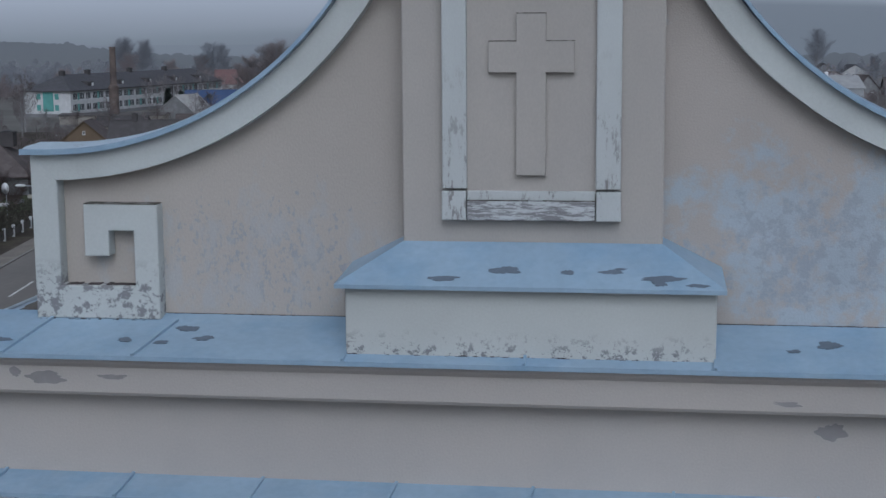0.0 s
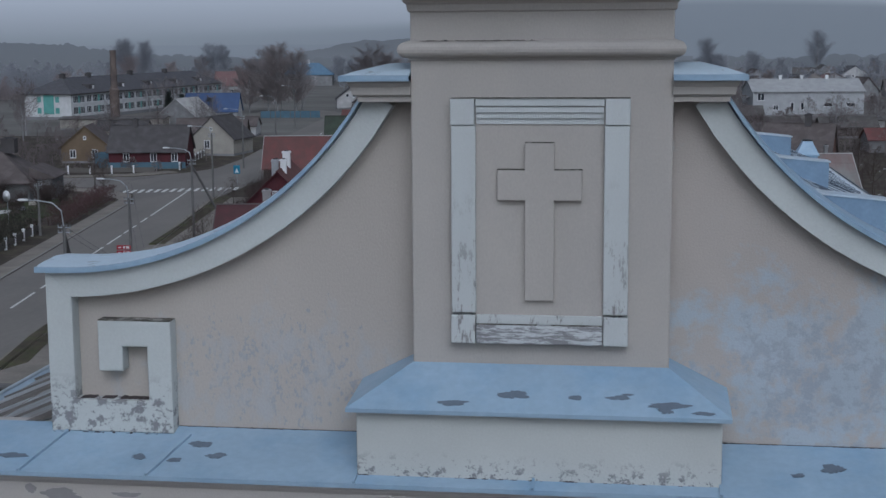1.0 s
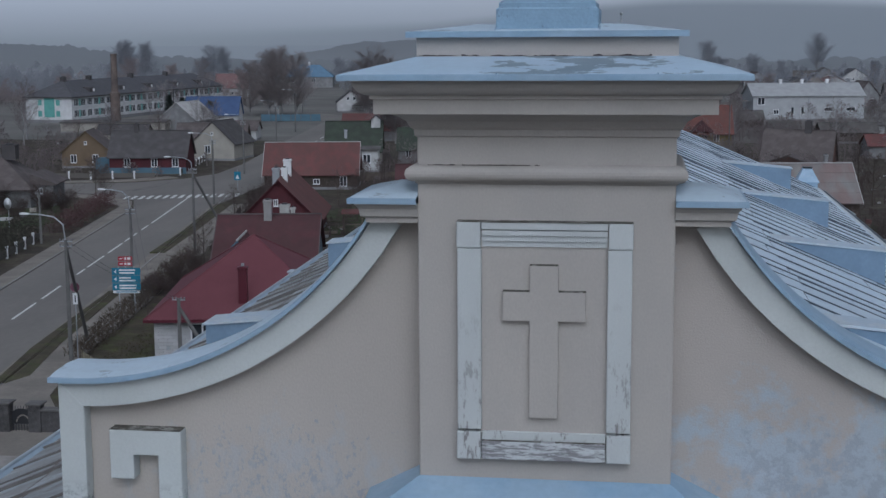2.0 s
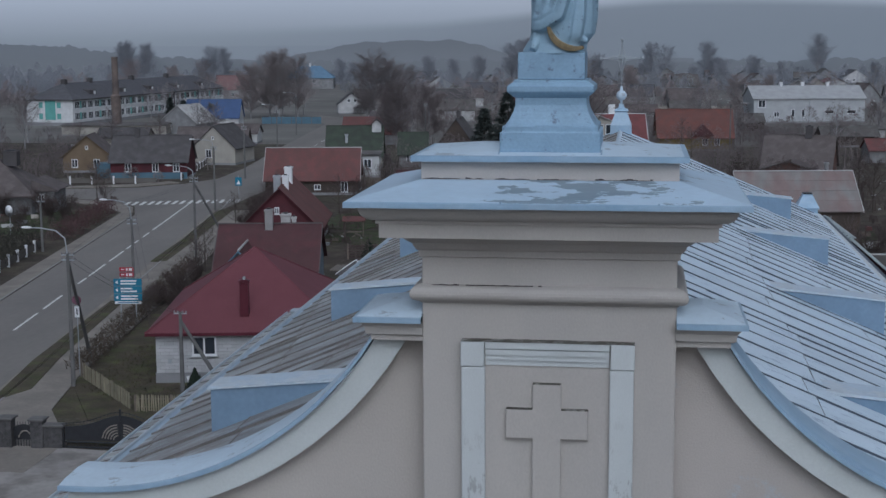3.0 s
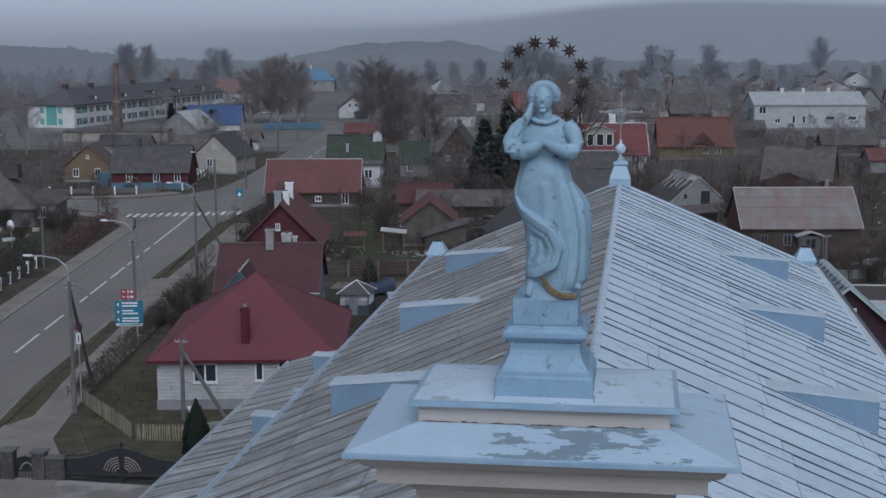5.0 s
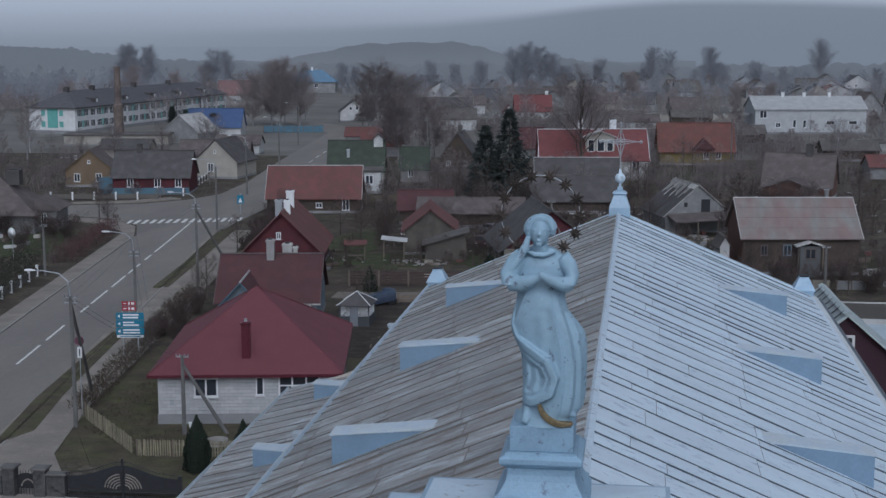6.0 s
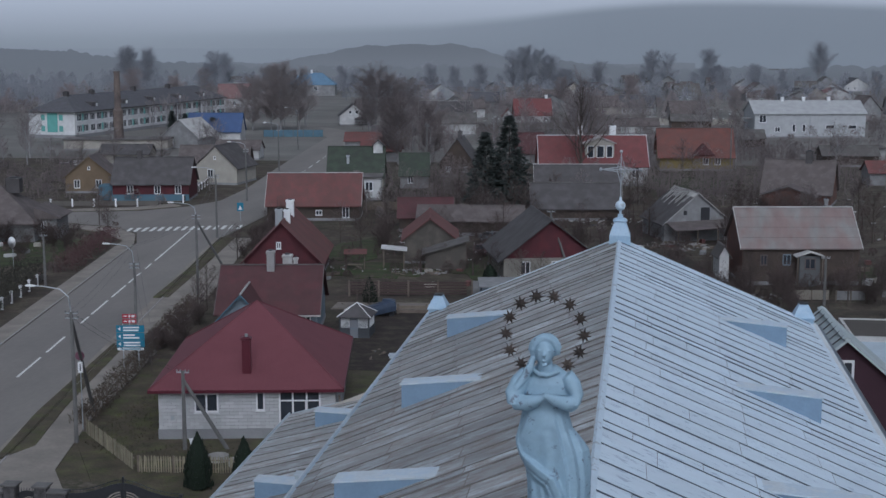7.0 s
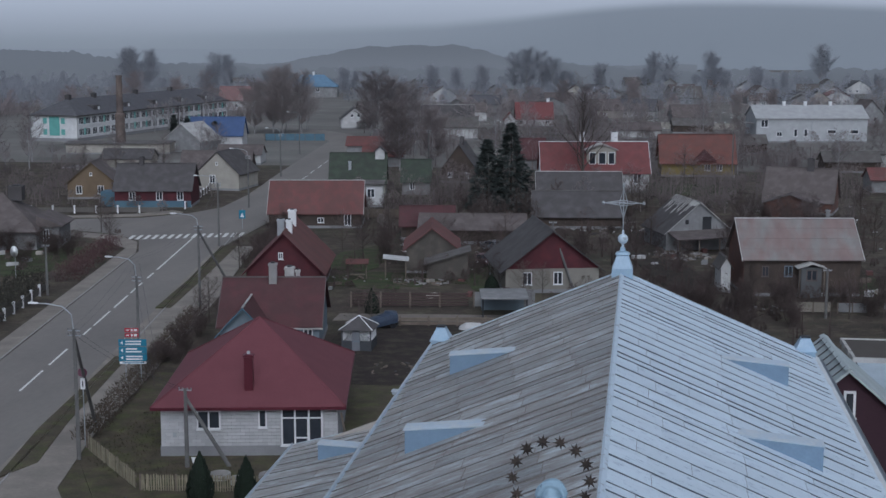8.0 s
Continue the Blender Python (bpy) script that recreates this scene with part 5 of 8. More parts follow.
def house(name, label, at, turn, length, depth, eave, ridge, axis, wall, roof, windows=(), chimneys=(), over=0.45, plinth=0.35, hip=False, trim=None, side_windows=(), gable_wall=None, pyramid=False):
    """A house from its near left corner: walls with gables, a thick overhanging roof, plinth, windows, chimneys."""
    h = thing(name, label, "house", at=(at[0], at[1], 0), turn=turn)
    L, D = length, depth
    if hip:
        body = Shape().box(0, L, 0, D, plinth, eave)
    elif axis == "x":
        body = Shape().prism([(0, 0, plinth), (0, D, plinth), (0, D, eave), (0, D / 2, ridge - 0.1), (0, 0, eave)], (L, 0, 0))
    else:
        body = Shape().prism([(0, 0, plinth), (L, 0, plinth), (L, 0, eave), (L / 2, 0, ridge - 0.1), (0, 0, eave)], (0, D, 0))
    part("wall", body, wall, h)
    if gable_wall and axis == "y":
        k = 0.04
        part("gable_boarding", Shape().prism([(0.0, -k, eave - 0.1), (L, -k, eave - 0.1), (L, -k, eave), (L / 2, -k, ridge - 0.12), (0, -k, eave)], (0, k - 0.004, 0)), gable_wall, h)
    part("plinth", Shape().box(-0.06, L + 0.06, -0.06, D + 0.06, -0.1, plinth), PLINTH, h)
    t, o = 0.14, over
    if hip:
        a = min(L, D) / 2
        top = [(L / 2, a, ridge), (L / 2, D - a, ridge)] if D >= L else [(a, D / 2, ridge), (L - a, D / 2, ridge)]
        if pyramid:
            a, top = D / 2, [(L / 2, D / 2 - 0.05, ridge), (L / 2, D / 2 + 0.05, ridge)]
        drop = eave - o * (ridge - eave) / a
        c = [(-o, -o), (L + o, -o), (L + o, D + o), (-o, D + o)]
        v = [(x, y, drop) for x, y in c] + [(x, y, drop - t) for x, y in c] + top
        f = [(0, 1, 5, 4), (1, 2, 6, 5), (2, 3, 7, 6), (3, 0, 4, 7), (7, 6, 5, 4)]
        f += [(0, 1, 8), (1, 2, 9, 8), (2, 3, 9), (3, 0, 8, 9)] if D >= L else [(0, 1, 9, 8), (1, 2, 9), (2, 3, 8, 9), (3, 0, 8)]
        rf = part("roof", Shape().add(v, f), roof, h)
    elif axis == "x":
        k = (ridge - eave) / (D / 2)
        prof = [(-o, eave - o * k), (D / 2, ridge), (D + o, eave - o * k), (D + o, eave - o * k - t), (D / 2, ridge - t), (-o, eave - o * k - t)]
        rf = part("roof", Shape().prism([(-o * 0.8, y, z + 0.06) for y, z in prof], (L + 1.6 * o, 0, 0)), roof, h)
        part("ridge_cap", Shape().prism([(-o * 0.8, D / 2 - 0.2, ridge + 0.03), (-o * 0.8, D / 2, ridge + 0.13), (-o * 0.8, D / 2 + 0.2, ridge + 0.03)], (L + 1.6 * o, 0, 0)), trim or roof, rf)
        if trim:
            for x in (-o * 0.8 - 0.03, L + 0.8 * o - 0.05):
                part("verge_board", Shape().prism([(x, -o, eave - o * k + 0.08), (x, D / 2, ridge + 0.09), (x, D / 2, ridge - 0.12), (x, -o, eave - o * k - 0.14)], (0.08, 0, 0)), trim, rf)
    else:
        k = (ridge - eave) / (L / 2)
        prof = [(-o, eave - o * k), (L / 2, ridge), (L + o, eave - o * k), (L + o, eave - o * k - t), (L / 2, ridge - t), (-o, eave - o * k - t)]
        rf = part("roof", Shape().prism([(x, -o * 0.8, z + 0.06) for x, z in prof], (0, D + 1.6 * o, 0)), roof, h)
        if trim:
            part("verge_board", Shape().prism([(x, -o * 0.8 - 0.05, z + 0.08) for x, z in prof], (0, 0.045, 0)), trim, rf)
        part("ridge_cap", Shape().prism([(L / 2 - 0.2, -o * 0.8, ridge + 0.03), (L / 2, -o * 0.8, ridge + 0.13), (L / 2 + 0.2, -o * 0.8, ridge + 0.03)], (0, D + 1.6 * o, 0)), roof, rf)
    for w in windows:
        x, z, ww, hh = w[:4]
        window(h, x, z, ww, hh, bars=w[4] if len(w) > 4 else 1)
    for x, y, z0, z1, w, cm in chimneys:
        chimney(h, x, y, z0, z1, w, cm)
    return h


TURN = 8.3

# the block-built house with a maroon hipped roof
H1L, H1D, H1Z = 12.5, 15.9, 8.45
bh = house("block_house", "unfinished white block house with maroon hipped roof", (-32.6, 80.9), TURN + 1.2, H1L, H1D, 4.05, H1Z, "x", MORTAR, MAROON, hip=True, pyramid=True, over=0.6, plinth=0.75)
roof_of = [c for c in bh.children if c.name.startswith("roof")][0]
part("fascia", Shape().moulding(0, H1L, 0, H1D, [(0.60, 3.49), (0.64, 3.49), (0.64, 3.71), (0.60, 3.71)]), MAROON_DARK, roof_of, "dark maroon eaves board")
part("soffit", Shape().moulding(0, H1L, 0, H1D, [(0.0, 3.55), (0.59, 3.55), (0.59, 3.59), (0, 3.59)]), MAROON_DARK, roof_of)
for a in ((-0.6, -0.6, 3.735), (H1L + 0.6, -0.6, 3.735), (-0.6, H1D + 0.6, 3.735), (H1L + 0.6, H1D + 0.6, 3.735)):
    part("hip_cap", Shape().tube([a, (H1L / 2, H1D / 2, H1Z)], 0.07, 6), MAROON, roof_of)
SLOPE_F = (H1Z - 3.735) / (H1D / 2 + 0.6)
for i in range(38):
    u = (i + 0.5) / 38 * (H1L + 1.2) - 0.6
    run = min(u + 0.6, H1L + 0.6 - u) / (H1L / 2 + 0.6) * (H1D / 2 + 0.6)
    part("tile_rib", Shape().tube([(u, -0.6, 3.735), (u, run - 0.6, 3.735 + SLOPE_F * run)], 0.008, 4), MAROON, roof_of)
stack = part("chimney", Shape().moulding(5.85, 6.45, 0.85, 1.45, [(0, 4.2), (0, 6.95), (0.07, 6.98), (0.07, 7.08), (-0.1, 7.16)]), MAROON_DARK, bh, "dark maroon sheet-clad chimney")
part("flue", Shape().box(6.05, 6.25, 1.05, 1.25, 7.16, 7.36), GALV, stack)
OPENINGS = [(2.55, 2.00, 1.70, 1.40), (6.90, 2.10, 0.60, 1.35), (8.5, 0.78, 2.95, 2.75)]
window(bh, 2.55, 2.00, 1.70, 1.40, bars=1, y=-0.12)
window(bh, 6.90, 2.10, 0.60, 1.35, bars=0, y=-0.12)
glazed = window(bh, 8.5, 0.78, 2.95, 2.75, bars=2, y=-0.12, name="glazed_door")
part("transom", Shape().box(8.55, 11.4, -0.21, -0.1, 2.75, 2.85), WHITE, glazed)
part("door_leaf", Shape().box(9.45, 9.55, -0.22, -0.1, 0.8, 2.75).box(10.35, 10.45, -0.22, -0.1, 0.8, 2.75).box(9.55, 10.35, -0.22, -0.1, 1.30, 1.40), WHITE, glazed)
part("prop", Shape().tube([(12.75, -0.3, 3.2), (13.4, -0.6, 0.0)], 0.09, 6), WOOD, bh)
part("meter_box", Shape().box(0.85, 1.1, -0.2, -0.1, 1.45, 1.75), GALV, bh)
wall_of = [c for c in bh.children if c.name.startswith("wall")][0]
BW, BH = 0.625, 0.25
block_mesh = {}
for row in range(11):
    x = 0.0
    z = 0.755 + row * BH
    first = BW / 2 if row % 2 else BW
    cuts = [0.0]
    while cuts[-1] < H1L - 0.01:
        cuts.append(min(H1L, cuts[-1] + (first if len(cuts) == 1 else BW)))
    for a, b in zip(cuts[:-1], cuts[1:]):
        if any(a < ox + ow - 0.05 and b > ox + 0.05 and z < oz + oh - 0.05 and z + BH > oz + 0.05 for ox, oz, ow, oh in OPENINGS):
            spans = [(a, b)]
            for ox, oz, ow, oh in OPENINGS:
                if z < oz + oh - 0.05 and z + BH > oz + 0.05:
                    spans = [(p, q) for s0, s1 in spans for p, q in ((s0, min(s1, ox)), (max(s0, ox + ow), s1)) if q - p > 0.06]
        else:
            spans = [(a, b)]
        for p, q in spans:
            key = round(q - p, 3)
            if key not in block_mesh:
                block_mesh[key] = Shape().moulding(0.012, key - 0.012, -0.095, -0.002, [(-0.012, 0.010), (0.0, 0.022), (0.0, BH - 0.022), (-0.012, BH - 0.010)]).mesh("block", BLOCK)
            ob = part("block", block_mesh[key], BLOCK, wall_of)
            ob.location = (p, 0, z)

# second house with its cross gable, then the others down the street
h2 = house("house", "house with dark red-brown sheet roof and grey walls", (-38.6, 114.6), TURN, 9.4, 9.6, 2.5, 6.1, "x", W_BLUEGREY, R_BROWN, windows=((7.9, 0.9, 0.9, 1.1),), trim=R_TAUPE, chimneys=((4.6, 4.4, 5.4, 7.6, 0.75, CONCRETE), (6.0, 6.5, 5.0, 6.9, 0.9, R_PALE), (6.8, 6.5, 5.0, 6.6, 0.4, R_PALE)))
part("eave_board", Shape().box(5.2, 9.8, -0.52, -0.46, 2.02, 2.16), R_PALE, h2, "pale eaves board")
part("cross_gable", Shape().prism([(0.6, -3.4, 0), (4.8, -3.4, 0), (4.8, -3.4, 2.5), (2.7, -3.4, 4.6), (0.6, -3.4, 2.5)], (0, 7.0, 0)), W_BLUEGREY, h2, "blue-grey boarded cross gable")
part("cross_roof", Shape().prism([(0.1, -3.9, 2.0), (2.7, -3.9, 4.75), (5.3, -3.9, 2.0), (5.3, -3.9, 1.85), (2.7, -3.9, 4.6), (0.1, -3.9, 1.85)], (0, 7.2, 0)), R_BROWN, h2)
part("verge_board", Shape().prism([(0.06, -3.96, 2.0), (2.7, -3.96, 4.80), (5.34, -3.96, 2.0), (5.34, -3.96, 1.85), (2.7, -3.96, 4.62), (0.06, -3.96, 1.85)], (0, 0.05, 0)), W_BLUE, h2, "pale blue barge board")
part("ridge_cap", Shape().tube([(2.7, -3.9, 4.80), (2.7, 2.6, 4.80)], 0.11, 6), R_PALE, h2)
house("house", "dark red boarded house with rust-red gabled roof", (-44.2, 143.2), TURN, 8.6, 15.0, 2.7, 7.0, "y", W_MAROON, R_RUST, windows=((1.5, 0.9, 0.9, 1.1), (5.9, 0.9, 0.9, 1.1), (3.7, 4.0, 0.55, 0.8)), trim=W_MAROON, gable_wall=W_MAROON,
      chimneys=((4.4, 9.5, 6.2, 8.6, 0.9, WHITE), (3.4, 6.0, 5.6, 7.9, 0.8, GALV), (4.6, 4.0, 6.0, 8.1, 0.7, WHITE)), over=0.6)
house("house", "brown house with dull orange-red sheet roof", (-56.2, 197.6), TURN, 14.3, 9.0, 2.6, 6.9, "x", W_BROWN, R_RUST, windows=((7.5, 0.8, 1.0, 0.8), (11.6, 0.4, 1.1, 1.7)), trim=R_PALE)
house("annex_house", "small white house wing with one window", (-47.3, 226), TURN, 3.6, 6.0, 4.0, 4.3, "x", W_WHITE, R_GREY, windows=((0.9, 1.6, 1.4, 1.6),))
gh = house("house", "house with mossy green sheet roof", (-56.5, 242), TURN, 10.2, 9.0, 2.6, 7.6, "x", W_BEIGE, R_GREEN, windows=((3, 1.0, 1.1, 1.2),), chimneys=((3.6, 2.0, 4.6, 6.2, 0.5, GALV),))
gd = part("dormer", Shape().prism([(8.3, 3.4, 5.6), (10.0, 3.4, 5.6), (10.0, 3.4, 7.9), (9.15, 3.4, 8.6), (8.3, 3.4, 7.9)], (0, 2.4, 0)), W_WHITE, gh, "small white gabled dormer")
part("dormer_roof", Shape().prism([(8.0, 3.1, 7.75), (9.15, 3.1, 8.75), (10.3, 3.1, 7.75), (10.3, 3.1, 7.88), (9.15, 3.1, 8.9), (8.0, 3.1, 7.88)], (0, 2.8, 0)), R_DARK, gd)
house("house", "low dull house with dark green roof", (-43.6, 246), TURN, 5.2, 8.0, 2.6, 6.2, "x", W_GREY, R_GREEN, windows=((1.4, 0.9, 1.0, 1.3),))
fh = house("house", "white gabled house with grey roof", (-93.8, 425), TURN + 6, 8.7, 9, 3.2, 6.6, "y", W_WHITE, R_DARK, windows=((2.9, 3.6, 0.9, 1.1, 0), (4.9, 3.6, 0.9, 1.1, 0)))
part("shed_roof", Shape().prism([(4.6, -4.0, 2.0), (11.5, -4.0, 2.0), (8.6, -4.0, 3.9)], (0, 4.0, 0)), R_DARK, fh)
house("house", "long house with dark grey roof edged in white", (-64.0, 399), TURN, 15.5, 9, 4.0, 8.8, "x", W_WHITE, R_DARK, trim=R_PALE, windows=((2, 1.2, 1.3, 1.4), (6, 1.2, 1.3, 1.4)))
house("house", "white house with grey fibre-cement roof", (-55.8, 384), TURN, 10.2, 8, 3.6, 6.2, "x", W_WHITE, R_GREY)
house("house", "dark boarded gabled house with steep roof", (-39.2, 268), TURN - 10, 6.9, 9, 3.0, 7.7, "y", W_BROWN, R_DARK, gable_wall=W_BROWN, windows=((1.2, 1.0, 0.9, 1.1), (4.6, 1.0, 0.9, 1.1)), chimneys=((3.4, 4, 7.0, 9.0, 0.8, R_DARK),))
house("house", "white house with bright red sheet roof", (-39.6, 441), TURN, 11.8, 9, 2.9, 7.7, "x", W_WHITE, R_RED, windows=((1, 1.0, 1.1, 1.2), (5.4, 1.0, 1.1, 1.2), (9.5, 1.0, 1.1, 1.2)), chimneys=((10.5, 5, 6, 9.0, 0.9, WHITE),))
house("annex_house", "small white gabled house annex", (-43.2, 440), TURN, 3.3, 6, 2.6, 4.6, "y", W_WHITE, R_RED)
kh = house("house", "white house with red roof and a wide dormer", (-17.9, 253), TURN, 20.3, 9.5, 4.0, 9.2, "x", W_WHITE, R_RED, trim=WHITE, windows=((17.3, 1.6, 1.5, 2.0), (2.0, 1.6, 1.3, 1.7), (-0.2 + 13, 1.6, 1.3, 1.7)), chimneys=((8.1, 6.2, 8.0, 11.0, 0.9, WHITE), (14.3, 6.2, 8.0, 11.0, 1.2, WHITE)))
dorm = part("dormer", Shape().prism([(8.6, 1.2, 4.2), (14.1, 1.2, 4.2), (14.1, 1.2, 7.9), (11.35, 1.2, 8.9), (8.6, 1.2, 7.9)], (0, 4.0, 0)), W_BEIGE, kh, "beige rendered dormer")
for x in (9.0, 10.75, 12.6):
    window(kh, x, 5.2, 1.25 if x != 10.75 else 1.45, 2.3, y=1.18, bars=0, name="dormer_window")
part("dormer_roof", Shape().prism([(8.2, 0.9, 7.8), (11.35, 0.9, 9.0), (14.5, 0.9, 7.8), (14.5, 0.9, 7.95), (11.35, 0.9, 9.2), (8.2, 0.9, 7.95)], (0, 4.5, 0)), R_PALE, dorm)
house("barn", "long low barn with grey fibre-cement roof", (-16.3, 221), TURN - 2, 14.0, 9, 2.0, 6.6, "x", W_BROWN, R_DARK, trim=R_PALE)
house("barn", "low weathered barn with grey patched roof", (-15.6, 203), TURN - 3, 13.6, 8.0, 2.1, 5.4, "x", W_BROWN, R_DARK, trim=R_GREY)
house("shed", "red-roofed shed beside the dormered house", (-26.4, 298), TURN, 6.0, 8, 2.6, 6.6, "x", W_GREY, R_BROWN)
house("shed", "brown wooden shed with rusty pitched roof", (-33.8, 188), TURN, 7.6, 6.0, 2.3, 4.6, "x", W_BROWN, R_BROWN)
house("garage", "pale garage with dark red door and flat roof", (43.8, 308), TURN, 11.0, 7.0, 3.3, 3.7, "x", W_WHITE, R_GREY, windows=((4.4, 0.2, 3.0, 2.6, 0),))
lh = house("house", "yellow boarded house with orange-red roof", (4.9, 287), TURN - 4, 15.2, 9.5, 3.4, 8.5, "x", W_YELLOW, R_ORANGE, windows=((9.0, 1.2, 1.2, 1.4), (11.5, 1.2, 1.2, 1.4)), over=0.7)
part("cross_gable", Shape().prism([(6.5, -0.9, 3.3), (11.5, -0.9, 3.3), (9.0, -0.9, 5.6)], (0, 4.0, 0)), R_BROWN, lh)
wh = house("workshop_building", "long white rendered workshop with pale grey roof", (32.0, 385.4), TURN - 1, 30.6, 15.0, 6.8, 9.9, "x", colour("pale_grey_render", (0.37, 0.38, 0.392)), colour("pale_sheet_roof", (0.35, 0.355, 0.36)), windows=((1.2, 4.2, 2.0, 2.1), (5.6, 1.6, 1.5, 1.4), (10.4, 1.6, 0.9, 2.1, 0), (13.2, 1.6, 0.9, 2.1, 0), (19.6, 2.4, 2.4, 1.1, 0), (25.8, 2.4, 2.4, 1.1, 0)), chimneys=((9, 7.4, 9.5, 11, 0.8, WHITE), (15, 7.4, 9.5, 11, 0.8, WHITE), (22, 7.4, 9.5, 11, 0.8, WHITE)), over=0.5)
part("downpipe", Shape().tube([(15.3, -0.1, 6.6), (15.3, -0.1, 0.3)], 0.12, 6), GALV, wh)
part("porch", Shape().box(-2.0, -0.05, 4, 8, 1.6, 1.8).box(-2.0, -1.9, 4, 8, 1.8, 2.8).box(-2.2, -0.05, 3.8, 8.2, 5.0, 5.2), CONCRETE, wh)
nh = house("house", "dark brown house with taupe roof and brick walls", (21.2, 228), TURN - 22, 11.2, 9, 2.4, 7.3, "x", W_BRICK, R_TAUPE, windows=((5.0, 0.7, 1.2, 0.9),), chimneys=((7.0, 4.4, 6.8, 8.9, 1.1, R_DARK),))
part("lean_to", Shape().prism([(1.0, -5.0, 0), (9.0, -5.0, 0), (9.0, -5.0, 2.3), (5.0, -5.0, 3.6), (1.0, -5.0, 2.3)], (0, 5.0, 0)), W_BRICK, nh)
part("lean_to_roof", Shape().prism([(0.4, -5.5, 2.2), (5.0, -5.5, 3.8), (9.6, -5.5, 2.2), (9.6, -5.5, 2.05), (5.0, -5.5, 3.62), (0.4, -5.5, 2.05)], (0, 5.6, 0)), R_TAUPE, nh)
oh = house("house", "brick house with mossy corrugated roof edged in pale metal", (12.6, 149.8), TURN - 1, 13.2, 9.6, 4.55, 8.3, "x", W_BROWN, R_PATCHY, trim=R_PALE, chimneys=((10.6, 5.2, 8.0, 9.3, 0.4, W_GREY),))
window(oh, 4.55, 2.25, 0.95, 1.25, frame=W_BLUEGREY)
window(oh, 2.0, 2.25, 0.8, 1.2, frame=R_TAUPE)
for k in (1, 2, 3):
    f = k / 4
    part("roof_lap", Shape().box(-0.35, 13.55, -0.02, 0.02, 0.0, 0.022), R_PATCHY, oh).matrix_world = oh.matrix_world @ pose(0, -0.45 + f * 5.25, 4.27 + f * 4.10)
part("gable_face", Shape().prism([(-0.03, 0.1, 0.3), (-0.03, 9.5, 0.3), (-0.03, 9.5, 4.45), (-0.03, 4.8, 8.0), (-0.03, 0.1, 4.45)], (0.025, 0, 0)), W_BRICK, oh, "red brick gable end")
part("porch", Shape().box(6.2, 8.5, -1.3, 0, 0.0, 3.5), colour("grey_weathered_porch_boards", (0.105, 0.108, 0.112)), oh, "grey weathered boarded porch")
part("porch_roof", Shape().prism([(5.7, -1.7, 3.5), (7.35, -1.7, 4.05), (9.0, -1.7, 3.5), (9.0, -1.7, 3.38), (7.35, -1.7, 3.9), (5.7, -1.7, 3.38)], (0, 1.8, 0)), R_PALE, oh)
part("porch_post", Shape().box(5.9, 6.02, -1.62, -1.5, 0.0, 3.5), WOOD, oh)
part("porch_post", Shape().box(8.68, 8.8, -1.62, -1.5, 0.0, 3.5), WOOD, oh)
window(oh, 6.75, 2.0, 1.25, 1.25, y=-1.32, frame=R_TAUPE)
house("outhouse", "white rendered outhouse beside the brick house", (10.1, 151.5), TURN, 1.1, 3.6, 3.2, 4.1, "y", W_WHITE, R_GREY, over=0.3)
ph = house("shed", "derelict grey shed with a broken slate roof", (4.3, 183.0), TURN + 10, 9.5, 9.5, 2.6, 6.6, "y", W_GREY, R_DARK, trim=R_PALE, gable_wall=W_GREY)
part("doorway", Shape().box(5.2, 6.5, -0.08, -0.045, 2.4, 4.6), BLACK, ph)
part("hatch", Shape().box(2.7, 3.2, -0.08, -0.045, 3.6, 4.2), BLACK, ph)
part("lean_to_roof", Shape().prism([(0.2, -4.2, 1.9), (9.6, -4.2, 2.2), (9.6, -4.2, 2.35), (0.2, -4.2, 2.05)], (0, 4.1, 0.6)), R_TAUPE, ph)
for x in (0.6, 3.4, 6.3, 9.2):
    part("lean_to_post", Shape().box(x - 0.08, x + 0.08, -4.0, -3.84, -0.05, 2.0), WOOD, ph)
for k in range(14):
    low_x = 3.0 - 0.9 * math.sin(2.3 * k)
    part("rafter", Shape().tube([(4.7, 1.0 + k * 0.62, 6.78), (low_x, 1.0 + k * 0.62 + 0.15 * math.sin(5 * k), 6.78 - (4.7 - low_x) * 0.842)], 0.05, 4), R_PALE, ph, "bare pale rafter")
part("ridge_board", Shape().prism([(4.0, -0.4, 6.10), (4.75, -0.4, 6.74), (5.3, -0.4, 6.28), (4.75, -0.4, 6.70)], (0, 2.6, 0)), R_PALE, ph, "torn pale ridge sheet")
house("house", "pale house with dark red boarded gable and grey roof", (-14.6, 147.6), TURN + 6, 11.0, 13.0, 2.9, 7.2, "y", colour("dull_beige_render", (0.225, 0.212, 0.188)), R_DARK, gable_wall=W_MAROON, windows=((5.6, 0.9, 1.1, 1.5), (2.0, 0.9, 1.1, 1.5)), over=0.7)
rh = house("shed", "tan brick shed with rusty gabled roof", (-28.2, 159.4), TURN, 6.4, 10, 3.2, 5.7, "y", TAN, R_RUST, gable_wall=TAN, over=0.5)
part("lean_to", Shape().prism([(2.6, -4.5, 0), (7.6, -4.5, 0), (7.6, -4.5, 3.3), (2.6, -4.5, 1.9)], (0, 4.4, 0)), TAN, rh)
part("lean_to_roof", Shape().prism([(2.2, -4.9, 1.8), (8.0, -4.9, 3.5), (8.0, -4.9, 3.65), (2.2, -4.9, 1.95)], (0, 4.9, 0)), R_GREY, rh)
house("shed", "long low shed with dark taupe roof", (-30.6, 185), TURN - 4, 15.0, 6.5, 2.2, 3.9, "x", W_BROWN, R_TAUPE)
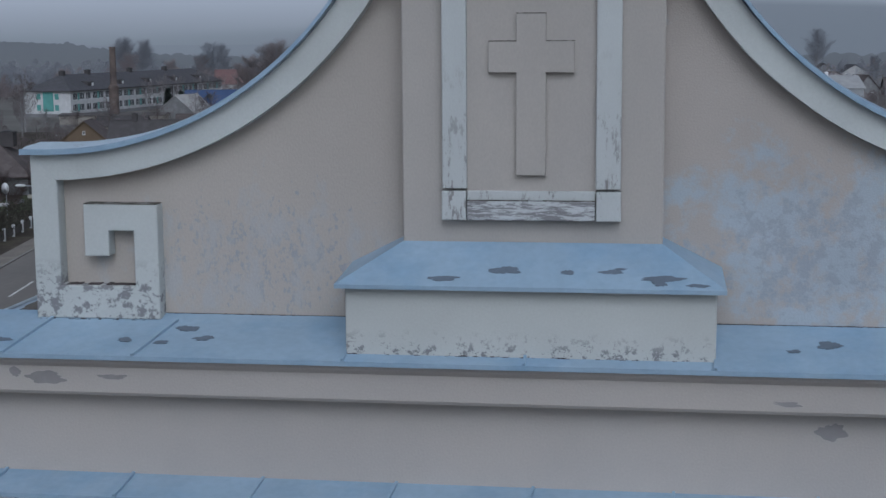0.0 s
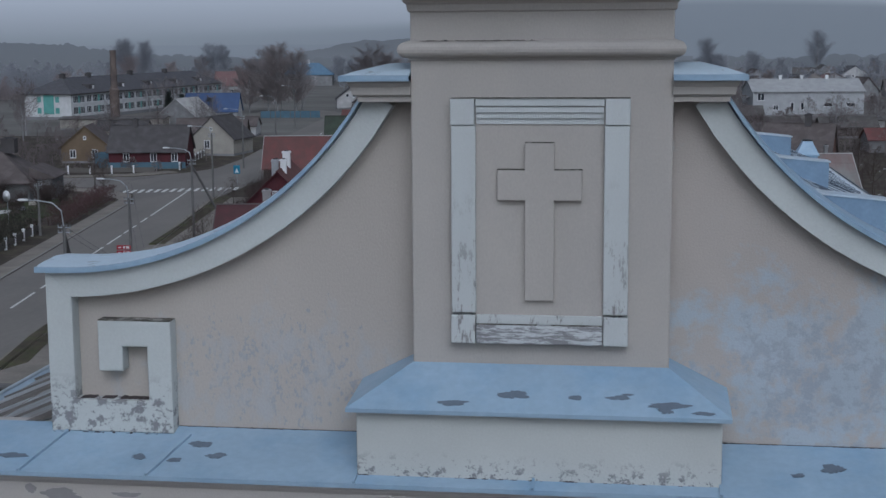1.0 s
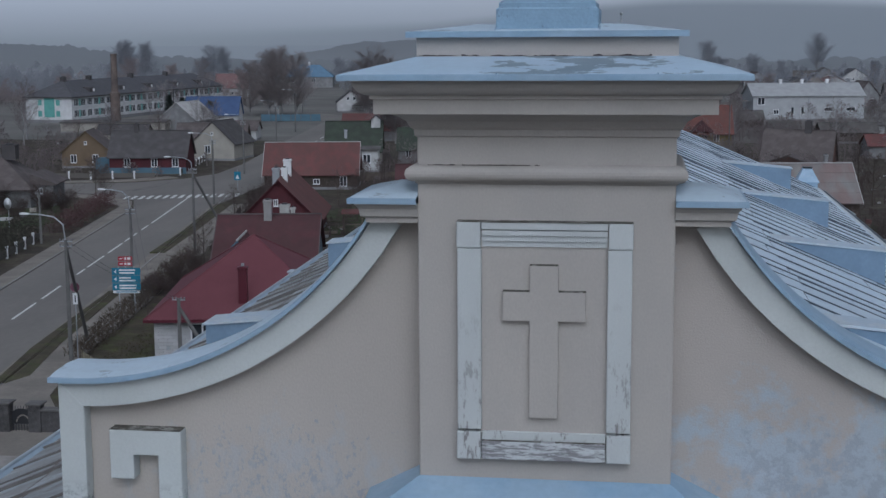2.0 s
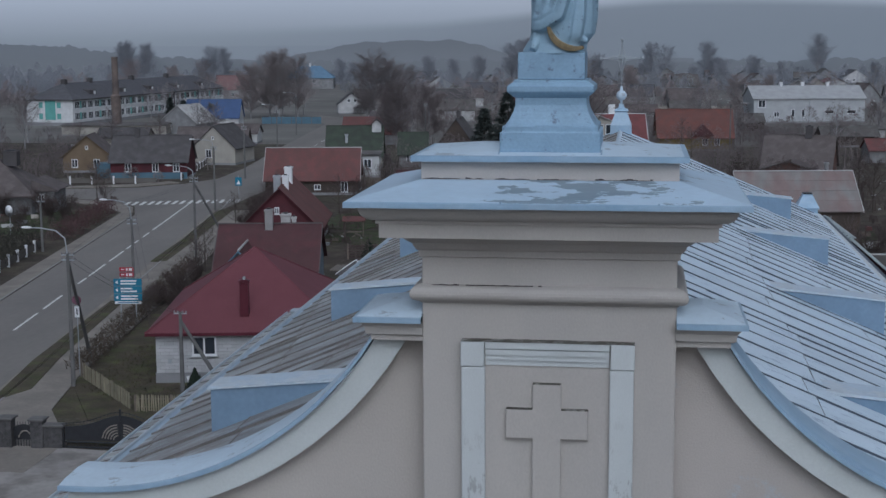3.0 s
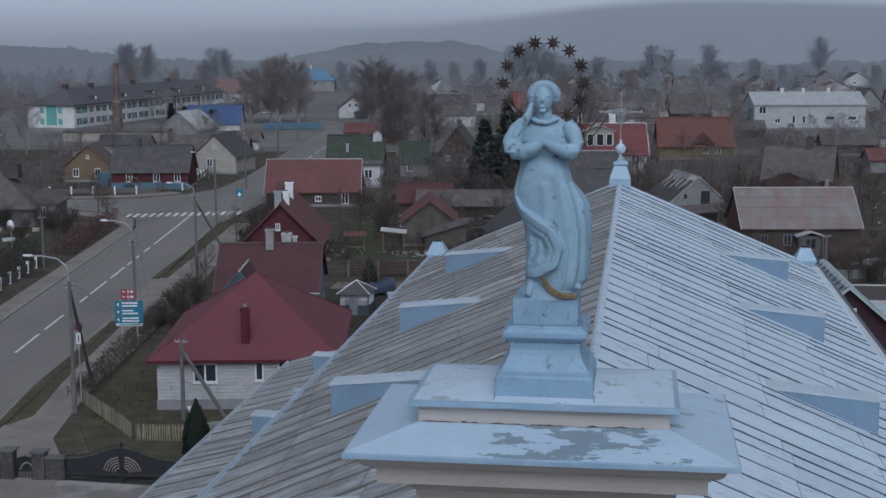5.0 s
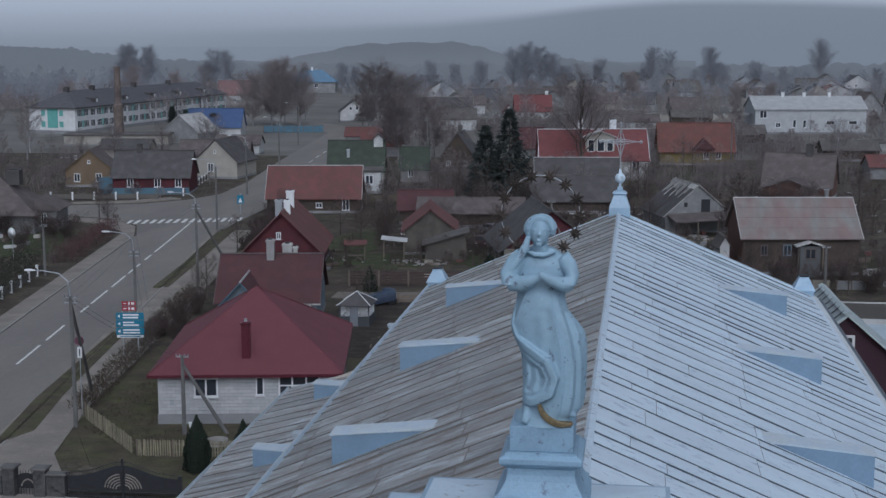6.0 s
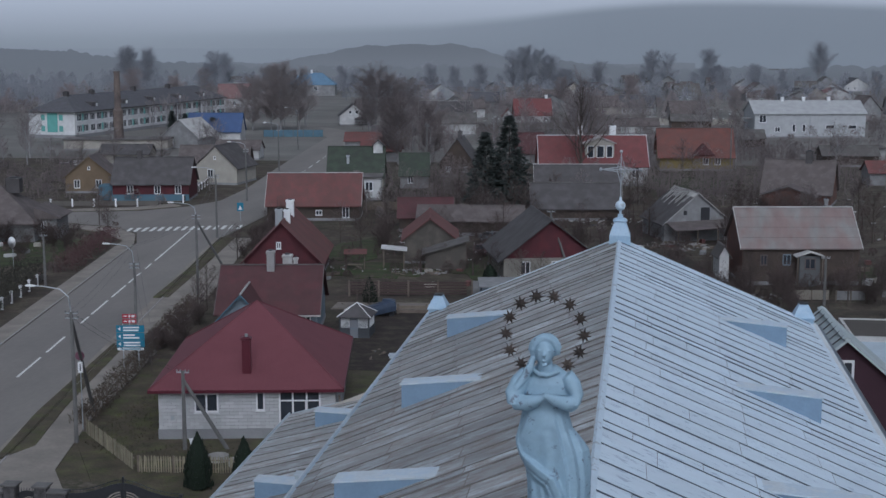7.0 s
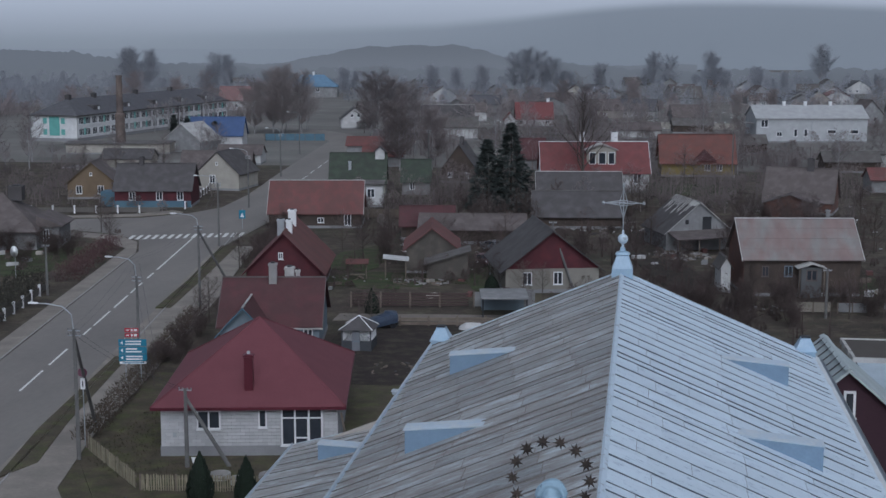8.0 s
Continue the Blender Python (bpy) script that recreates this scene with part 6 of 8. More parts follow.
th = house("house", "grey rendered house with wide taupe hipped roof", (-99.5, 168), TURN + 2, 17.5, 12, 3.1, 7.4, "x", W_GREY, R_TAUPE, hip=True, over=0.7, windows=((10, 1.0, 1.2, 1.4),), chimneys=((13.5, 6.0, 6.3, 8.4, 1.9, R_DARK),))
part("wing", Shape().box(17.5, 20.2, 2, 9, 0.0, 3.0), W_GREY, th)
part("wing_roof", Shape().prism([(17.2, 1.5, 3.0), (20.8, 1.5, 3.0), (20.8, 1.5, 3.15), (17.2, 1.5, 4.6)], (0, 8, 0)), R_TAUPE, th)
window(th, 18.0, 1.0, 0.8, 1.6, y=1.96)
house("house", "ochre boarded gabled house with brown roof", (-102.6, 230), TURN + 4, 8.6, 9, 3.0, 6.6, "y", W_OCHRE, R_TAUPE, trim=W_OCHRE, windows=((1.5, 0.9, 1.1, 1.5), (5.4, 0.9, 1.1, 1.5), (4.0, 4.2, 0.5, 0.6, 0)), gable_wall=W_OCHRE)
vh = house("house", "dark red house with blue base boarding and grey roof", (-89.6, 219.5), TURN, 13.2, 8.5, 3.2, 7.2, "x", W_MAROON, R_DARK, windows=((2.5, 1.2, 1.1, 1.5), (7.2, 1.2, 1.1, 1.5), (10.8, 1.2, 1.1, 1.5)), chimneys=((4, 4.2, 6.6, 8.4, 0.8, R_DARK),))
part("base_boarding", Shape().box(-0.03, 13.23, -0.09, -0.065, 0.0, 1.1), W_BLUE, vh, "bright blue base boarding")
part("porch", Shape().box(-2.6, -0.05, 0.8, 4, 0, 2.6), W_BLUE, vh)
house("house", "grey-beige gabled house with dark roof", (-84.2, 248.5), TURN - 14, 8.6, 10, 3.4, 7.4, "y", W_BEIGE, R_DARK, windows=((2.6, 1.3, 1.2, 1.6), (3.9, 4.8, 0.5, 0.6, 0)), gable_wall=W_BEIGE)
house("house", "low house with dull brown roof", (-92, 262), TURN, 14, 8, 2.6, 6.0, "x", W_BROWN, R_TAUPE)
house("warehouse", "building with bright blue sheet roof", (-117.9, 346), TURN, 14.0, 10, 3.4, 7.8, "x", W_WHITE, R_BLUE)
house("house", "grey gabled house with pale roof edge", (-120.4, 333), TURN - 20, 10.5, 11, 3.0, 7.2, "y", W_GREY, R_PALE, windows=((2.2, 1.0, 1.2, 1.3),), gable_wall=W_GREY)
house("garage", "long low grey garage block", (-142, 322), TURN, 26, 7, 2.6, 3.0, "x", W_BEIGE, R_GREY)
house("house", "pale house with sky-blue hipped roof", (-166, 640), TURN, 23, 13, 5.4, 10.6, "x", W_GREY, R_SKY, hip=True, windows=((3, 2.5, 1.8, 2.0), (8, 2.5, 1.8, 2.0), (13, 2.5, 1.8, 2.0)), chimneys=((11.5, 6.5, 10.2, 12.0, 0.9, WHITE),))
house("house", "white house with red roof behind the school", (-163, 520), TURN, 13, 9, 4.4, 9.5, "x", W_WHITE, R_RED_HAZE, windows=((2, 1.4, 1.2, 1.4), (6, 1.4, 1.2, 1.4)))
mh = house("house", "dark maroon gabled house beside the church with grey sheet roof", (5.35, 48.0), 2.0, 8.4, 6.4, 12.0, 15.62, "y", colour("dark_plum_boarding", (0.040, 0.018, 0.026)), colour("grey_green_sheet_roof", (0.36, 0.41, 0.42), 0.5), over=0.35, windows=((4.05, 13.55, 0.5, 1.15, 0),))
for k in range(7):
    y = 48.2 + 0.95 * k - 48.0
    part("roof_seam", Shape().tube([(4.1, y, 15.70), (-0.25, y, 11.93)], 0.03, 4), R_DARK, mh)
flat = thing("outbuilding", "low outbuilding with brown flat felt roof and pale kerb", "building", at=(13.9, 75.3, 0), turn=0)
part("wall", Shape().box(0, 14, 0.05, 5.6, -0.05, 9.7), W_BEIGE, flat)
part("roof", Shape().box(0.1, 13.9, 0.15, 5.5, 9.7, 9.95), colour("brown_roof_felt", (0.075, 0.066, 0.058)), flat, "brown felt flat roof")
for x0, x1, y0, y1 in ((-0.1, 14.1, -0.1, 0.1), (-0.1, 14.1, 5.5, 5.7), (-0.1, 0.1, 0.12, 1.6), (-0.1, 0.1, 2.0, 3.4), (-0.1, 0.1, 3.7, 5.48)):
    part("roof_kerb", Shape().box(x0, x1, y0, y1, 9.7, 10.02), R_PALE, flat)
low = thing("outbuilding", "low annex with pale blue-grey sheet roof", "building", at=(13.4, 62.0, 0), turn=0)
part("wall", Shape().box(0, 14, 0.0, 13.2, -0.05, 8.9), W_MAROON, low)
part("roof", Shape().prism([(-0.4, -0.5, 8.8), (-0.4, 13.25, 9.6), (-0.4, 13.25, 9.72), (-0.4, -0.5, 8.92)], (14.8, 0, 0)), colour("pale_blue_grey_sheet_roof", (0.36, 0.42, 0.47), 0.5), low)
for k in range(6):
    part("roof_seam", Shape().tube([(0.6 + 2.1 * k, -0.5, 8.94), (0.6 + 2.1 * k, 13.2, 9.74)], 0.035, 4), R_DARK, low)

# the school: long two-storey block
school = thing("school_building", "long white two-storey school with teal panels and dark roof", "building", at=(-155.2, 361, 0), turn=-8.2)
SCH_L, SCH_D = 98.0, 14.5
part("wall", Shape().box(-SCH_D, 0, 0, SCH_L, 0.9, 7.2), colour("white_school_render", (0.60, 0.605, 0.61), alt=(0.54, 0.545, 0.55)), school)
part("plinth", Shape().box(-SCH_D - 0.1, 0.1, -0.1, SCH_L + 0.1, -0.1, 0.9), PLINTH, school)
a = SCH_D / 2 + 0.6
part("roof", Shape().add([(-SCH_D - 0.6, -0.6, 7.2), (0.6, -0.6, 7.2), (0.6, SCH_L + 0.6, 7.2), (-SCH_D - 0.6, SCH_L + 0.6, 7.2), (-SCH_D / 2, a, 11.6), (-SCH_D / 2, SCH_L - a, 11.6)], [(0, 1, 4), (1, 2, 5, 4), (2, 3, 5), (3, 0, 4, 5), (0, 3, 2, 1)]), R_SLATE, school)
part("teal_panel", Shape().box(-8.6, -5.4, -0.16, -0.02, 1.6, 6.9), W_TEAL, school)
for z in (1.8, 4.9):
    for x in (-10.6, -4.9):
        part("teal_panel", Shape().box(x, x + 1.2, -0.12, -0.02, z, z + 1.6), W_TEAL, school)
for k in range(27):
    for z in (1.6, 4.7):
        y = 1.0 + 3.6 * k
        window(school, y, z, 2.6, 2.0, bars=2, axis="x")
        if k % 5 in (0, 3):
            part("teal_panel", Shape().box(0.02, 0.12, y + 2.65, y + 3.55, z, z + 2.0), W_TEAL, school)
for y in (26.0, 61.0, 78.0):
    part("downpipe", Shape().box(0.02, 0.35, y - 0.2, y + 0.2, 0.4, 7.2), R_SLATE, school)
for k in range(5):
    y = 12 + 17.5 * k
    dr = part("roof_dormer", Shape().prism([(-1.3, y, 7.95), (-1.3, y, 9.5), (-4.4, y, 9.75)], (0, 3.2, 0)), R_DARK, school, "dark low roof dormer")
    part("dormer_face", Shape().box(-1.29, -1.22, y + 1.9, y + 2.9, 8.3, 9.2), WHITE, dr)
part("eave_board", Shape().moulding(-SCH_D, 0, 0, SCH_L, [(0.55, 7.0), (0.66, 7.0), (0.66, 7.3), (0.55, 7.3)]), R_DARK, school)
for y in (8, 22, 47, 70):
    chimney(school, -7.2, y, 11.0, 12.6, 1.3, R_DARK)

solid("factory_chimney", Shape().rings([[(r * math.cos(q), r * math.sin(q), z) for q in [2 * math.pi * i / 12 for i in range(12)]] for r, z in ((1.25, -0.1), (1.22, 9.0), (1.3, 9.2), (1.3, 9.8), (0.85, 10.2), (0.75, 19.0), (0.82, 19.1), (0.82, 19.5), (0.55, 19.5), (0.55, 18.8))]), mat("old_chimney_brick", (0.180, 0.142, 0.122), 0.9, var=0.2, scale=0.8, fine=6, alt=(0.10, 0.082, 0.078), cover=0.4, alt_scale=0.2, edge=0.3), "tall sooty brick boiler chimney", "chimney", at=(-129.2, 326.3, 0))

# a scatter of small far houses
rng = random.Random(11)
far_roofs, far_walls = (R_SLATE, R_GREY, R_GREY, R_TAUPE, R_RED_HAZE, R_GREY, R_SLATE, R_TAUPE), (W_GREY, W_BEIGE, W_GREY, W_WHITE, W_GREY)
far_labels = {0: "small pale far house with a gabled roof", 1: "small far house among bare trees", 2: "far cottage with a grey roof"}
for k in range(66):
    y = rng.uniform(440, 740)
    x = rng.uniform(-0.30, 0.20) * (y + 11) + 3
    if abs(x - road_mid(y)) < 14 or 20 < x < 70 and y < 480 or abs(x + 0.252 * y - 6) < 16:
        continue
    e = rng.uniform(2.6, 3.6)
    house("house", far_labels[k % 3], (x, y), rng.uniform(-15, 25), rng.uniform(8, 14), rng.uniform(7, 10), e, e + rng.uniform(2.5, 4.5), rng.choice("xy"), rng.choice(far_walls), rng.choice(far_roofs), windows=((1.5, 1.0, 1.2, 1.3), (5.0, 1.0, 1.2, 1.3)))
for x, y, l, lab in ((-3, 330, 10, "grey shed with a flat roof"), (14, 345, 16, "long low shed with pale wall"), (24, 350, 8, "small grey outbuilding with flat roof"), (-72, 330, 9, "brown wooden garden shed"), (-118, 285, 11, "brown wooden barn with grey roof"), (-62, 300, 9, "small grey garden shed"), (-96, 300, 10, "low wooden barn with dark roof"), (-12, 290, 8, "garden shed with grey roof"), (40, 300, 12, "dark red garage with white front"), (44, 262, 9, "wooden barn with dark roof"), (-70, 355, 11, "low white house with grey roof"), (-28, 345, 12, "house with dark roof and pale wall"), (-8, 395, 14, "long white-walled house with grey roof"), (10, 420, 12, "low house with red-brown roof")):
    house("shed", lab, (x, y), TURN - 3, l, 6.5, 2.5, 4.3, "x", (W_BROWN, W_GREY, W_WHITE, W_BEIGE)[l % 4], (R_GREY, R_DARK, R_TAUPE, R_RUST)[(l * 7) % 4])

# ---- gazebo ----
gaz = thing("gazebo", "small lattice garden gazebo with grey tented roof", "gazebo", at=(-27.0, 115.6, 0), turn=0.0)
G = 2.75
GAZ_WOOD = colour("dark_grey_gazebo_boards", (0.060, 0.064, 0.072))
part("roof", Shape().rings([[(G / 2 + u * w, G / 2 + v * w, z) for u, v in ((-1, -1), (1, -1), (1, 1), (-1, 1))] for w, z in ((1.62, 1.98), (1.62, 2.06), (0.06, 3.15))]), R_DARK, gaz, "grey felt tented roof")
for u, v in ((-1, -1), (1, -1), (1, 1), (-1, 1)):
    part("hip_strip", Shape().tube([(G / 2 + 1.63 * u, G / 2 + 1.63 * v, 2.07), (G / 2, G / 2, 3.19)], 0.05, 4), WHITE, gaz, "white hip strip")
    x, y = G / 2 + u * G / 2, G / 2 + v * G / 2
    part("post", Shape().box(x - 0.06, x + 0.06, y - 0.06, y + 0.06, -0.05, 2.0), GAZ_WOOD, gaz)
for turn, spans in ((0, ((0.06, 0.93), (1.73, 2.69))), (90, ((0.06, 2.69),)), (270, ((0.06, 2.69),)), (180, ((0.06, 2.69),))):
    m4 = pose(-27.0, 115.6, 0) @ pose(G / 2, G / 2, 0, 0, 0, turn) @ pose(-G / 2, -G / 2, 0)
    for x0, x1 in spans:
        ob = part("side_panel", Shape().box(x0, x1, -0.03, 0.03, 0.02, 0.95), GAZ_WOOD, gaz)
        ob.matrix_world = m4
        lat, x = Shape(), x0
        while x < x1 - 0.05:
            for z in (1.0, 1.25, 1.5, 1.75):
                e = min(x + 0.25, x1)
                lat.tube([(x, 0, z), (e, 0, z + e - x)], 0.022, 4).tube([(x, 0, z + 0.25), (e, 0, z + 0.25 - e + x)], 0.022, 4)
            x += 0.25
        ob = part("lattice", lat, WHITE, gaz, "white diagonal lattice")
        ob.matrix_world = m4
door = part("door", Shape().box(0.96, 1.70, -0.04, 0.03, 0.05, 1.95), colour("grey_door_paint", (0.17, 0.18, 0.20)), gaz, "grey door leaf")
part("door_rail", Shape().box(0.96, 1.70, -0.055, -0.042, 0.92, 1.02), W_BLUEGREY, door)

# ---- fences, gate ----
def run_fence(name, label, a, b, step, build, group=""):
    """A fence between two points: build(parent, i, x, last) adds the pieces of one bay."""
    a, b = Vector((*a, 0)), Vector((*b, 0))
    d = b - a
    f = thing(name, label, "fence", group, at=(a.x, a.y, 0), turn=math.degrees(math.atan2(d.y, d.x)))
    n = max(1, round(d.length / step))
    for i in range(n):
        build(f, i, i * d.length / n, d.length / n)
    return f


picket_mesh = Shape().prism([(-0.045, -0.012, 0.08), (0.045, -0.012, 0.08), (0.045, -0.012, 1.12), (0, -0.012, 1.2), (-0.045, -0.012, 1.12)], (0, 0.024, 0)).mesh("picket", PICKET)


def picket_bay(f, i, x, l):
    part("post", Shape().box(x - 0.07, x + 0.07, 0.03, 0.17, -0.1, 1.15), WOOD, f)
    part("rail", Shape().box(x, x + l, 0.013, 0.05, 0.3, 0.38).box(x, x + l, 0.013, 0.05, 0.85, 0.93), WOOD, f)
    for k in range(int(l / 0.16)):
        ob = part("picket", picket_mesh, PICKET, f)
        ob.matrix_local = pose(x + 0.1 + 0.16 * k, 0, random.Random(i * 31 + k).uniform(-0.05, 0.03), 0, random.Random(i * 17 + k).uniform(-3, 3), 0)


def slat_bay(material, height=1.6, slats=5):
    def build(f, i, x, l):
        part("post", Shape().box(x - 0.1, x + 0.1, -0.1, 0.1, -0.1, height + 0.1), WOOD, f)
        for k in range(slats):
            z = 0.15 + k * (height - 0.1) / slats
            part("slat", Shape().box(x + 0.1, x + l - 0.1, -0.02, 0.02, z, z + (height / slats) * 0.62), material, f)
    return build


def board_bay(material, height=1.6):
    def build(f, i, x, l):
        part("post", Shape().box(x - 0.07, x + 0.07, -0.07, 0.07, -0.1, height + 0.05), WOOD, f)
        part("panel", Shape().box(x + 0.07, x + l - 0.07, -0.02, 0.02, 0.1, height), material, f)
    return build


def post_bay(f, i, x, l):
    part("post", Shape().moulding(x - 0.12, x + 0.12, -0.12, 0.12, [(0, -0.1), (0, 1.15), (0.04, 1.15), (0.04, 1.25), (-0.05, 1.32)]), WHITE, f, "white concrete post")
    part("panel", Shape().box(x + 0.12, x + l - 0.12, -0.02, 0.02, 0.15, 0.95), colour("wire_panel", (0.12, 0.11, 0.10)) if i == 0 else bpy.data.materials["wire_panel"], f)


def wire_bay(f, i, x, l):
    part("post", Shape().box(x - 0.06, x + 0.06, -0.06, 0.06, -0.1, 1.4), WOOD, f)
    part("wire", Shape().tube([(x, 0, 1.2), (x + l, 0, 1.2)], 0.006, 4).tube([(x, 0, 0.7), (x + l, 0, 0.7)], 0.006, 4), GALV, f)


run_fence("picket_fence", "leaning pale wooden picket fence", (-38.3, 81.5), (-31.8, 73.6), 2.2, picket_bay, "fences round the block house")
run_fence("picket_fence", "pale wooden picket fence along the yard", (-31.4, 73.3), (-22.0, 74.2), 2.3, picket_bay, "fences round the block house")
run_fence("wire_fence", "old wire fence on wooden posts", (-38.6, 82.0), (-45.6, 128), 3.6, wire_bay)
run_fence("post_fence", "fence of white concrete posts along the pavement", (left_edge(80) - 5.0, 80), (left_edge(142) - 5.0, 142), 3.4, post_bay, "white post fences")
run_fence("post_fence", "fence of white posts along the cross street", (-104, 209), (-79, 213), 3.4, post_bay, "white post fences")
run_fence("post_fence", "white post fence beside the far road", (-76.8, 219), (-84, 264), 3.4, post_bay, "white post fences")
run_fence("slat_fence", "dark red-brown horizontal slat fence", (-30.6, 137.0), (-17.7, 138.6), 2.9, slat_bay(colour("dark_red_slats", (0.060, 0.040, 0.038))))
run_fence("rail_fence", "low grey wooden rail fence by the lane", (-23.5, 127.5), (-9, 129.6), 3.0, slat_bay(WOOD, 1.0, 2))
run_fence("board_fence", "plain grey metal board fence", (-17.2, 138.7), (-10.5, 139.6), 2.2, board_bay(W_GREY, 1.7))
run_fence("board_fence", "blue painted board fence", (-104.3, 372), (-87.6, 374), 3.0, board_bay(W_BLUE, 2.0))
run_fence("board_fence", "pale concrete panel fence", (17.4, 140.6), (21.2, 140.8), 1.9, board_bay(colour("tan_concrete_panels", (0.215, 0.195, 0.165)), 1.15))
run_fence("board_fence", "weathered grey panel fence behind shrubs", (21.9, 140.9), (25.0, 141.1), 1.55, board_bay(W_GREY, 1.1))
run_fence("board_fence", "weathered grey board fence", (-52, 210), (-30, 213), 3.0, board_bay(WOOD, 1.5))
run_fence("board_fence", "pale concrete fence by the workshop", (2, 440), (30, 436), 4.0, board_bay(W_BEIGE, 2.0))

gate = thing("iron_gate", "black double iron gate with scrollwork, closed", "gate", at=(-32.6, 64.9, 0), turn=1.5)
for leaf, x0, x1 in ((0, 0.0, 3.35), (1, 3.45, 6.8)):
    n = 14
    top = [x0 + (x1 - x0) * i / n for i in range(n + 1)]
    crown = lambda x: 1.35 + 0.75 * math.exp(-((x - 3.4) / 1.7) ** 2)
    poly = [(x, 0, 0.55) for x in top] + [(x, 0, crown(x)) for x in reversed(top)]
    lf = part("gate_leaf", Shape().prism(poly, (0, 0.04, 0)), BLACK, gate)
    part("gate_rail", Shape().box(x0, x1, -0.03, 0.06, 0.08, 0.16).box(x0, x1, -0.03, 0.06, 0.40, 0.47), BLACK, lf)
    for k in range(16):
        x = x0 + 0.1 + k * (x1 - x0 - 0.2) / 15
        part("bar", Shape().box(x - 0.012, x + 0.012, -0.01, 0.02, 0.16, 0.40), BLACK, lf)
        part("bar", Shape().tube([(x, 0.02, crown(x)), (x, 0.02, crown(x) + 0.22), (x + 0.04, 0.02, crown(x) + 0.28)], 0.014, 4), BLACK, lf)
    part("top_rail", Shape().tube([(x, 0.02, crown(x) + 0.2) for x in top], 0.025, 5), BLACK, lf)
    cx = x1 if leaf == 0 else x0
    sgn = -1 if leaf == 0 else 1
    for k in range(5):
        r = 0.32 + 0.17 * k
        part("scroll", Shape().tube([(cx + sgn * (0.08 + r * math.cos(q)), -0.03, 0.6 + r * 0.95 * math.sin(q)) for q in [radians(8 + 78 * i / 8) for i in range(9)]], 0.045, 5), PAVING, lf, "pale wrought scrollwork")
part("centre_post", Shape().box(3.35, 3.45, -0.05, 0.08, -0.05, 2.5), BLACK, gate)
for x in (-0.15, 6.9):
    part("hinge_post", Shape().box(x - 0.1, x + 0.1, -0.08, 0.1, -0.05, 1.55), BLACK, gate)


def stone_pillar(x, y, w, d, h, label):
    p = thing("stone_pillar", label, "pillar", "gate pillars", at=(x, y, 0), turn=1.5)
    part("shaft", Shape().box(-w / 2, w / 2, -d / 2, d / 2, -0.1, h), STONE, p, bevel=0.03)
    part("cap", Shape().moulding(-w / 2, w / 2, -d / 2, d / 2, [(0.06, h), (0.12, h + 0.04), (0.12, h + 0.13), (-0.1, h + 0.19)]), colour("sooty_concrete", (0.125, 0.120, 0.118)) if "sooty_concrete" not in bpy.data.materials else bpy.data.materials["sooty_concrete"], p, "dark concrete cap")
    r = random.Random(int(x * 10))
    for k in range(10):
        cx, cz = r.uniform(-w / 2 + 0.12, w / 2 - 0.12), r.uniform(0.15, h - 0.15)
        part("stone", Shape().prism([(a, -d / 2 - 0.05, b) for a, b in blob(cx, cz, 0.14, 0.11, k + int(-x * 7), 9)], (0, 0.08, 0)), STONE, p)


stone_pillar(-36.15, 64.8, 0.75, 0.7, 1.75, "fieldstone gate pillar with concrete cap")
stone_pillar(-34.25, 64.9, 0.75, 0.7, 1.70, "fieldstone gate pillar with concrete cap")
stone_pillar(-33.3, 64.95, 1.15, 0.5, 1.35, "low fieldstone wall pier beside the gate")
stone_pillar(-37.9, 64.7, 2.6, 0.5, 1.30, "low fieldstone wall beside the wicket")
wicket = thing("wicket_gate", "small black iron wicket gate", "gate", at=(-35.75, 64.8, 0), turn=1.5)
part("gate_leaf", Shape().prism([(x, 0, 0.5) for x in (0, 0.3, 0.6, 0.9, 1.15)] + [(x, 0, z) for x, z in ((1.15, 1.25), (0.9, 1.4), (0.6, 1.45), (0.3, 1.4), (0, 1.25))], (0, 0.03, 0)), BLACK, wicket)
for k in range(7):
    part("bar", Shape().box(0.05 + 0.17 * k, 0.08 + 0.17 * k, 0, 0.03, 0.05, 1.6), BLACK, wicket)
part("scroll", Shape().tube([(0.7 + 0.4 * math.cos(q), -0.03, 0.55 + 0.5 * math.sin(q)) for q in [radians(10 + 16 * i) for i in range(11)]], 0.05, 5), PAVING, wicket)


# ---- poles, lamps, signs ----
POLE_GREY = mat("weathered_pole_concrete", (0.135, 0.132, 0.130), 0.9, var=0.15, scale=1.5, fine=20)


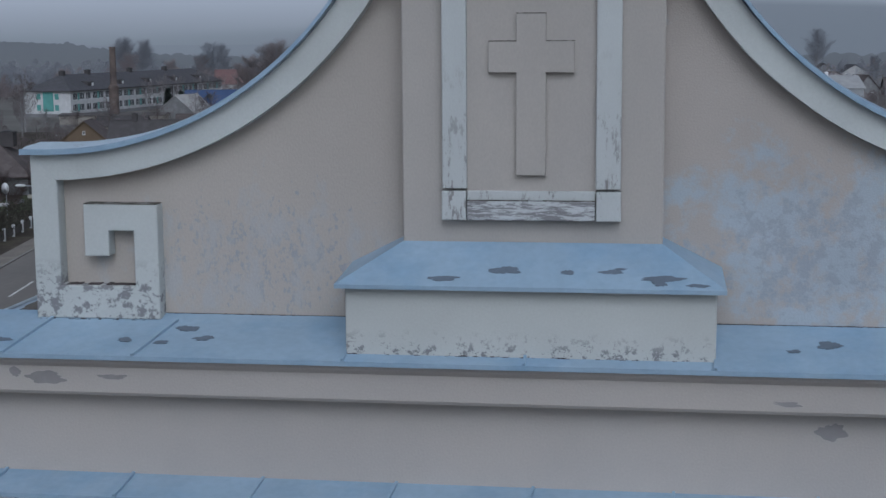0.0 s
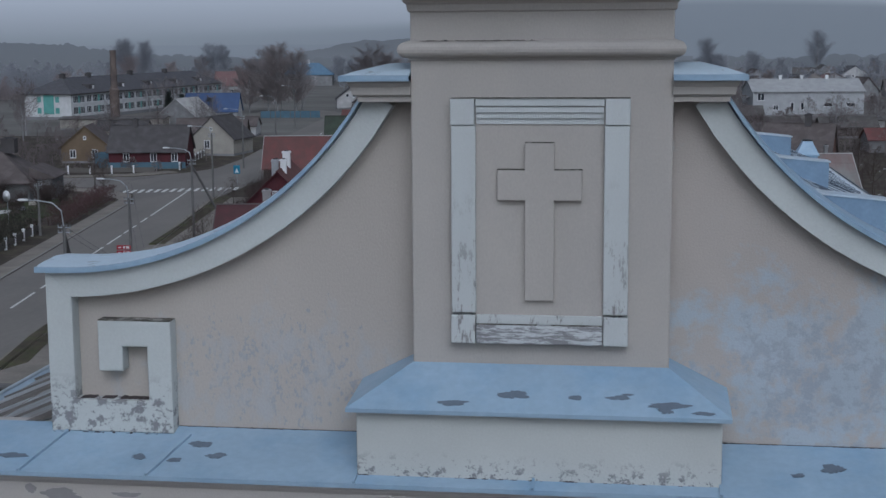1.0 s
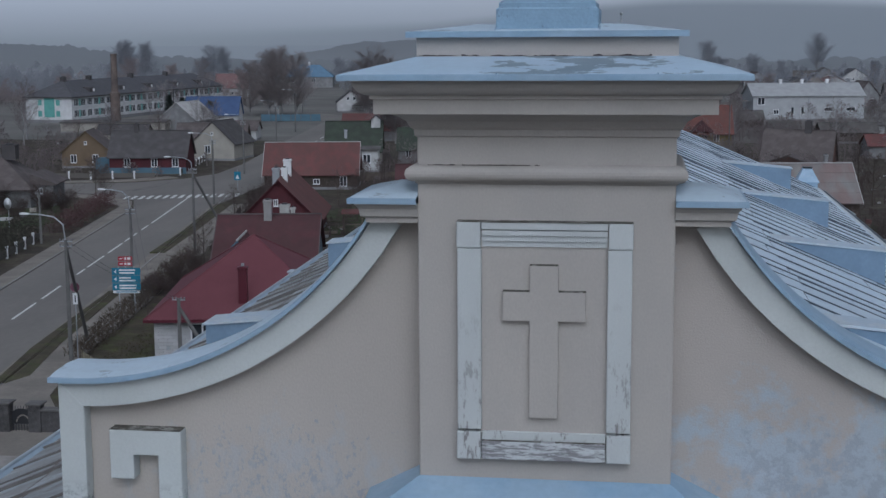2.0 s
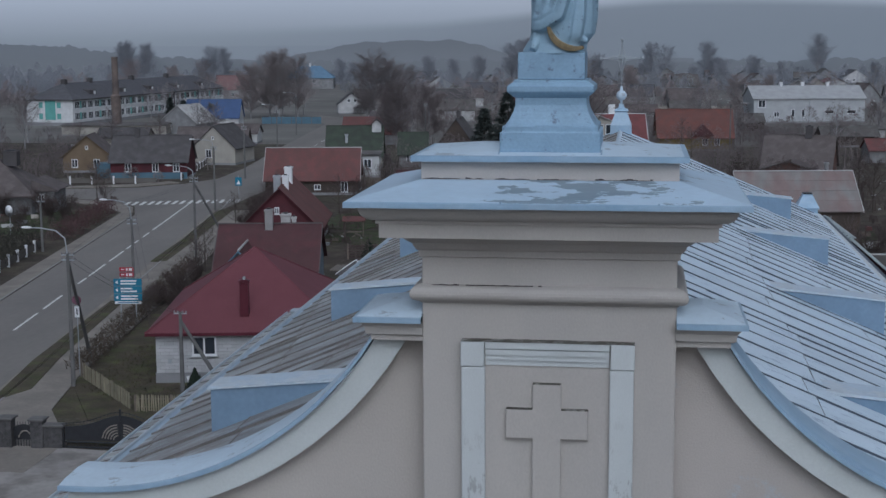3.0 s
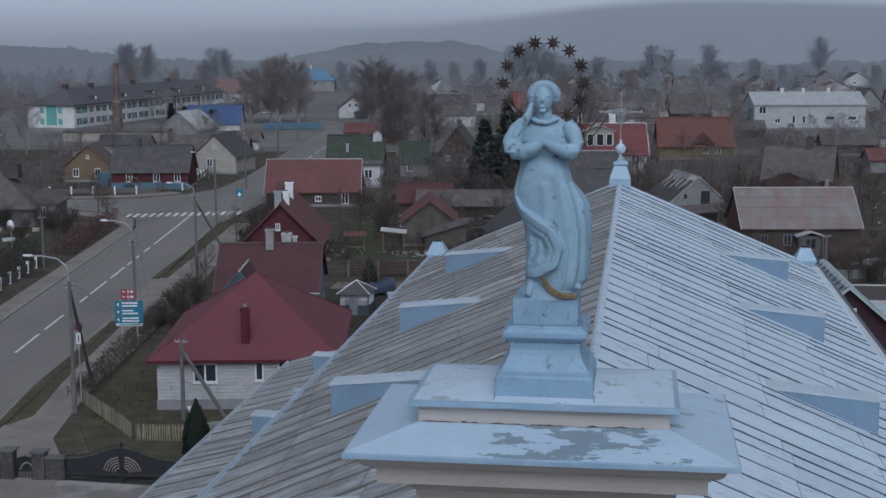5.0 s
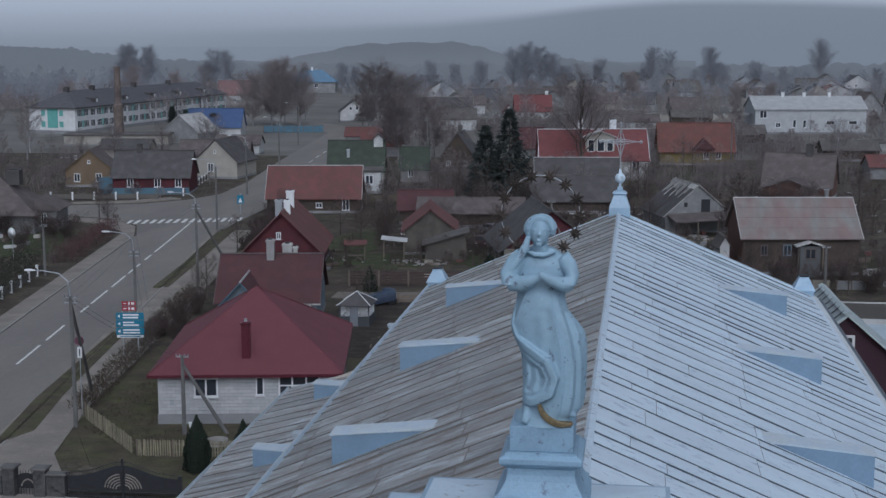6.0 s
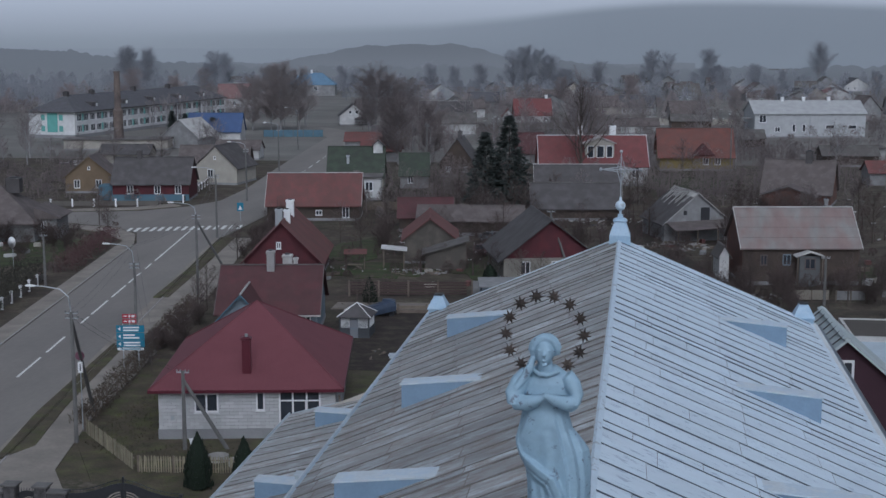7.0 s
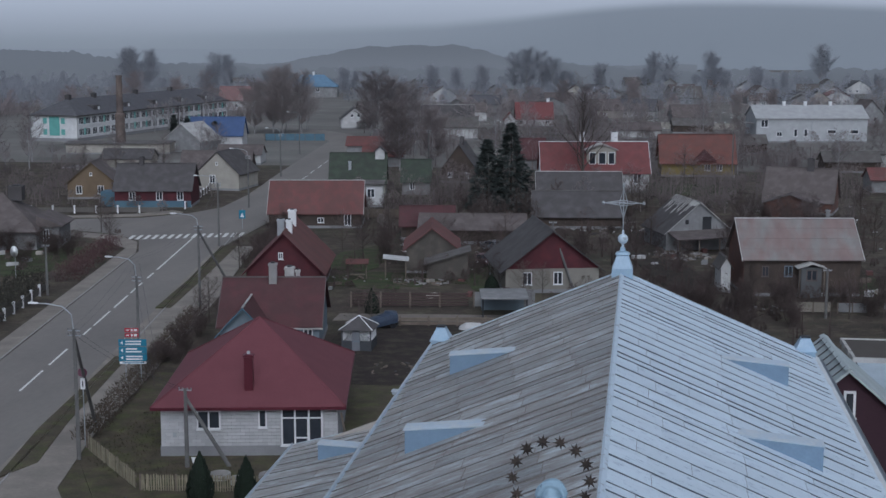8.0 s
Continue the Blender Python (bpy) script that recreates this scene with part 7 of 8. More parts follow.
def utility_pole(at, height, label, strut=None, arms=2, lamp=None):
    p = thing("utility_pole", label, "utility pole", "poles along the street", at=(*at, 0))
    part("pole", Shape().tube([(0, 0, -0.1), (0, 0, height)], [0.17, 0.12], 8), POLE_GREY, p)
    if strut:
        part("strut", Shape().tube([(0, 0, height - 0.6), (strut[0], strut[1], -0.1)], [0.12, 0.15], 8), POLE_GREY, p)
    for k in range(arms):
        z = height - 0.15 - 0.35 * k
        arm = part("crossarm", Shape().box(-0.45, 0.45, -0.04, 0.04, z, z + 0.08), GALV, p)
        for x in (-0.42, -0.18, 0.18, 0.42):
            part("insulator", Shape().lathe(x, 0, [(0.02, z + 0.08), (0.06, z + 0.12), (0.06, z + 0.2), (0.03, z + 0.24)], 6), W_GREY, arm)
    if lamp:
        dx, dy, dz = lamp
        pts = [(0, 0, height - 0.3), (dx * 0.06, dy * 0.06, height + dz * 0.6), (dx * 0.3, dy * 0.3, height + dz * 0.9), (dx * 0.75, dy * 0.75, height + dz), (dx, dy, height + dz)]
        arm = part("lamp_arm", Shape().tube(pts, 0.045, 6), GALV, p)
        part("lamp_head", Shape().rings([[(dx + u * 0.02 + dx / abs(dx) * t, dy + r * math.cos(q), height + dz + 0.02 + 0.6 * r * math.sin(q)) for q in [2 * math.pi * i / 8 for i in range(8)]] for t, r, u in ((-0.1, 0.05, 0), (0.05, 0.13, 0), (0.35, 0.16, 0), (0.6, 0.13, 0), (0.68, 0.04, 0))]), WHITE, arm, "white cobra-head lamp", smooth=True)
    return p


utility_pole((-38.1, 79.3), 9.4, "concrete utility pole with strut and street lamp arm", strut=(-1.9, 8.0), lamp=(-2.6, 0.0, 1.75))
utility_pole((-30.0, 78.7), 5.6, "concrete pole with a leaning strut beside the block house", strut=(2.9, 0.6), arms=1)
utility_pole((-44.6, 109.0), 7.9, "concrete utility pole with lamp arm behind the road signs", arms=2, lamp=(-2.3, 0.0, 1.7))
utility_pole((-46.4, 132.7), 9.3, "concrete utility pole with a leaning strut", strut=(2.6, 6.0), lamp=(-2.6, 0.4, 1.2))
utility_pole((-66.7, 139.2), 5.8, "concrete pole behind the pavement", arms=1)
utility_pole((-58.2, 178), 9.0, "concrete utility pole near the crossing", lamp=(-2.8, 0, 1.0))
utility_pole((-66.4, 222), 9.0, "concrete street lamp pole by the far road", lamp=(-2.6, 0, 1.2))
utility_pole((-74.5, 275), 9.0, "concrete street lamp pole by the far road", lamp=(-2.6, 0, 1.2))
utility_pole((-9.3, 149.4), 8.2, "concrete pole with strut before the red gable", strut=(2.6, -0.5), arms=1)
utility_pole((19.3, 283), 10.0, "thin pale pole in front of the yellow house", arms=0)
utility_pole((20.3, 138.0), 5.2, "thin pole beside the brick house", arms=1)
utility_pole((-84, 330), 9.5, "concrete street lamp pole further down the road", lamp=(-2.6, 0, 1.0))
utility_pole((-41, 262), 11, "tall concrete utility pole among gardens")
wires = thing("overhead_wires", "thin overhead wires along the street", "wires")
for a, b in (((-38.1, 79.3, 9.3), (-44.6, 109.0, 9.5)), ((-44.6, 109.0, 9.5), (-46.4, 132.7, 9.2)), ((-46.4, 132.7, 9.2), (-58.2, 178, 8.9)), ((-38.1, 79.3, 9.2), (-30.0, 78.7, 5.5)), ((-44.6, 109.0, 9.2), (-36.8, 92, 2.7))):
    for o in (-0.3, 0.3):
        va, vb = Vector(a), Vector(b)
        part("wire", Shape().tube([va.lerp(vb, i / 8) + Vector((o, 0, -1.6 * (i / 8) * (1 - i / 8))) for i in range(9)], 0.010, 4), BLACK, wires)

TEAL_SIGN = mat("blue_sign_face", (0.022, 0.16, 0.25), 0.5, var=0.05, bump=0)
RED_SIGN = mat("red_sign_face", (0.30, 0.022, 0.04), 0.5, var=0.05, bump=0)
sign = thing("road_sign", "blue direction sign with red route plates on two posts", "road sign", at=(-43.4, 101.0, 0), turn=TURN)
for x in (0.55, 1.85):
    part("post", Shape().tube([(x, 0.05, -0.1), (x, 0.05, 3.9)], 0.045, 8), GALV, sign)
for k in range(3):
    z = 3.18 - 0.66 * k
    pn = part("sign_panel", Shape().box(0, 2.4, -0.03, 0.0, z, z + 0.62), TEAL_SIGN, sign)
    part("arrow", Shape().prism([(0.15, -0.036, z + 0.31), (0.36, -0.036, z + 0.48), (0.36, -0.036, z + 0.14)], (0, -0.003, 0)), WHITE, pn)
    r = random.Random(k)
    for row in (0.36, 0.12):
        part("text_bar", Shape().box(0.6, 0.6 + r.uniform(0.9, 1.45), -0.04, -0.034, z + row, z + row + 0.13), WHITE, pn)
pn = part("sign_panel", Shape().box(0.05, 2.35, -0.03, 0, 1.62, 1.83), WHITE, sign, "white lower plate")
part("text_bar", Shape().box(0.3, 2.1, -0.04, -0.034, 1.68, 1.77), TEAL_SIGN, pn)
for k in range(2):
    z = 4.42 - 0.45 * k
    pn = part("sign_panel", Shape().box(0.55, 1.75, -0.03, 0, z, z + 0.36), RED_SIGN, sign, "red route plate")
    for x0, x1, h0, h1 in ((0.68, 0.95, 0.14, 0.22), (1.10, 1.25, 0.08, 0.28), (1.35, 1.62, 0.08, 0.28)):
        part("text_bar", Shape().box(x0, x1, -0.04, -0.034, z + h0, z + h1), WHITE, pn)
part("post", Shape().tube([(1.15, 0.05, 3.8), (1.15, 0.05, 4.8)], 0.04, 6), GALV, sign)
ns = thing("round_sign", "round parking sign with a small arrow plate", "road sign", at=(-38.9, 82.4, 0), turn=TURN)
part("post", Shape().tube([(0, 0, -0.1), (0, 0, 5.9)], 0.04, 8), GALV, ns)
part("disc", Shape().prism([(0.34 * math.cos(q), -0.05, 5.55 + 0.34 * math.sin(q)) for q in [2 * math.pi * i / 20 for i in range(20)]], (0, -0.02, 0)), mat("faded_sign_back", (0.16, 0.07, 0.10), 0.6), ns)
part("plate", Shape().box(-0.17, 0.17, -0.07, -0.05, 4.3, 5.1), WHITE, ns)
part("arrow", Shape().box(-0.04, 0.04, -0.08, -0.073, 4.45, 4.95), BLACK, ns)
xs = thing("crossing_sign", "blue crossing sign beside the zebra crossing", "road sign", at=(-60.0, 196, 0), turn=TURN)
part("post", Shape().tube([(0, 0, -0.1), (0, 0, 3.2)], 0.05, 6), GALV, xs)
part("panel", Shape().box(-0.5, 0.5, -0.06, -0.03, 1.6, 2.9), TEAL_SIGN, xs)
part("symbol", Shape().prism([(-0.3, -0.065, 1.8), (0.3, -0.065, 1.8), (0, -0.065, 2.5)], (0, -0.003, 0)), WHITE, xs)
dish = thing("satellite_dish", "white satellite dish on a post", "satellite dish", at=(-75.6, 150, 0))
part("dish", Shape().rings([[(0.5 * r * math.cos(q), y, 3.2 + 0.7 * r * math.sin(q)) for q in [2 * math.pi * i / 16 for i in range(16)]] for r, y in ((1.0, -0.1), (0.7, 0.0), (0.05, 0.06))]), WHITE, dish, smooth=True)
part("post", Shape().tube([(0, 0.1, -0.1), (0, 0.1, 3.2)], 0.05, 6), GALV, dish)
gp = thing("field_post_sign", "slim post with a small white triangular plate", "sign", at=(-27.6, 73.0, 0))
part("post", Shape().tube([(0, 0, -0.1), (0, 0, 2.3)], 0.05, 6), WOOD, gp)
part("plate", Shape().prism([(-0.16, -0.06, 2.6), (0.16, -0.06, 2.6), (0.05, -0.06, 1.8)], (0, -0.02, 0)), WHITE, gp)


# ---- parked cars, garden clutter ----
def parked_car(at, turn, paint, label):
    c = thing("car", label, "car", at=(*at, 0), turn=turn)
    side = [(0, 0.35), (0.05, 0.75), (0.9, 0.92), (1.5, 1.40), (2.9, 1.42), (3.6, 0.98), (4.2, 0.85), (4.25, 0.35)]
    part("body", Shape().prism([(-0.82, y, z) for y, z in side], (1.64, 0, 0)), paint, c, bevel=0.06)
    part("windscreen", Shape().prism([(-0.68, 0.93, 0.97), (0.68, 0.93, 0.97), (0.62, 1.45, 1.36), (-0.62, 1.45, 1.36)], (0, -0.03, 0.02)), GLASS, c)
    for x in (-0.83, 0.70):
        part("side_glass", Shape().prism([(x, 1.2, 0.98), (x, 3.4, 0.98), (x, 2.85, 1.36), (x, 1.55, 1.36)], (0.13, 0, 0)), GLASS, c)
        for y in (0.8, 3.4):
            w = part("wheel", Shape().rings([[(x + dx, y + 0.31 * math.cos(q), 0.31 + 0.31 * math.sin(q)) for q in [2 * math.pi * i / 12 for i in range(12)]] for dx in (0.0, 0.14)]), BLACK, c)
            part("rim", Shape().rings([[(x + dx, y + 0.18 * math.cos(q), 0.31 + 0.18 * math.sin(q)) for q in [2 * math.pi * i / 10 for i in range(10)]] for dx in (-0.01, 0.15)]), GALV, w)
    for x in (-0.65, 0.45):
        part("headlight", Shape().box(x, x + 0.22, -0.02, 0.06, 0.62, 0.76), WHITE, c)


parked_car((-19.4, 165.5), 5, colour("dark_red_car_paint", (0.09, 0.045, 0.05), 0.4), "dark red car parked on garden grass")
parked_car((-17.6, 178), 50, colour("grey_car_paint", (0.13, 0.135, 0.15), 0.4), "grey car parked by the long shed")
cover = Shape().rings([[(x * w + 0.05 * math.sin(7 * x + z), y * w + 0.04 * math.sin(9 * y), z + 0.22 * x) for x, y in ((-1.4, -0.8), (-0.5, -0.86), (0.5, -0.82), (1.4, -0.8), (1.46, 0), (1.4, 0.8), (0, 0.86), (-1.4, 0.8))] for w, z in ((1.0, 0.35), (1.03, 0.9), (0.97, 1.25), (0.6, 1.42), (0.1, 1.46))])
solid("tarpaulin_cover", cover, colour("dark_blue_tarpaulin", (0.040, 0.058, 0.095), 0.55, alt=(0.03, 0.042, 0.07)), "low trailer covered with a dark blue tarpaulin", "tarpaulin", at=(-25.0, 126.6, 0), turn=12)
for x, y in ((-26.2, 126.2), (-24.0, 126.9)):
    solid("trailer_wheel", Shape().tube([(x, y - 0.7, 0.3), (x, y + 0.7, 0.3)], 0.3, 12), BLACK, "black rubber wheel under the covered trailer", "wheel")
sw = thing("garden_shelter", "small garden shelter with white sheet roof", "shelter", at=(-30.2, 155.6, 0), turn=TURN)
for x in (0, 2.5):
    for y in (0, 2):
        part("post", Shape().box(x - 0.06, x + 0.06, y - 0.06, y + 0.06, -0.1, 2.2), WOOD, sw)
part("roof", Shape().prism([(-0.3, -0.3, 2.45), (2.9, -0.3, 2.12), (2.9, -0.3, 2.20), (-0.3, -0.3, 2.53)], (0, 2.6, 0.1)), W_WHITE, sw)
rw = thing("garden_swing", "wooden garden swing with reddish canopy", "swing", at=(-34.6, 154.5, 0), turn=TURN)
for x in (0, 2.2):
    part("post", Shape().box(x - 0.07, x + 0.07, -0.07, 0.07, -0.1, 1.9), WOOD, rw)
part("canopy", Shape().prism([(-0.3, -0.7, 1.9), (2.5, -0.7, 1.9), (2.5, 0.7, 2.3), (-0.3, 0.7, 2.3)], (0, 0, 0.08)), R_RUST, rw)
part("seat", Shape().box(0.2, 2.0, -0.3, 0.3, 0.5, 0.6), WOOD, rw)
for k, (x, y, r) in enumerate(((-27.0, 76.6, 0.72), (-25.3, 75.8, 0.78), (-23.6, 76.9, 0.78))):
    tub = Shape().rings([[(q_r * math.cos(q), q_r * math.sin(q), z) for q in [2 * math.pi * i / 20 for i in range(20)]] for q_r, z in ((r, -0.1), (r, 0.40), (r - 0.1, 0.40), (r - 0.1, 0.02), (0.02, 0.0))])
    solid("concrete_ring", tub, KERB, "open concrete well ring on the ground", "well ring", group="well rings", at=(x, y, 0))
car_port = thing("carport", "low carport with grey sheet roof", "carport", at=(-15.6, 131.5, 0), turn=TURN)
for x in (0.2, 4.8):
    part("post", Shape().box(x - 0.07, x + 0.07, 0, 0.14, -0.1, 2.3), BLACK, car_port)
part("roof", Shape().box(0, 5.0, -0.3, 5.5, 2.3, 2.42), W_GREY, car_port)
part("panel", Shape().box(0.2, 4.8, 5.2, 5.26, 0.1, 2.2), W_BLUEGREY, car_port)
solid("plastic_cover", Shape().rings([[(1.5 * r * math.cos(q), 0.8 * r * math.sin(q), z * 0.7 + 0.08 * math.sin(5 * q)) for q in [2 * math.pi * i / 14 for i in range(14)]] for r, z in ((1.0, -0.1), (0.9, 0.5), (0.55, 0.9), (0.05, 1.0))]), W_WHITE, "heap under a whitish plastic sheet", "heap", at=(-15.9, 126.8, 0))
r = random.Random(5)
for k in range(40):
    x, y = r.choice(((-24, 150), (-33, 150), (8, 176), (5, 172), (24, 148), (-84, 165), (30, 160), (-20, 150)))
    x, y = x + r.uniform(-6, 6), y + r.uniform(-7, 7)
    w, d, h = r.uniform(0.2, 0.9), r.uniform(0.2, 0.6), r.uniform(0.15, 0.5)
    solid("crate", Shape().box(-w, w, -d, d, -0.05, h).box(-w * 0.9, w * 0.9, -d * 0.9, d * 0.9, h, h + 0.04), r.choice((W_WHITE, WOOD, W_GREY, R_RUST, W_BEIGE)), "small crate or board pile in a garden", "crate", group="garden clutter", at=(x, y, 0), turn=r.uniform(0, 90))


def debris(cx, cy, rx, ry, n, size, materials, label, seed):
    """Loose boards, bricks and logs lying about; too many and too small to count."""
    q = random.Random(seed)
    for material in materials:
        s = Shape()
        for _ in range(n // len(materials)):
            a, d = q.uniform(0, 6.28), q.random() ** 0.6
            c = Vector((cx + rx * d * math.cos(a), cy + ry * d * math.sin(a), q.uniform(0.0, 0.35 * (1 - d) + 0.08)))
            m = Matrix.Translation(c) @ Matrix.Rotation(q.uniform(0, 3.14), 4, "Z") @ Matrix.Rotation(q.uniform(-0.3, 0.3), 4, "X")
            w, l, h = size * q.uniform(0.15, 0.5), size * q.uniform(0.5, 1.8), size * q.uniform(0.1, 0.35)
            v = [m @ Vector((x, y, z)) for z in (-0.1, h) for x, y in ((-w, -l), (w, -l), (w, l), (-w, l))]
            s.add(v, [(0, 3, 2, 1), (4, 5, 6, 7), (0, 1, 5, 4), (1, 2, 6, 5), (2, 3, 7, 6), (3, 0, 4, 7)])
        solid("scrap_pile", s, material, label, "scrap", kind="stuff")


debris(6.0, 178, 4.5, 4.0, 110, 0.38, (CONCRETE, WOOD, TAN), "loose boards and firewood beside the derelict shed", 1)
debris(-32.5, 155, 4.0, 2.5, 12, 0.25, (CONCRETE, WOOD), "garden odds and ends on the grass", 2)
debris(-25.5, 153.5, 3.5, 2.5, 44, 0.3, (WOOD, CONCRETE), "broken boards behind the slat fence", 3)
debris(-123, 288, 5.5, 4.0, 130, 0.6, (R_PALE, R_DARK), "heap of pale and dark rubble", 4)
debris(13.5, 141.5, 4.0, 2.0, 44, 0.28, (CONCRETE, WOOD), "rubble and boards under the bushes", 5)
debris(-21.0, 109, 3.0, 2.5, 24, 0.18, (WOOD, STONE), "bricks and boards along the garden bed", 6)
debris(-84, 163, 5.0, 4.0, 34, 0.3, (CONCRETE, WOOD), "garden odds and ends by the grey house", 7)
debris(45, 395, 12, 6, 60, 0.9, (R_PALE, CONCRETE), "heaps of stone and rubble by the workshop", 8)
debris(-24, 182, 14, 20, 45, 0.2, (W_WHITE, R_PALE, WOOD), "pale odds and ends in the gardens", 10)
debris(10, 480, 70, 70, 130, 0.8, (W_WHITE, R_PALE), "pale clutter between far houses", 11)
debris(28, 215, 16, 40, 60, 0.25, (W_WHITE, CONCRETE), "pale odds and ends behind the sheds", 12)
debris(-3, 205, 12, 8, 90, 0.4, (R_DARK, WOOD, R_PALE), "clutter between the sheds", 9)

# ---- trees and shrubs ----
def bare_tree_meshes(seed, height, spread, limbs=16, trunk=0.22, bushy=False, density=1.0, oval=False):
    """Trunk with limbs, and a crown of fine bare twigs with gaps."""
    r = random.Random(seed)
    wood, twigs = Shape(), Shape()

    def twig(p, d, length, rad):
        o = d.orthogonal().normalized() * rad
        twigs.add([p - o, p + o, p + d * length], [(0, 1, 2)])

    def limb(p, d, length, rad):
        pts, q = [p], p
        for k in range(4):
            d = (d + Vector((r.uniform(-0.3, 0.3), r.uniform(-0.3, 0.3), r.uniform(0.0, 0.28)))).normalized()
            q = q + d * length / 4
            pts.append(q)
        wood.tube(pts, [rad, rad * 0.8, rad * 0.6, rad * 0.4, rad * 0.2], 4, cap=False)
        for k in range(int((5 if bushy else 9) * density)):
            t = r.uniform(0.2, 1.0)
            i = min(3, int(t * 4))
            base = pts[i].lerp(pts[i + 1], t * 4 - i)
            a = r.uniform(0, 2 * math.pi)
            sd = (d + Vector((math.cos(a), math.sin(a), r.uniform(-0.2, 0.6))) * 0.9).normalized()
            sl = length * r.uniform(0.22, 0.45)
            twig(base, sd, sl, max(0.012, rad * 0.22))
            for j in range(8):
                u = base + sd * sl * r.uniform(0.15, 1.0)
                b = r.uniform(0, 2 * math.pi)
                td = (sd + Vector((math.cos(b), math.sin(b), r.uniform(-0.4, 0.7))) * 0.9).normalized()
                twig(u, td, sl * r.uniform(0.3, 0.6), 0.012 if height < 12 else 0.022)

    if bushy:
        for k in range(limbs):
            a = r.uniform(0, 6.28)
            limb(Vector((r.uniform(-0.4, 0.4), r.uniform(-0.4, 0.4), -0.05)), Vector((math.cos(a) * 0.55, math.sin(a) * 0.55, 1)).normalized(), height * r.uniform(0.6, 1.0), trunk)
    else:
        axis = [Vector((r.uniform(-1, 1) * 0.02 * height * k / 5, r.uniform(-1, 1) * 0.02 * height * k / 5, height * 0.86 * k / 5 - (0.1 if k == 0 else 0))) for k in range(6)]
        wood.tube(axis, [trunk * (1 - 0.15 * k) if k < 6 else 0.02 for k in range(6)], 6, cap=False)
        for k in range(limbs):
            t = (0.10 if oval else 0.22) + (0.88 if oval else 0.76) * (k + r.random()) / limbs
            i = min(4, int(t * 5))
            base = axis[i].lerp(axis[i + 1], t * 5 - i)
            a = k * 2.4 + r.uniform(-0.5, 0.5)
            d = Vector((math.cos(a) * spread, math.sin(a) * spread, r.uniform(0.35, 0.9))).normalized()
            reach = height * (0.10 + 0.23 * math.sin(math.pi * min(1.0, 0.12 + 0.78 * t))) * r.uniform(0.7, 1.15) if oval else height * 0.36 * (1.15 - 0.75 * t) * r.uniform(0.75, 1.2) + 0.1 * height * (1 - t)
            limb(base, d, reach, trunk * 0.42 * (1.1 - 0.7 * t))
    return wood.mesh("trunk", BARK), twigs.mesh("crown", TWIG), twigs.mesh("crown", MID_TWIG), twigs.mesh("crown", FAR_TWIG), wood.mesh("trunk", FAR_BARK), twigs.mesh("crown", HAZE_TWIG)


def plant(name, meshes, at, scale, turn, label, category, group=""):
    t = thing(name, label, category, group, at=(*at, 0))
    t.matrix_world = pose(*at, 0, 0, 0, turn) @ Matrix.Diagonal((scale, scale, scale, 1))
    # Farther trees take the paler, haze-tinted bark and twigs.
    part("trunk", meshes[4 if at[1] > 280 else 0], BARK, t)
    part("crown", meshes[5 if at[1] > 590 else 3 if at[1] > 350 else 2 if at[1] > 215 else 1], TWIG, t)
    return t


TREES = [bare_tree_meshes(k, 10.0, sp, 22, 0.15, density=1.5) for k, sp in ((1, 0.9), (2, 1.1), (3, 0.75), (4, 1.0))]
BUSHES = [bare_tree_meshes(k, 3.4, 0.9, 26, 0.018, True, 2.0) for k in (21, 22, 23)]
BIG = [bare_tree_meshes(k, 18.0, 1.0, 42, 0.22, density=4.4, oval=True) for k in (31, 32, 33)]
POLES = [bare_tree_meshes(k, 22.0, 0.55, 30, 0.34, density=1.8) for k in (41, 42)]
LARCH = bare_tree_meshes(51, 26.0, 0.75, 60, 0.30, density=4.0)
r = random.Random(77)


def kept_clear(x, y):
    """Open workshop yard, fence front, and the camera's sight line to the blue-roofed hall."""
    return (16.6 < x < 24.6 and 128 < y < 142) or 26 < x < 70 and 325 < y < 402 or abs(x + 0.252 * y - 6) < 14 and 470 < y < 660


def scatter(kind, n, x0, x1, y0, y1, s0, s1, label, name="bare_tree", category="tree", group="bare garden trees"):
    for _ in range(n):
        x, y = r.uniform(x0, x1), r.uniform(y0, y1)
        if not kept_clear(x, y):
            plant(name, r.choice(kind), (x, y), r.uniform(s0, s1), r.uniform(0, 360), label, category, group)


GT, GB = "leafless brown tree in a garden", "leafless brown shrub in a garden"
for x, y, s in ((-80.2, 189.6, 0.62), (-43.6, 127, 0.55), (-42.6, 121, 0.5), (-40.0, 100, 0.35), (-73.5, 176, 0.6), (-134, 283, 1.1), (-26.6, 128, 0.42), (-12.4, 146, 0.46), (-10.2, 146, 0.42), (-15.5, 149, 0.4), (12.6, 138, 0.6), (16.2, 140, 0.5), (22.7, 138, 0.55), (26.5, 140, 0.5), (-50, 160, 0.5), (-40, 176, 0.6), (-36, 190, 0.65), (-28, 172, 0.5), (-23, 196, 0.6), (-52, 190, 0.5)):
    plant("bare_tree", r.choice(TREES), (x, y), s, r.uniform(0, 360), GT, "tree", "bare garden trees")
scatter(TREES, 16, -40, -14, 168, 215, 0.4, 0.75, GT)
scatter(TREES, 14, -4, 38, 160, 225, 0.45, 0.8, GT)
scatter(TREES, 16, -44, 2, 214, 250, 0.5, 0.9, GT)
scatter(TREES, 22, -60, 60, 258, 340, 0.6, 1.05, GT)
scatter(TREES, 14, -140, -88, 240, 320, 0.6, 1.05, GT)
scatter(TREES, 34, -80, 75, 340, 440, 0.7, 1.25, "leafless tree between far houses", group="far bare trees")
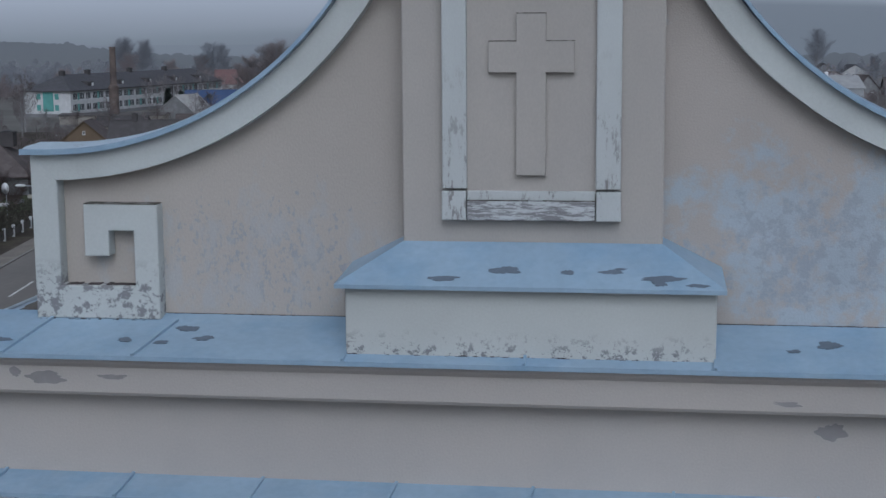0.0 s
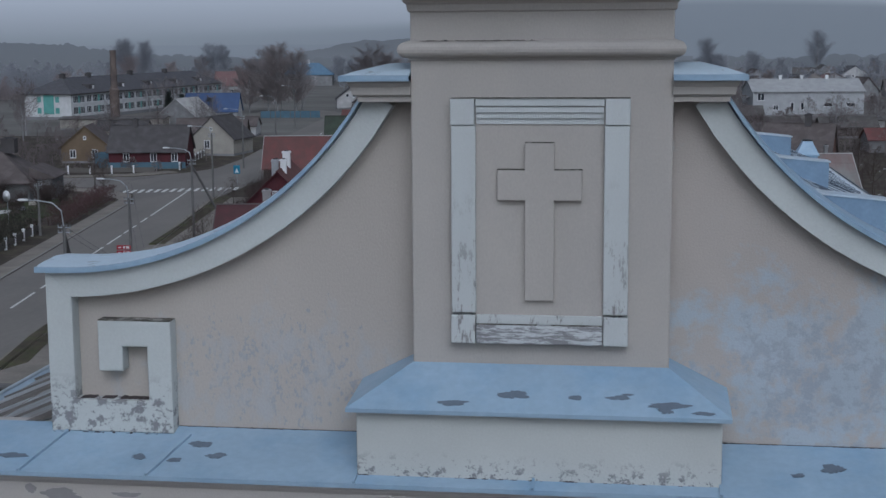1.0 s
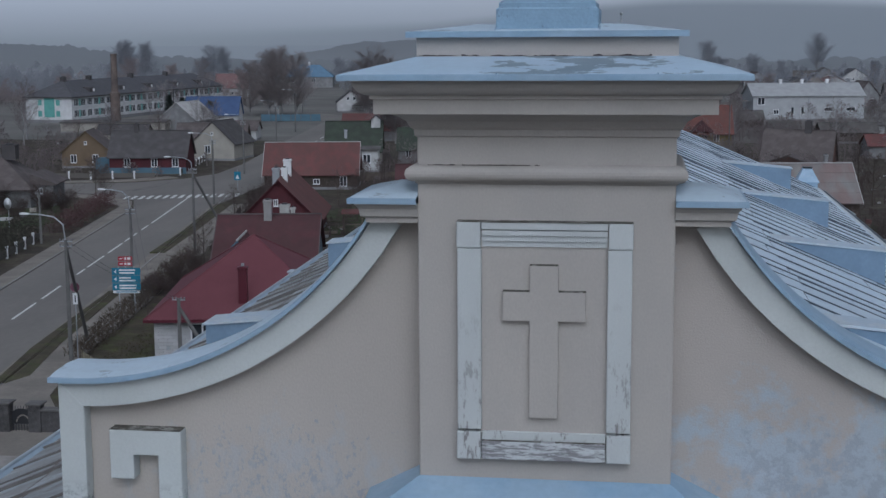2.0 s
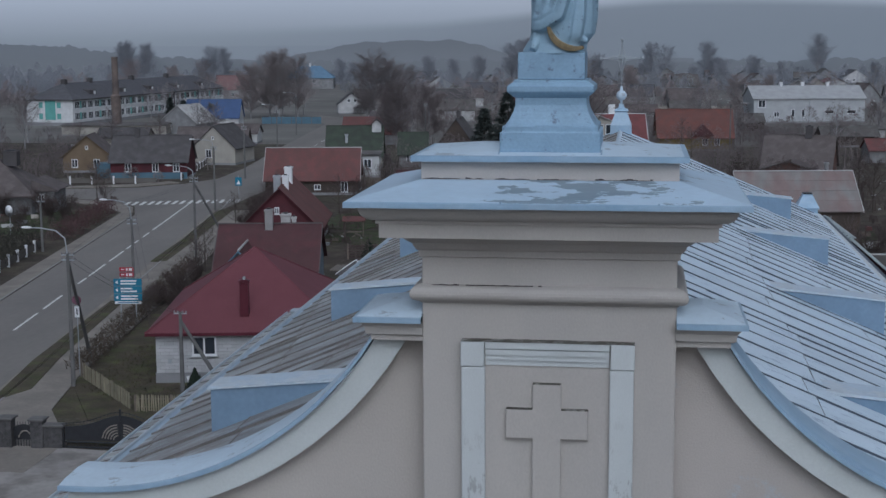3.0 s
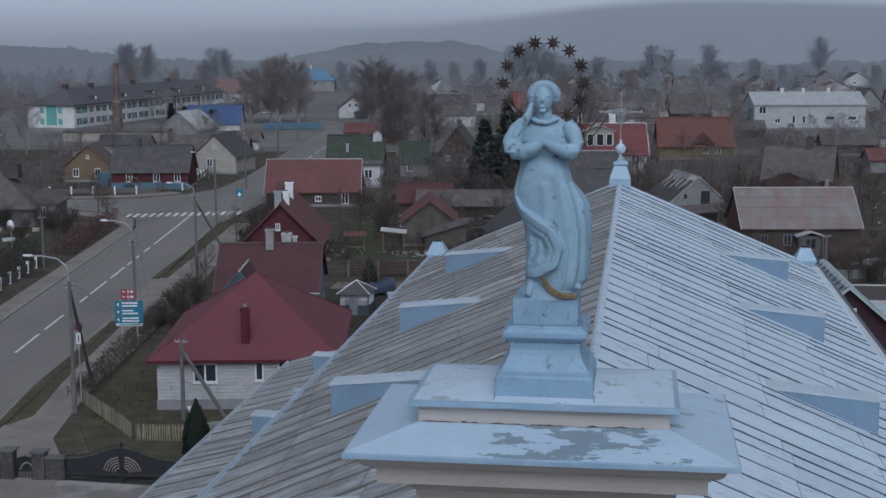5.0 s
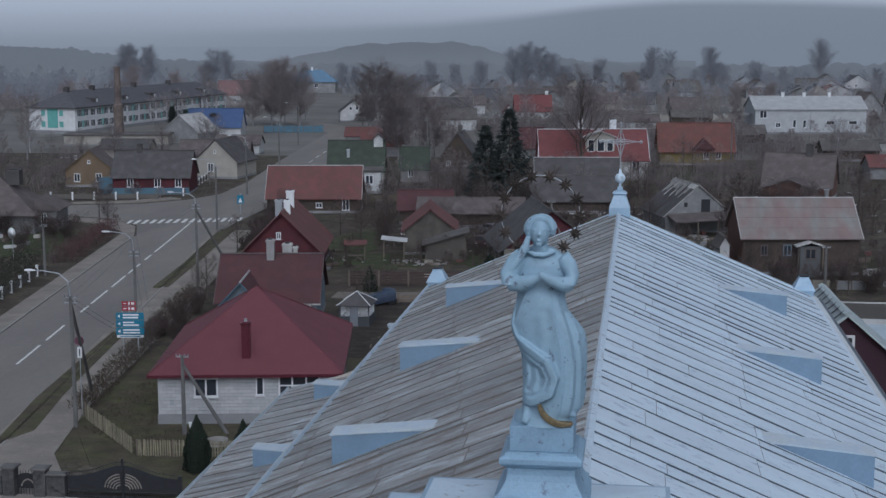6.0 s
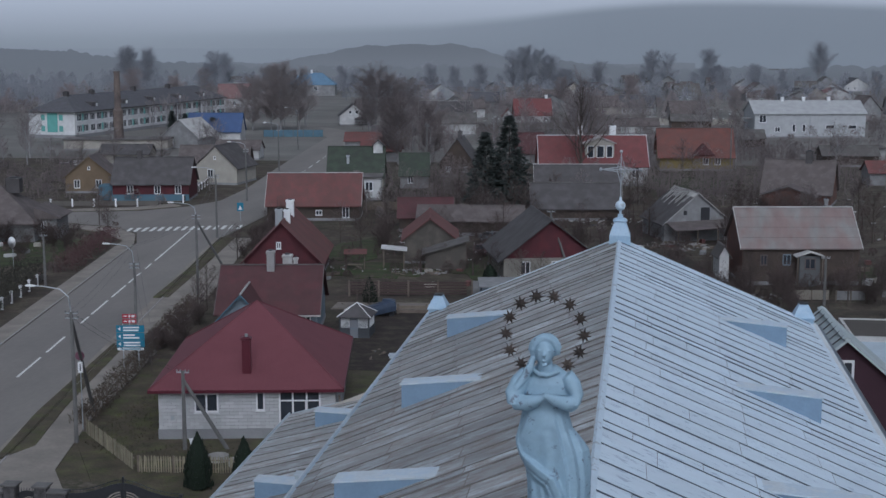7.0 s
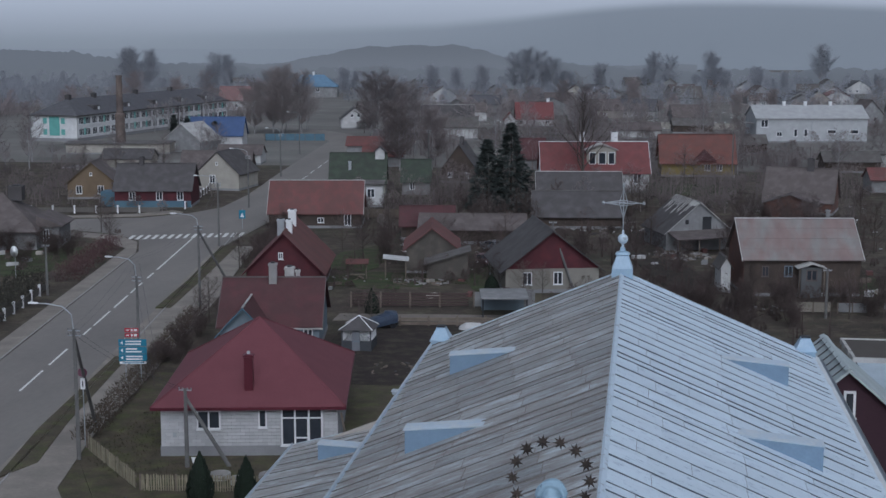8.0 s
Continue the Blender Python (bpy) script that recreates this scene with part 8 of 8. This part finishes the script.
scatter(TREES, 14, -150, -100, 385, 470, 0.9, 1.4, "leafless tree behind the school", group="far bare trees")
scatter(BIG, 9, -210, -95, 470, 560, 0.6, 0.9, "tall leafless tree in the mist", group="far bare trees")
scatter(BIG, 9, -60, 110, 460, 600, 0.45, 0.7, "tall leafless tree in the mist", group="far bare trees")
scatter(BIG, 24, -260, 150, 600, 740, 0.5, 0.85, "misty leafless tree at the edge of town", group="far bare trees")
scatter(BUSHES, 46, 4, 34, 131, 146, 0.5, 1.0, GB, "shrub", "shrub", "bare shrubs")
scatter(BUSHES, 22, -43, -39.5, 104, 134, 0.4, 0.8, GB, "shrub", "shrub", "bare shrubs")
scatter(BUSHES, 30, -36, 30, 165, 240, 0.6, 1.2, GB, "shrub", "shrub", "bare shrubs")
scatter(BUSHES, 18, -90, -74, 128, 172, 0.6, 1.2, GB, "shrub", "shrub", "bare shrubs")
for _ in range(26):
    y = r.uniform(150, 196)
    plant("shrub", r.choice(BUSHES), (right_edge(y) + r.uniform(5.5, 8.5), y), r.uniform(0.5, 1.0), r.uniform(0, 360), GB, "shrub", "bare shrubs")
for x, y, s in ((-136, 268, 1.0), (-141, 300, 0.9)):
    plant("bare_tree", r.choice(TREES), (x, y), s * 1.6, r.uniform(0, 360), "tall leafless tree beside the school", "tree", "bare garden trees")
for x, y, s in ((-72.6, 375, 1.15), (-69.5, 381, 1.0), (-76.5, 384, 1.0), (-66.0, 390, 0.9), (-106.0, 398, 1.15), (-110.5, 404, 1.1), (-101.5, 403, 1.05), (-115.0, 399, 0.9), (-52.4, 294, 0.80), (-45.3, 295, 0.76), (-56.0, 302, 0.6)):
    plant("bare_tree", r.choice(BIG), (x, y), s, r.uniform(0, 360), "large reddish-brown leafless tree", "tree", "large bare trees")
for x, y, s in ((-281, 740, 1.25), (-272, 745, 1.2), (-287, 750, 1.15), (-234, 745, 1.1), (-226, 740, 1.05), (-57, 690, 1.3), (-50, 700, 1.2), (-64, 705, 1.15), (-44, 690, 1.0), (36, 745, 1.15), (150, 640, 1.25), (138, 625, 1.25), (145, 612, 1.15), (132, 640, 1.1), (-20, 690, 0.9), (6, 720, 1.15), (14, 725, 1.1)):
    plant("bare_tree", r.choice(BIG), (x, y), s, r.uniform(0, 360), "tall leafless tree standing above the roofs", "tree", "far bare trees")
for x, y, s in ((-10.1, 250, 1.0), (-11.0, 300, 0.8)):
    plant("bare_tree", r.choice(POLES), (x, y), s, r.uniform(0, 360), "tall slender leafless tree", "tree", "bare garden trees")


plant("bare_tree", LARCH, (92, 742), 1.0, 40, "tall pointed larch standing in the mist", "tree", "far bare trees")


def far_woods(n, x0, x1, y0, y1, h0, h1, material, label, seed, girth=0.16, twigs=70, clump=0):
    """Many small far crowns of loose twigs, one uncountable wood; in clumps where asked."""
    q, s = random.Random(seed), Shape()
    spots = [(x0 + (x1 - x0) * q.random(), q.uniform(y0, y1), q.uniform(0.6, 1.5)) for _ in range(max(1, clump))]
    for _ in range(n):
        y, size = q.uniform(y0, y1), 1.0
        x = (x0 + (x1 - x0) * q.random()) * y
        if clump:
            cx, cy, size = q.choice(spots)
            x, y = cx * cy + q.gauss(0, 9), cy + q.gauss(0, 9)
        if abs(x - road_mid(y)) < 11 or kept_clear(x, y):
            continue
        h = q.uniform(h0, h1) * size
        w = h * q.uniform(0.28, 0.50)
        s.add([(x - 0.15, y, -0.1), (x + 0.15, y, -0.1), (x, y, h * 0.8)], [(0, 1, 2)])
        for _ in range(twigs):
            t = q.uniform(0.12, 1.0)
            a, e = q.uniform(0, 6.28), w * math.sin(math.pi * min(1.0, 0.25 + 0.75 * t)) * q.random() ** 0.5 + 0.2
            p = Vector((x + e * math.cos(a), y + e * math.sin(a), h * t))
            d = Vector((math.cos(a) * 0.6 + q.uniform(-0.5, 0.5), math.sin(a) * 0.6, q.uniform(0.2, 1.0))).normalized() * q.uniform(5, 12) * girth
            o = d.orthogonal().normalized() * girth
            s.add([p - o, p + o, p + d], [(0, 1, 2)])
    return solid("far_trees", s, material, label, "trees", kind="stuff")


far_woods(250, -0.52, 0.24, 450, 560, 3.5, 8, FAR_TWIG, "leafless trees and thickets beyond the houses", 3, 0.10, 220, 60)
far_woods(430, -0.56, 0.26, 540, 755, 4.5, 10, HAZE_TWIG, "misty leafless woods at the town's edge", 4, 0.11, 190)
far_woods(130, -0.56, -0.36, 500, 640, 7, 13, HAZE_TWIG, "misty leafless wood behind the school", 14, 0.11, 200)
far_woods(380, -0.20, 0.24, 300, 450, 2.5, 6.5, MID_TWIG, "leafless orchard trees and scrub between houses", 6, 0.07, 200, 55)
far_woods(300, -0.235, 0.19, 150, 215, 0.9, 3.0, TWIG, "low brown weeds and currant bushes in gardens", 8, 0.032, 190, 70)
far_woods(150, 0.03, 0.24, 133, 150, 0.8, 3.2, TWIG, "tangled brown shrubs and weeds by the brick house", 18, 0.026, 230, 34)
far_woods(90, -0.62, -0.44, 130, 180, 0.6, 1.8, TWIG, "brown garden weeds behind the hedge", 19, 0.026, 160, 30)
far_woods(150, -0.46, -0.36, 222, 300, 1.2, 4.2, MID_TWIG, "bare garden bushes behind the wooden houses", 20, 0.04, 200, 40)
far_woods(360, -0.23, 0.22, 215, 310, 1.6, 5.2, MID_TWIG, "low leafless fruit trees and scrub", 7, 0.042, 230, 80)


def spruce_mesh(seed, height, radius):
    q = random.Random(seed)
    s = Shape()
    for k in range(int(height * 150)):
        t = q.random() ** 1.5
        a = q.uniform(0, 2 * math.pi)
        l = radius * ((1 - t) ** 0.9 * (0.80 + 0.20 * math.sin(3 * a + 5 * t)) * (0.85 + 0.15 * math.sin(44 * t)) + 0.03)
        d = Vector((math.cos(a), math.sin(a), 0))
        e = l * (0.40 + 0.60 * q.random() ** 0.6)
        root = d * e + Vector((0, 0, height * (0.05 + 0.93 * t) - e * q.uniform(0.10, 0.32)))
        reach = d * q.uniform(0.5, 1.2) + Vector((q.uniform(-0.25, 0.25), q.uniform(-0.25, 0.25), q.uniform(-0.35, 0.12)))
        side = Vector((-d.y, d.x, q.uniform(-0.4, 0.4))) * q.uniform(0.14, 0.32)
        s.add([root - reach * 0.4, root + side, root + reach, root - side], [(0, 1, 2), (0, 2, 3)])
        if k % 3 == 0:
            drop = Vector((0, 0, -q.uniform(0.3, 0.6)))
            s.add([root - reach * 0.3, root + reach * 0.6, root + drop + reach * 0.2], [(0, 1, 2)])
    return s.mesh("crown", NEEDLE)


for x, y, h, rad, sd in ((-21.2, 225, 15.2, 6.6, 1), (-25.4, 226, 12.2, 5.4, 2), (-118, 345, 8, 2.4, 3), (-124, 352, 8.5, 2.5, 4), (-112, 350, 7, 2.2, 5)):
    t = thing("spruce", "tall dark green spruce tree", "tree", "spruces", at=(x, y, 0))
    part("trunk", Shape().tube([(0, 0, -0.1), (0, 0, h * 0.95)], [0.25, 0.03], 6), BARK, t)
    part("crown", spruce_mesh(sd, h, rad), NEEDLE, t)
    if y > 300:
        t["label"] = "dark spruce in front of the school"


def thuja(at, h, w):
    q = random.Random(int(at[0] * 10))
    s = Shape()
    for k in range(420):
        z = h * q.random() ** 0.9
        rad = w * (1 - (z / h) ** 2.4) * q.uniform(0.75, 1.05) + 0.04
        a = q.uniform(0, 2 * math.pi)
        d = Vector((math.cos(a), math.sin(a), 0))
        p = d * rad + Vector((0, 0, z))
        sd = Vector((-d.y, d.x, 0)) * q.uniform(0.05, 0.12)
        s.add([p - d * 0.25 - Vector((0, 0, 0.1)), p + sd, p + Vector((0, 0, q.uniform(0.15, 0.35))) - d * 0.03, p - sd], [(0, 1, 2), (0, 2, 3), (0, 3, 1), (1, 3, 2)])
    s.lathe(0, 0, [(w * 0.75, 0.1), (w * 0.8, h * 0.3), (w * 0.66, h * 0.6), (w * 0.36, h * 0.85), (0.03, h * 0.97)], 10)
    t = thing("thuja", "dark green columnar thuja tree", "tree", "thujas", at=(*at, 0))
    part("trunk", Shape().tube([(0, 0, -0.1), (0, 0, 0.3)], 0.08, 6), BARK, t)
    part("crown", s, THUJA, t)


thuja((-26.5, 70.8), 3.5, 0.92)
thuja((-23.7, 71.5), 3.1, 0.78)
thuja((-16.3, 148.5), 1.8, 0.9)
thuja((-27.6, 133.5), 2.6, 0.8)


def hedge(a, b, h, w, material, label, seed, dense=130):
    q = random.Random(seed)
    a, b = Vector((*a, 0)), Vector((*b, 0))
    d = (b - a)
    n = Vector((-d.y, d.x, 0)).normalized()
    s = Shape()
    for k in range(int(d.length * dense)):
        p = a + d * q.random() + n * q.uniform(-w, w) * 0.5 + Vector((0, 0, q.random() ** 0.7 * h))
        v = Vector((q.uniform(-1, 1), q.uniform(-1, 1), q.uniform(-0.2, 1.2))).normalized() * q.uniform(0.2, 0.5)
        o = v.orthogonal().normalized() * 0.045
        s.add([p - o, p + o, p + v], [(0, 1, 2)])
    return solid("hedge", s, material, label, "hedge", kind="stuff")


hedge((-67.6, 146.5), (-72.0, 173), 2.1, 3.0, mat("russet_hedge_twigs", (0.085, 0.050, 0.050), 0.95, var=0.3, bump=0), "dense russet-brown leafless hedge by the pavement", 1)
hedge((-66.0, 122), (-69.8, 143), 2.7, 3.6, mat("dark_hedge", (0.035, 0.034, 0.026), 0.95, var=0.3, bump=0), "dark evergreen hedge behind the post fence", 2)
hedge((-39.2, 83), (-46.0, 130), 1.1, 1.9, mat("dark_brown_weeds", (0.100, 0.082, 0.064), 0.95, var=0.3, bump=0, thin=0.4), "brown weeds and twigs along the wire fence", 3, 75)

# rough tufts on the lawn and verge
q = random.Random(9)
tufts = Shape()
for k in range(5200):
    x, y = q.uniform(-38, -20), q.uniform(70, 100)
    if x < -38.4 - 0.09 * (y - 82) + 0.5 or (y > 79.6 and x > -33.2 + 0.14 * (y - 80)) or y < 75 - 0.9 * (x + 33) * (x < -31):
        continue
    h, a = q.uniform(0.08, 0.22), q.uniform(0, 6.28)
    dx, dy = 0.05 * math.cos(a), 0.05 * math.sin(a)
    tufts.add([(x - dx, y - dy, 0.03), (x + dx, y + dy, 0.03), (x + q.uniform(-0.08, 0.08), y + q.uniform(-0.08, 0.08), 0.03 + h)], [(0, 1, 2)])
solid("grass_tufts", tufts, LAWN, "rough grass tufts on the lawn", "grass", kind="stuff")

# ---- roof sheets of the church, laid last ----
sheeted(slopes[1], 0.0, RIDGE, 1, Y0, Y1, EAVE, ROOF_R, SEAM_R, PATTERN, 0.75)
sheeted(slopes[-1], 0.0, RIDGE, -1, Y0, Y1, EAVE, ROOF_L, SEAM_L, [(0, 0.07 + d, 0.30 + d, 0.53 + d, 0.77 + d, 1) for d in (0, 0.02, 0.04, 0.06, 0.075, 0.095, 0.11, 0.13, 0.15, 0.17, 0.05, 0.03, 0.015)], 0.9)
AR = AISLE - 7.6
sheeted(aisle, -7.6, AZ + 0.06, -1, 5.0, 42.5, AR, ROOF_L, SEAM_L, [(0, 0.4, 1), (0, 0.6, 1)], 0.6, AISLE_SLOPE)
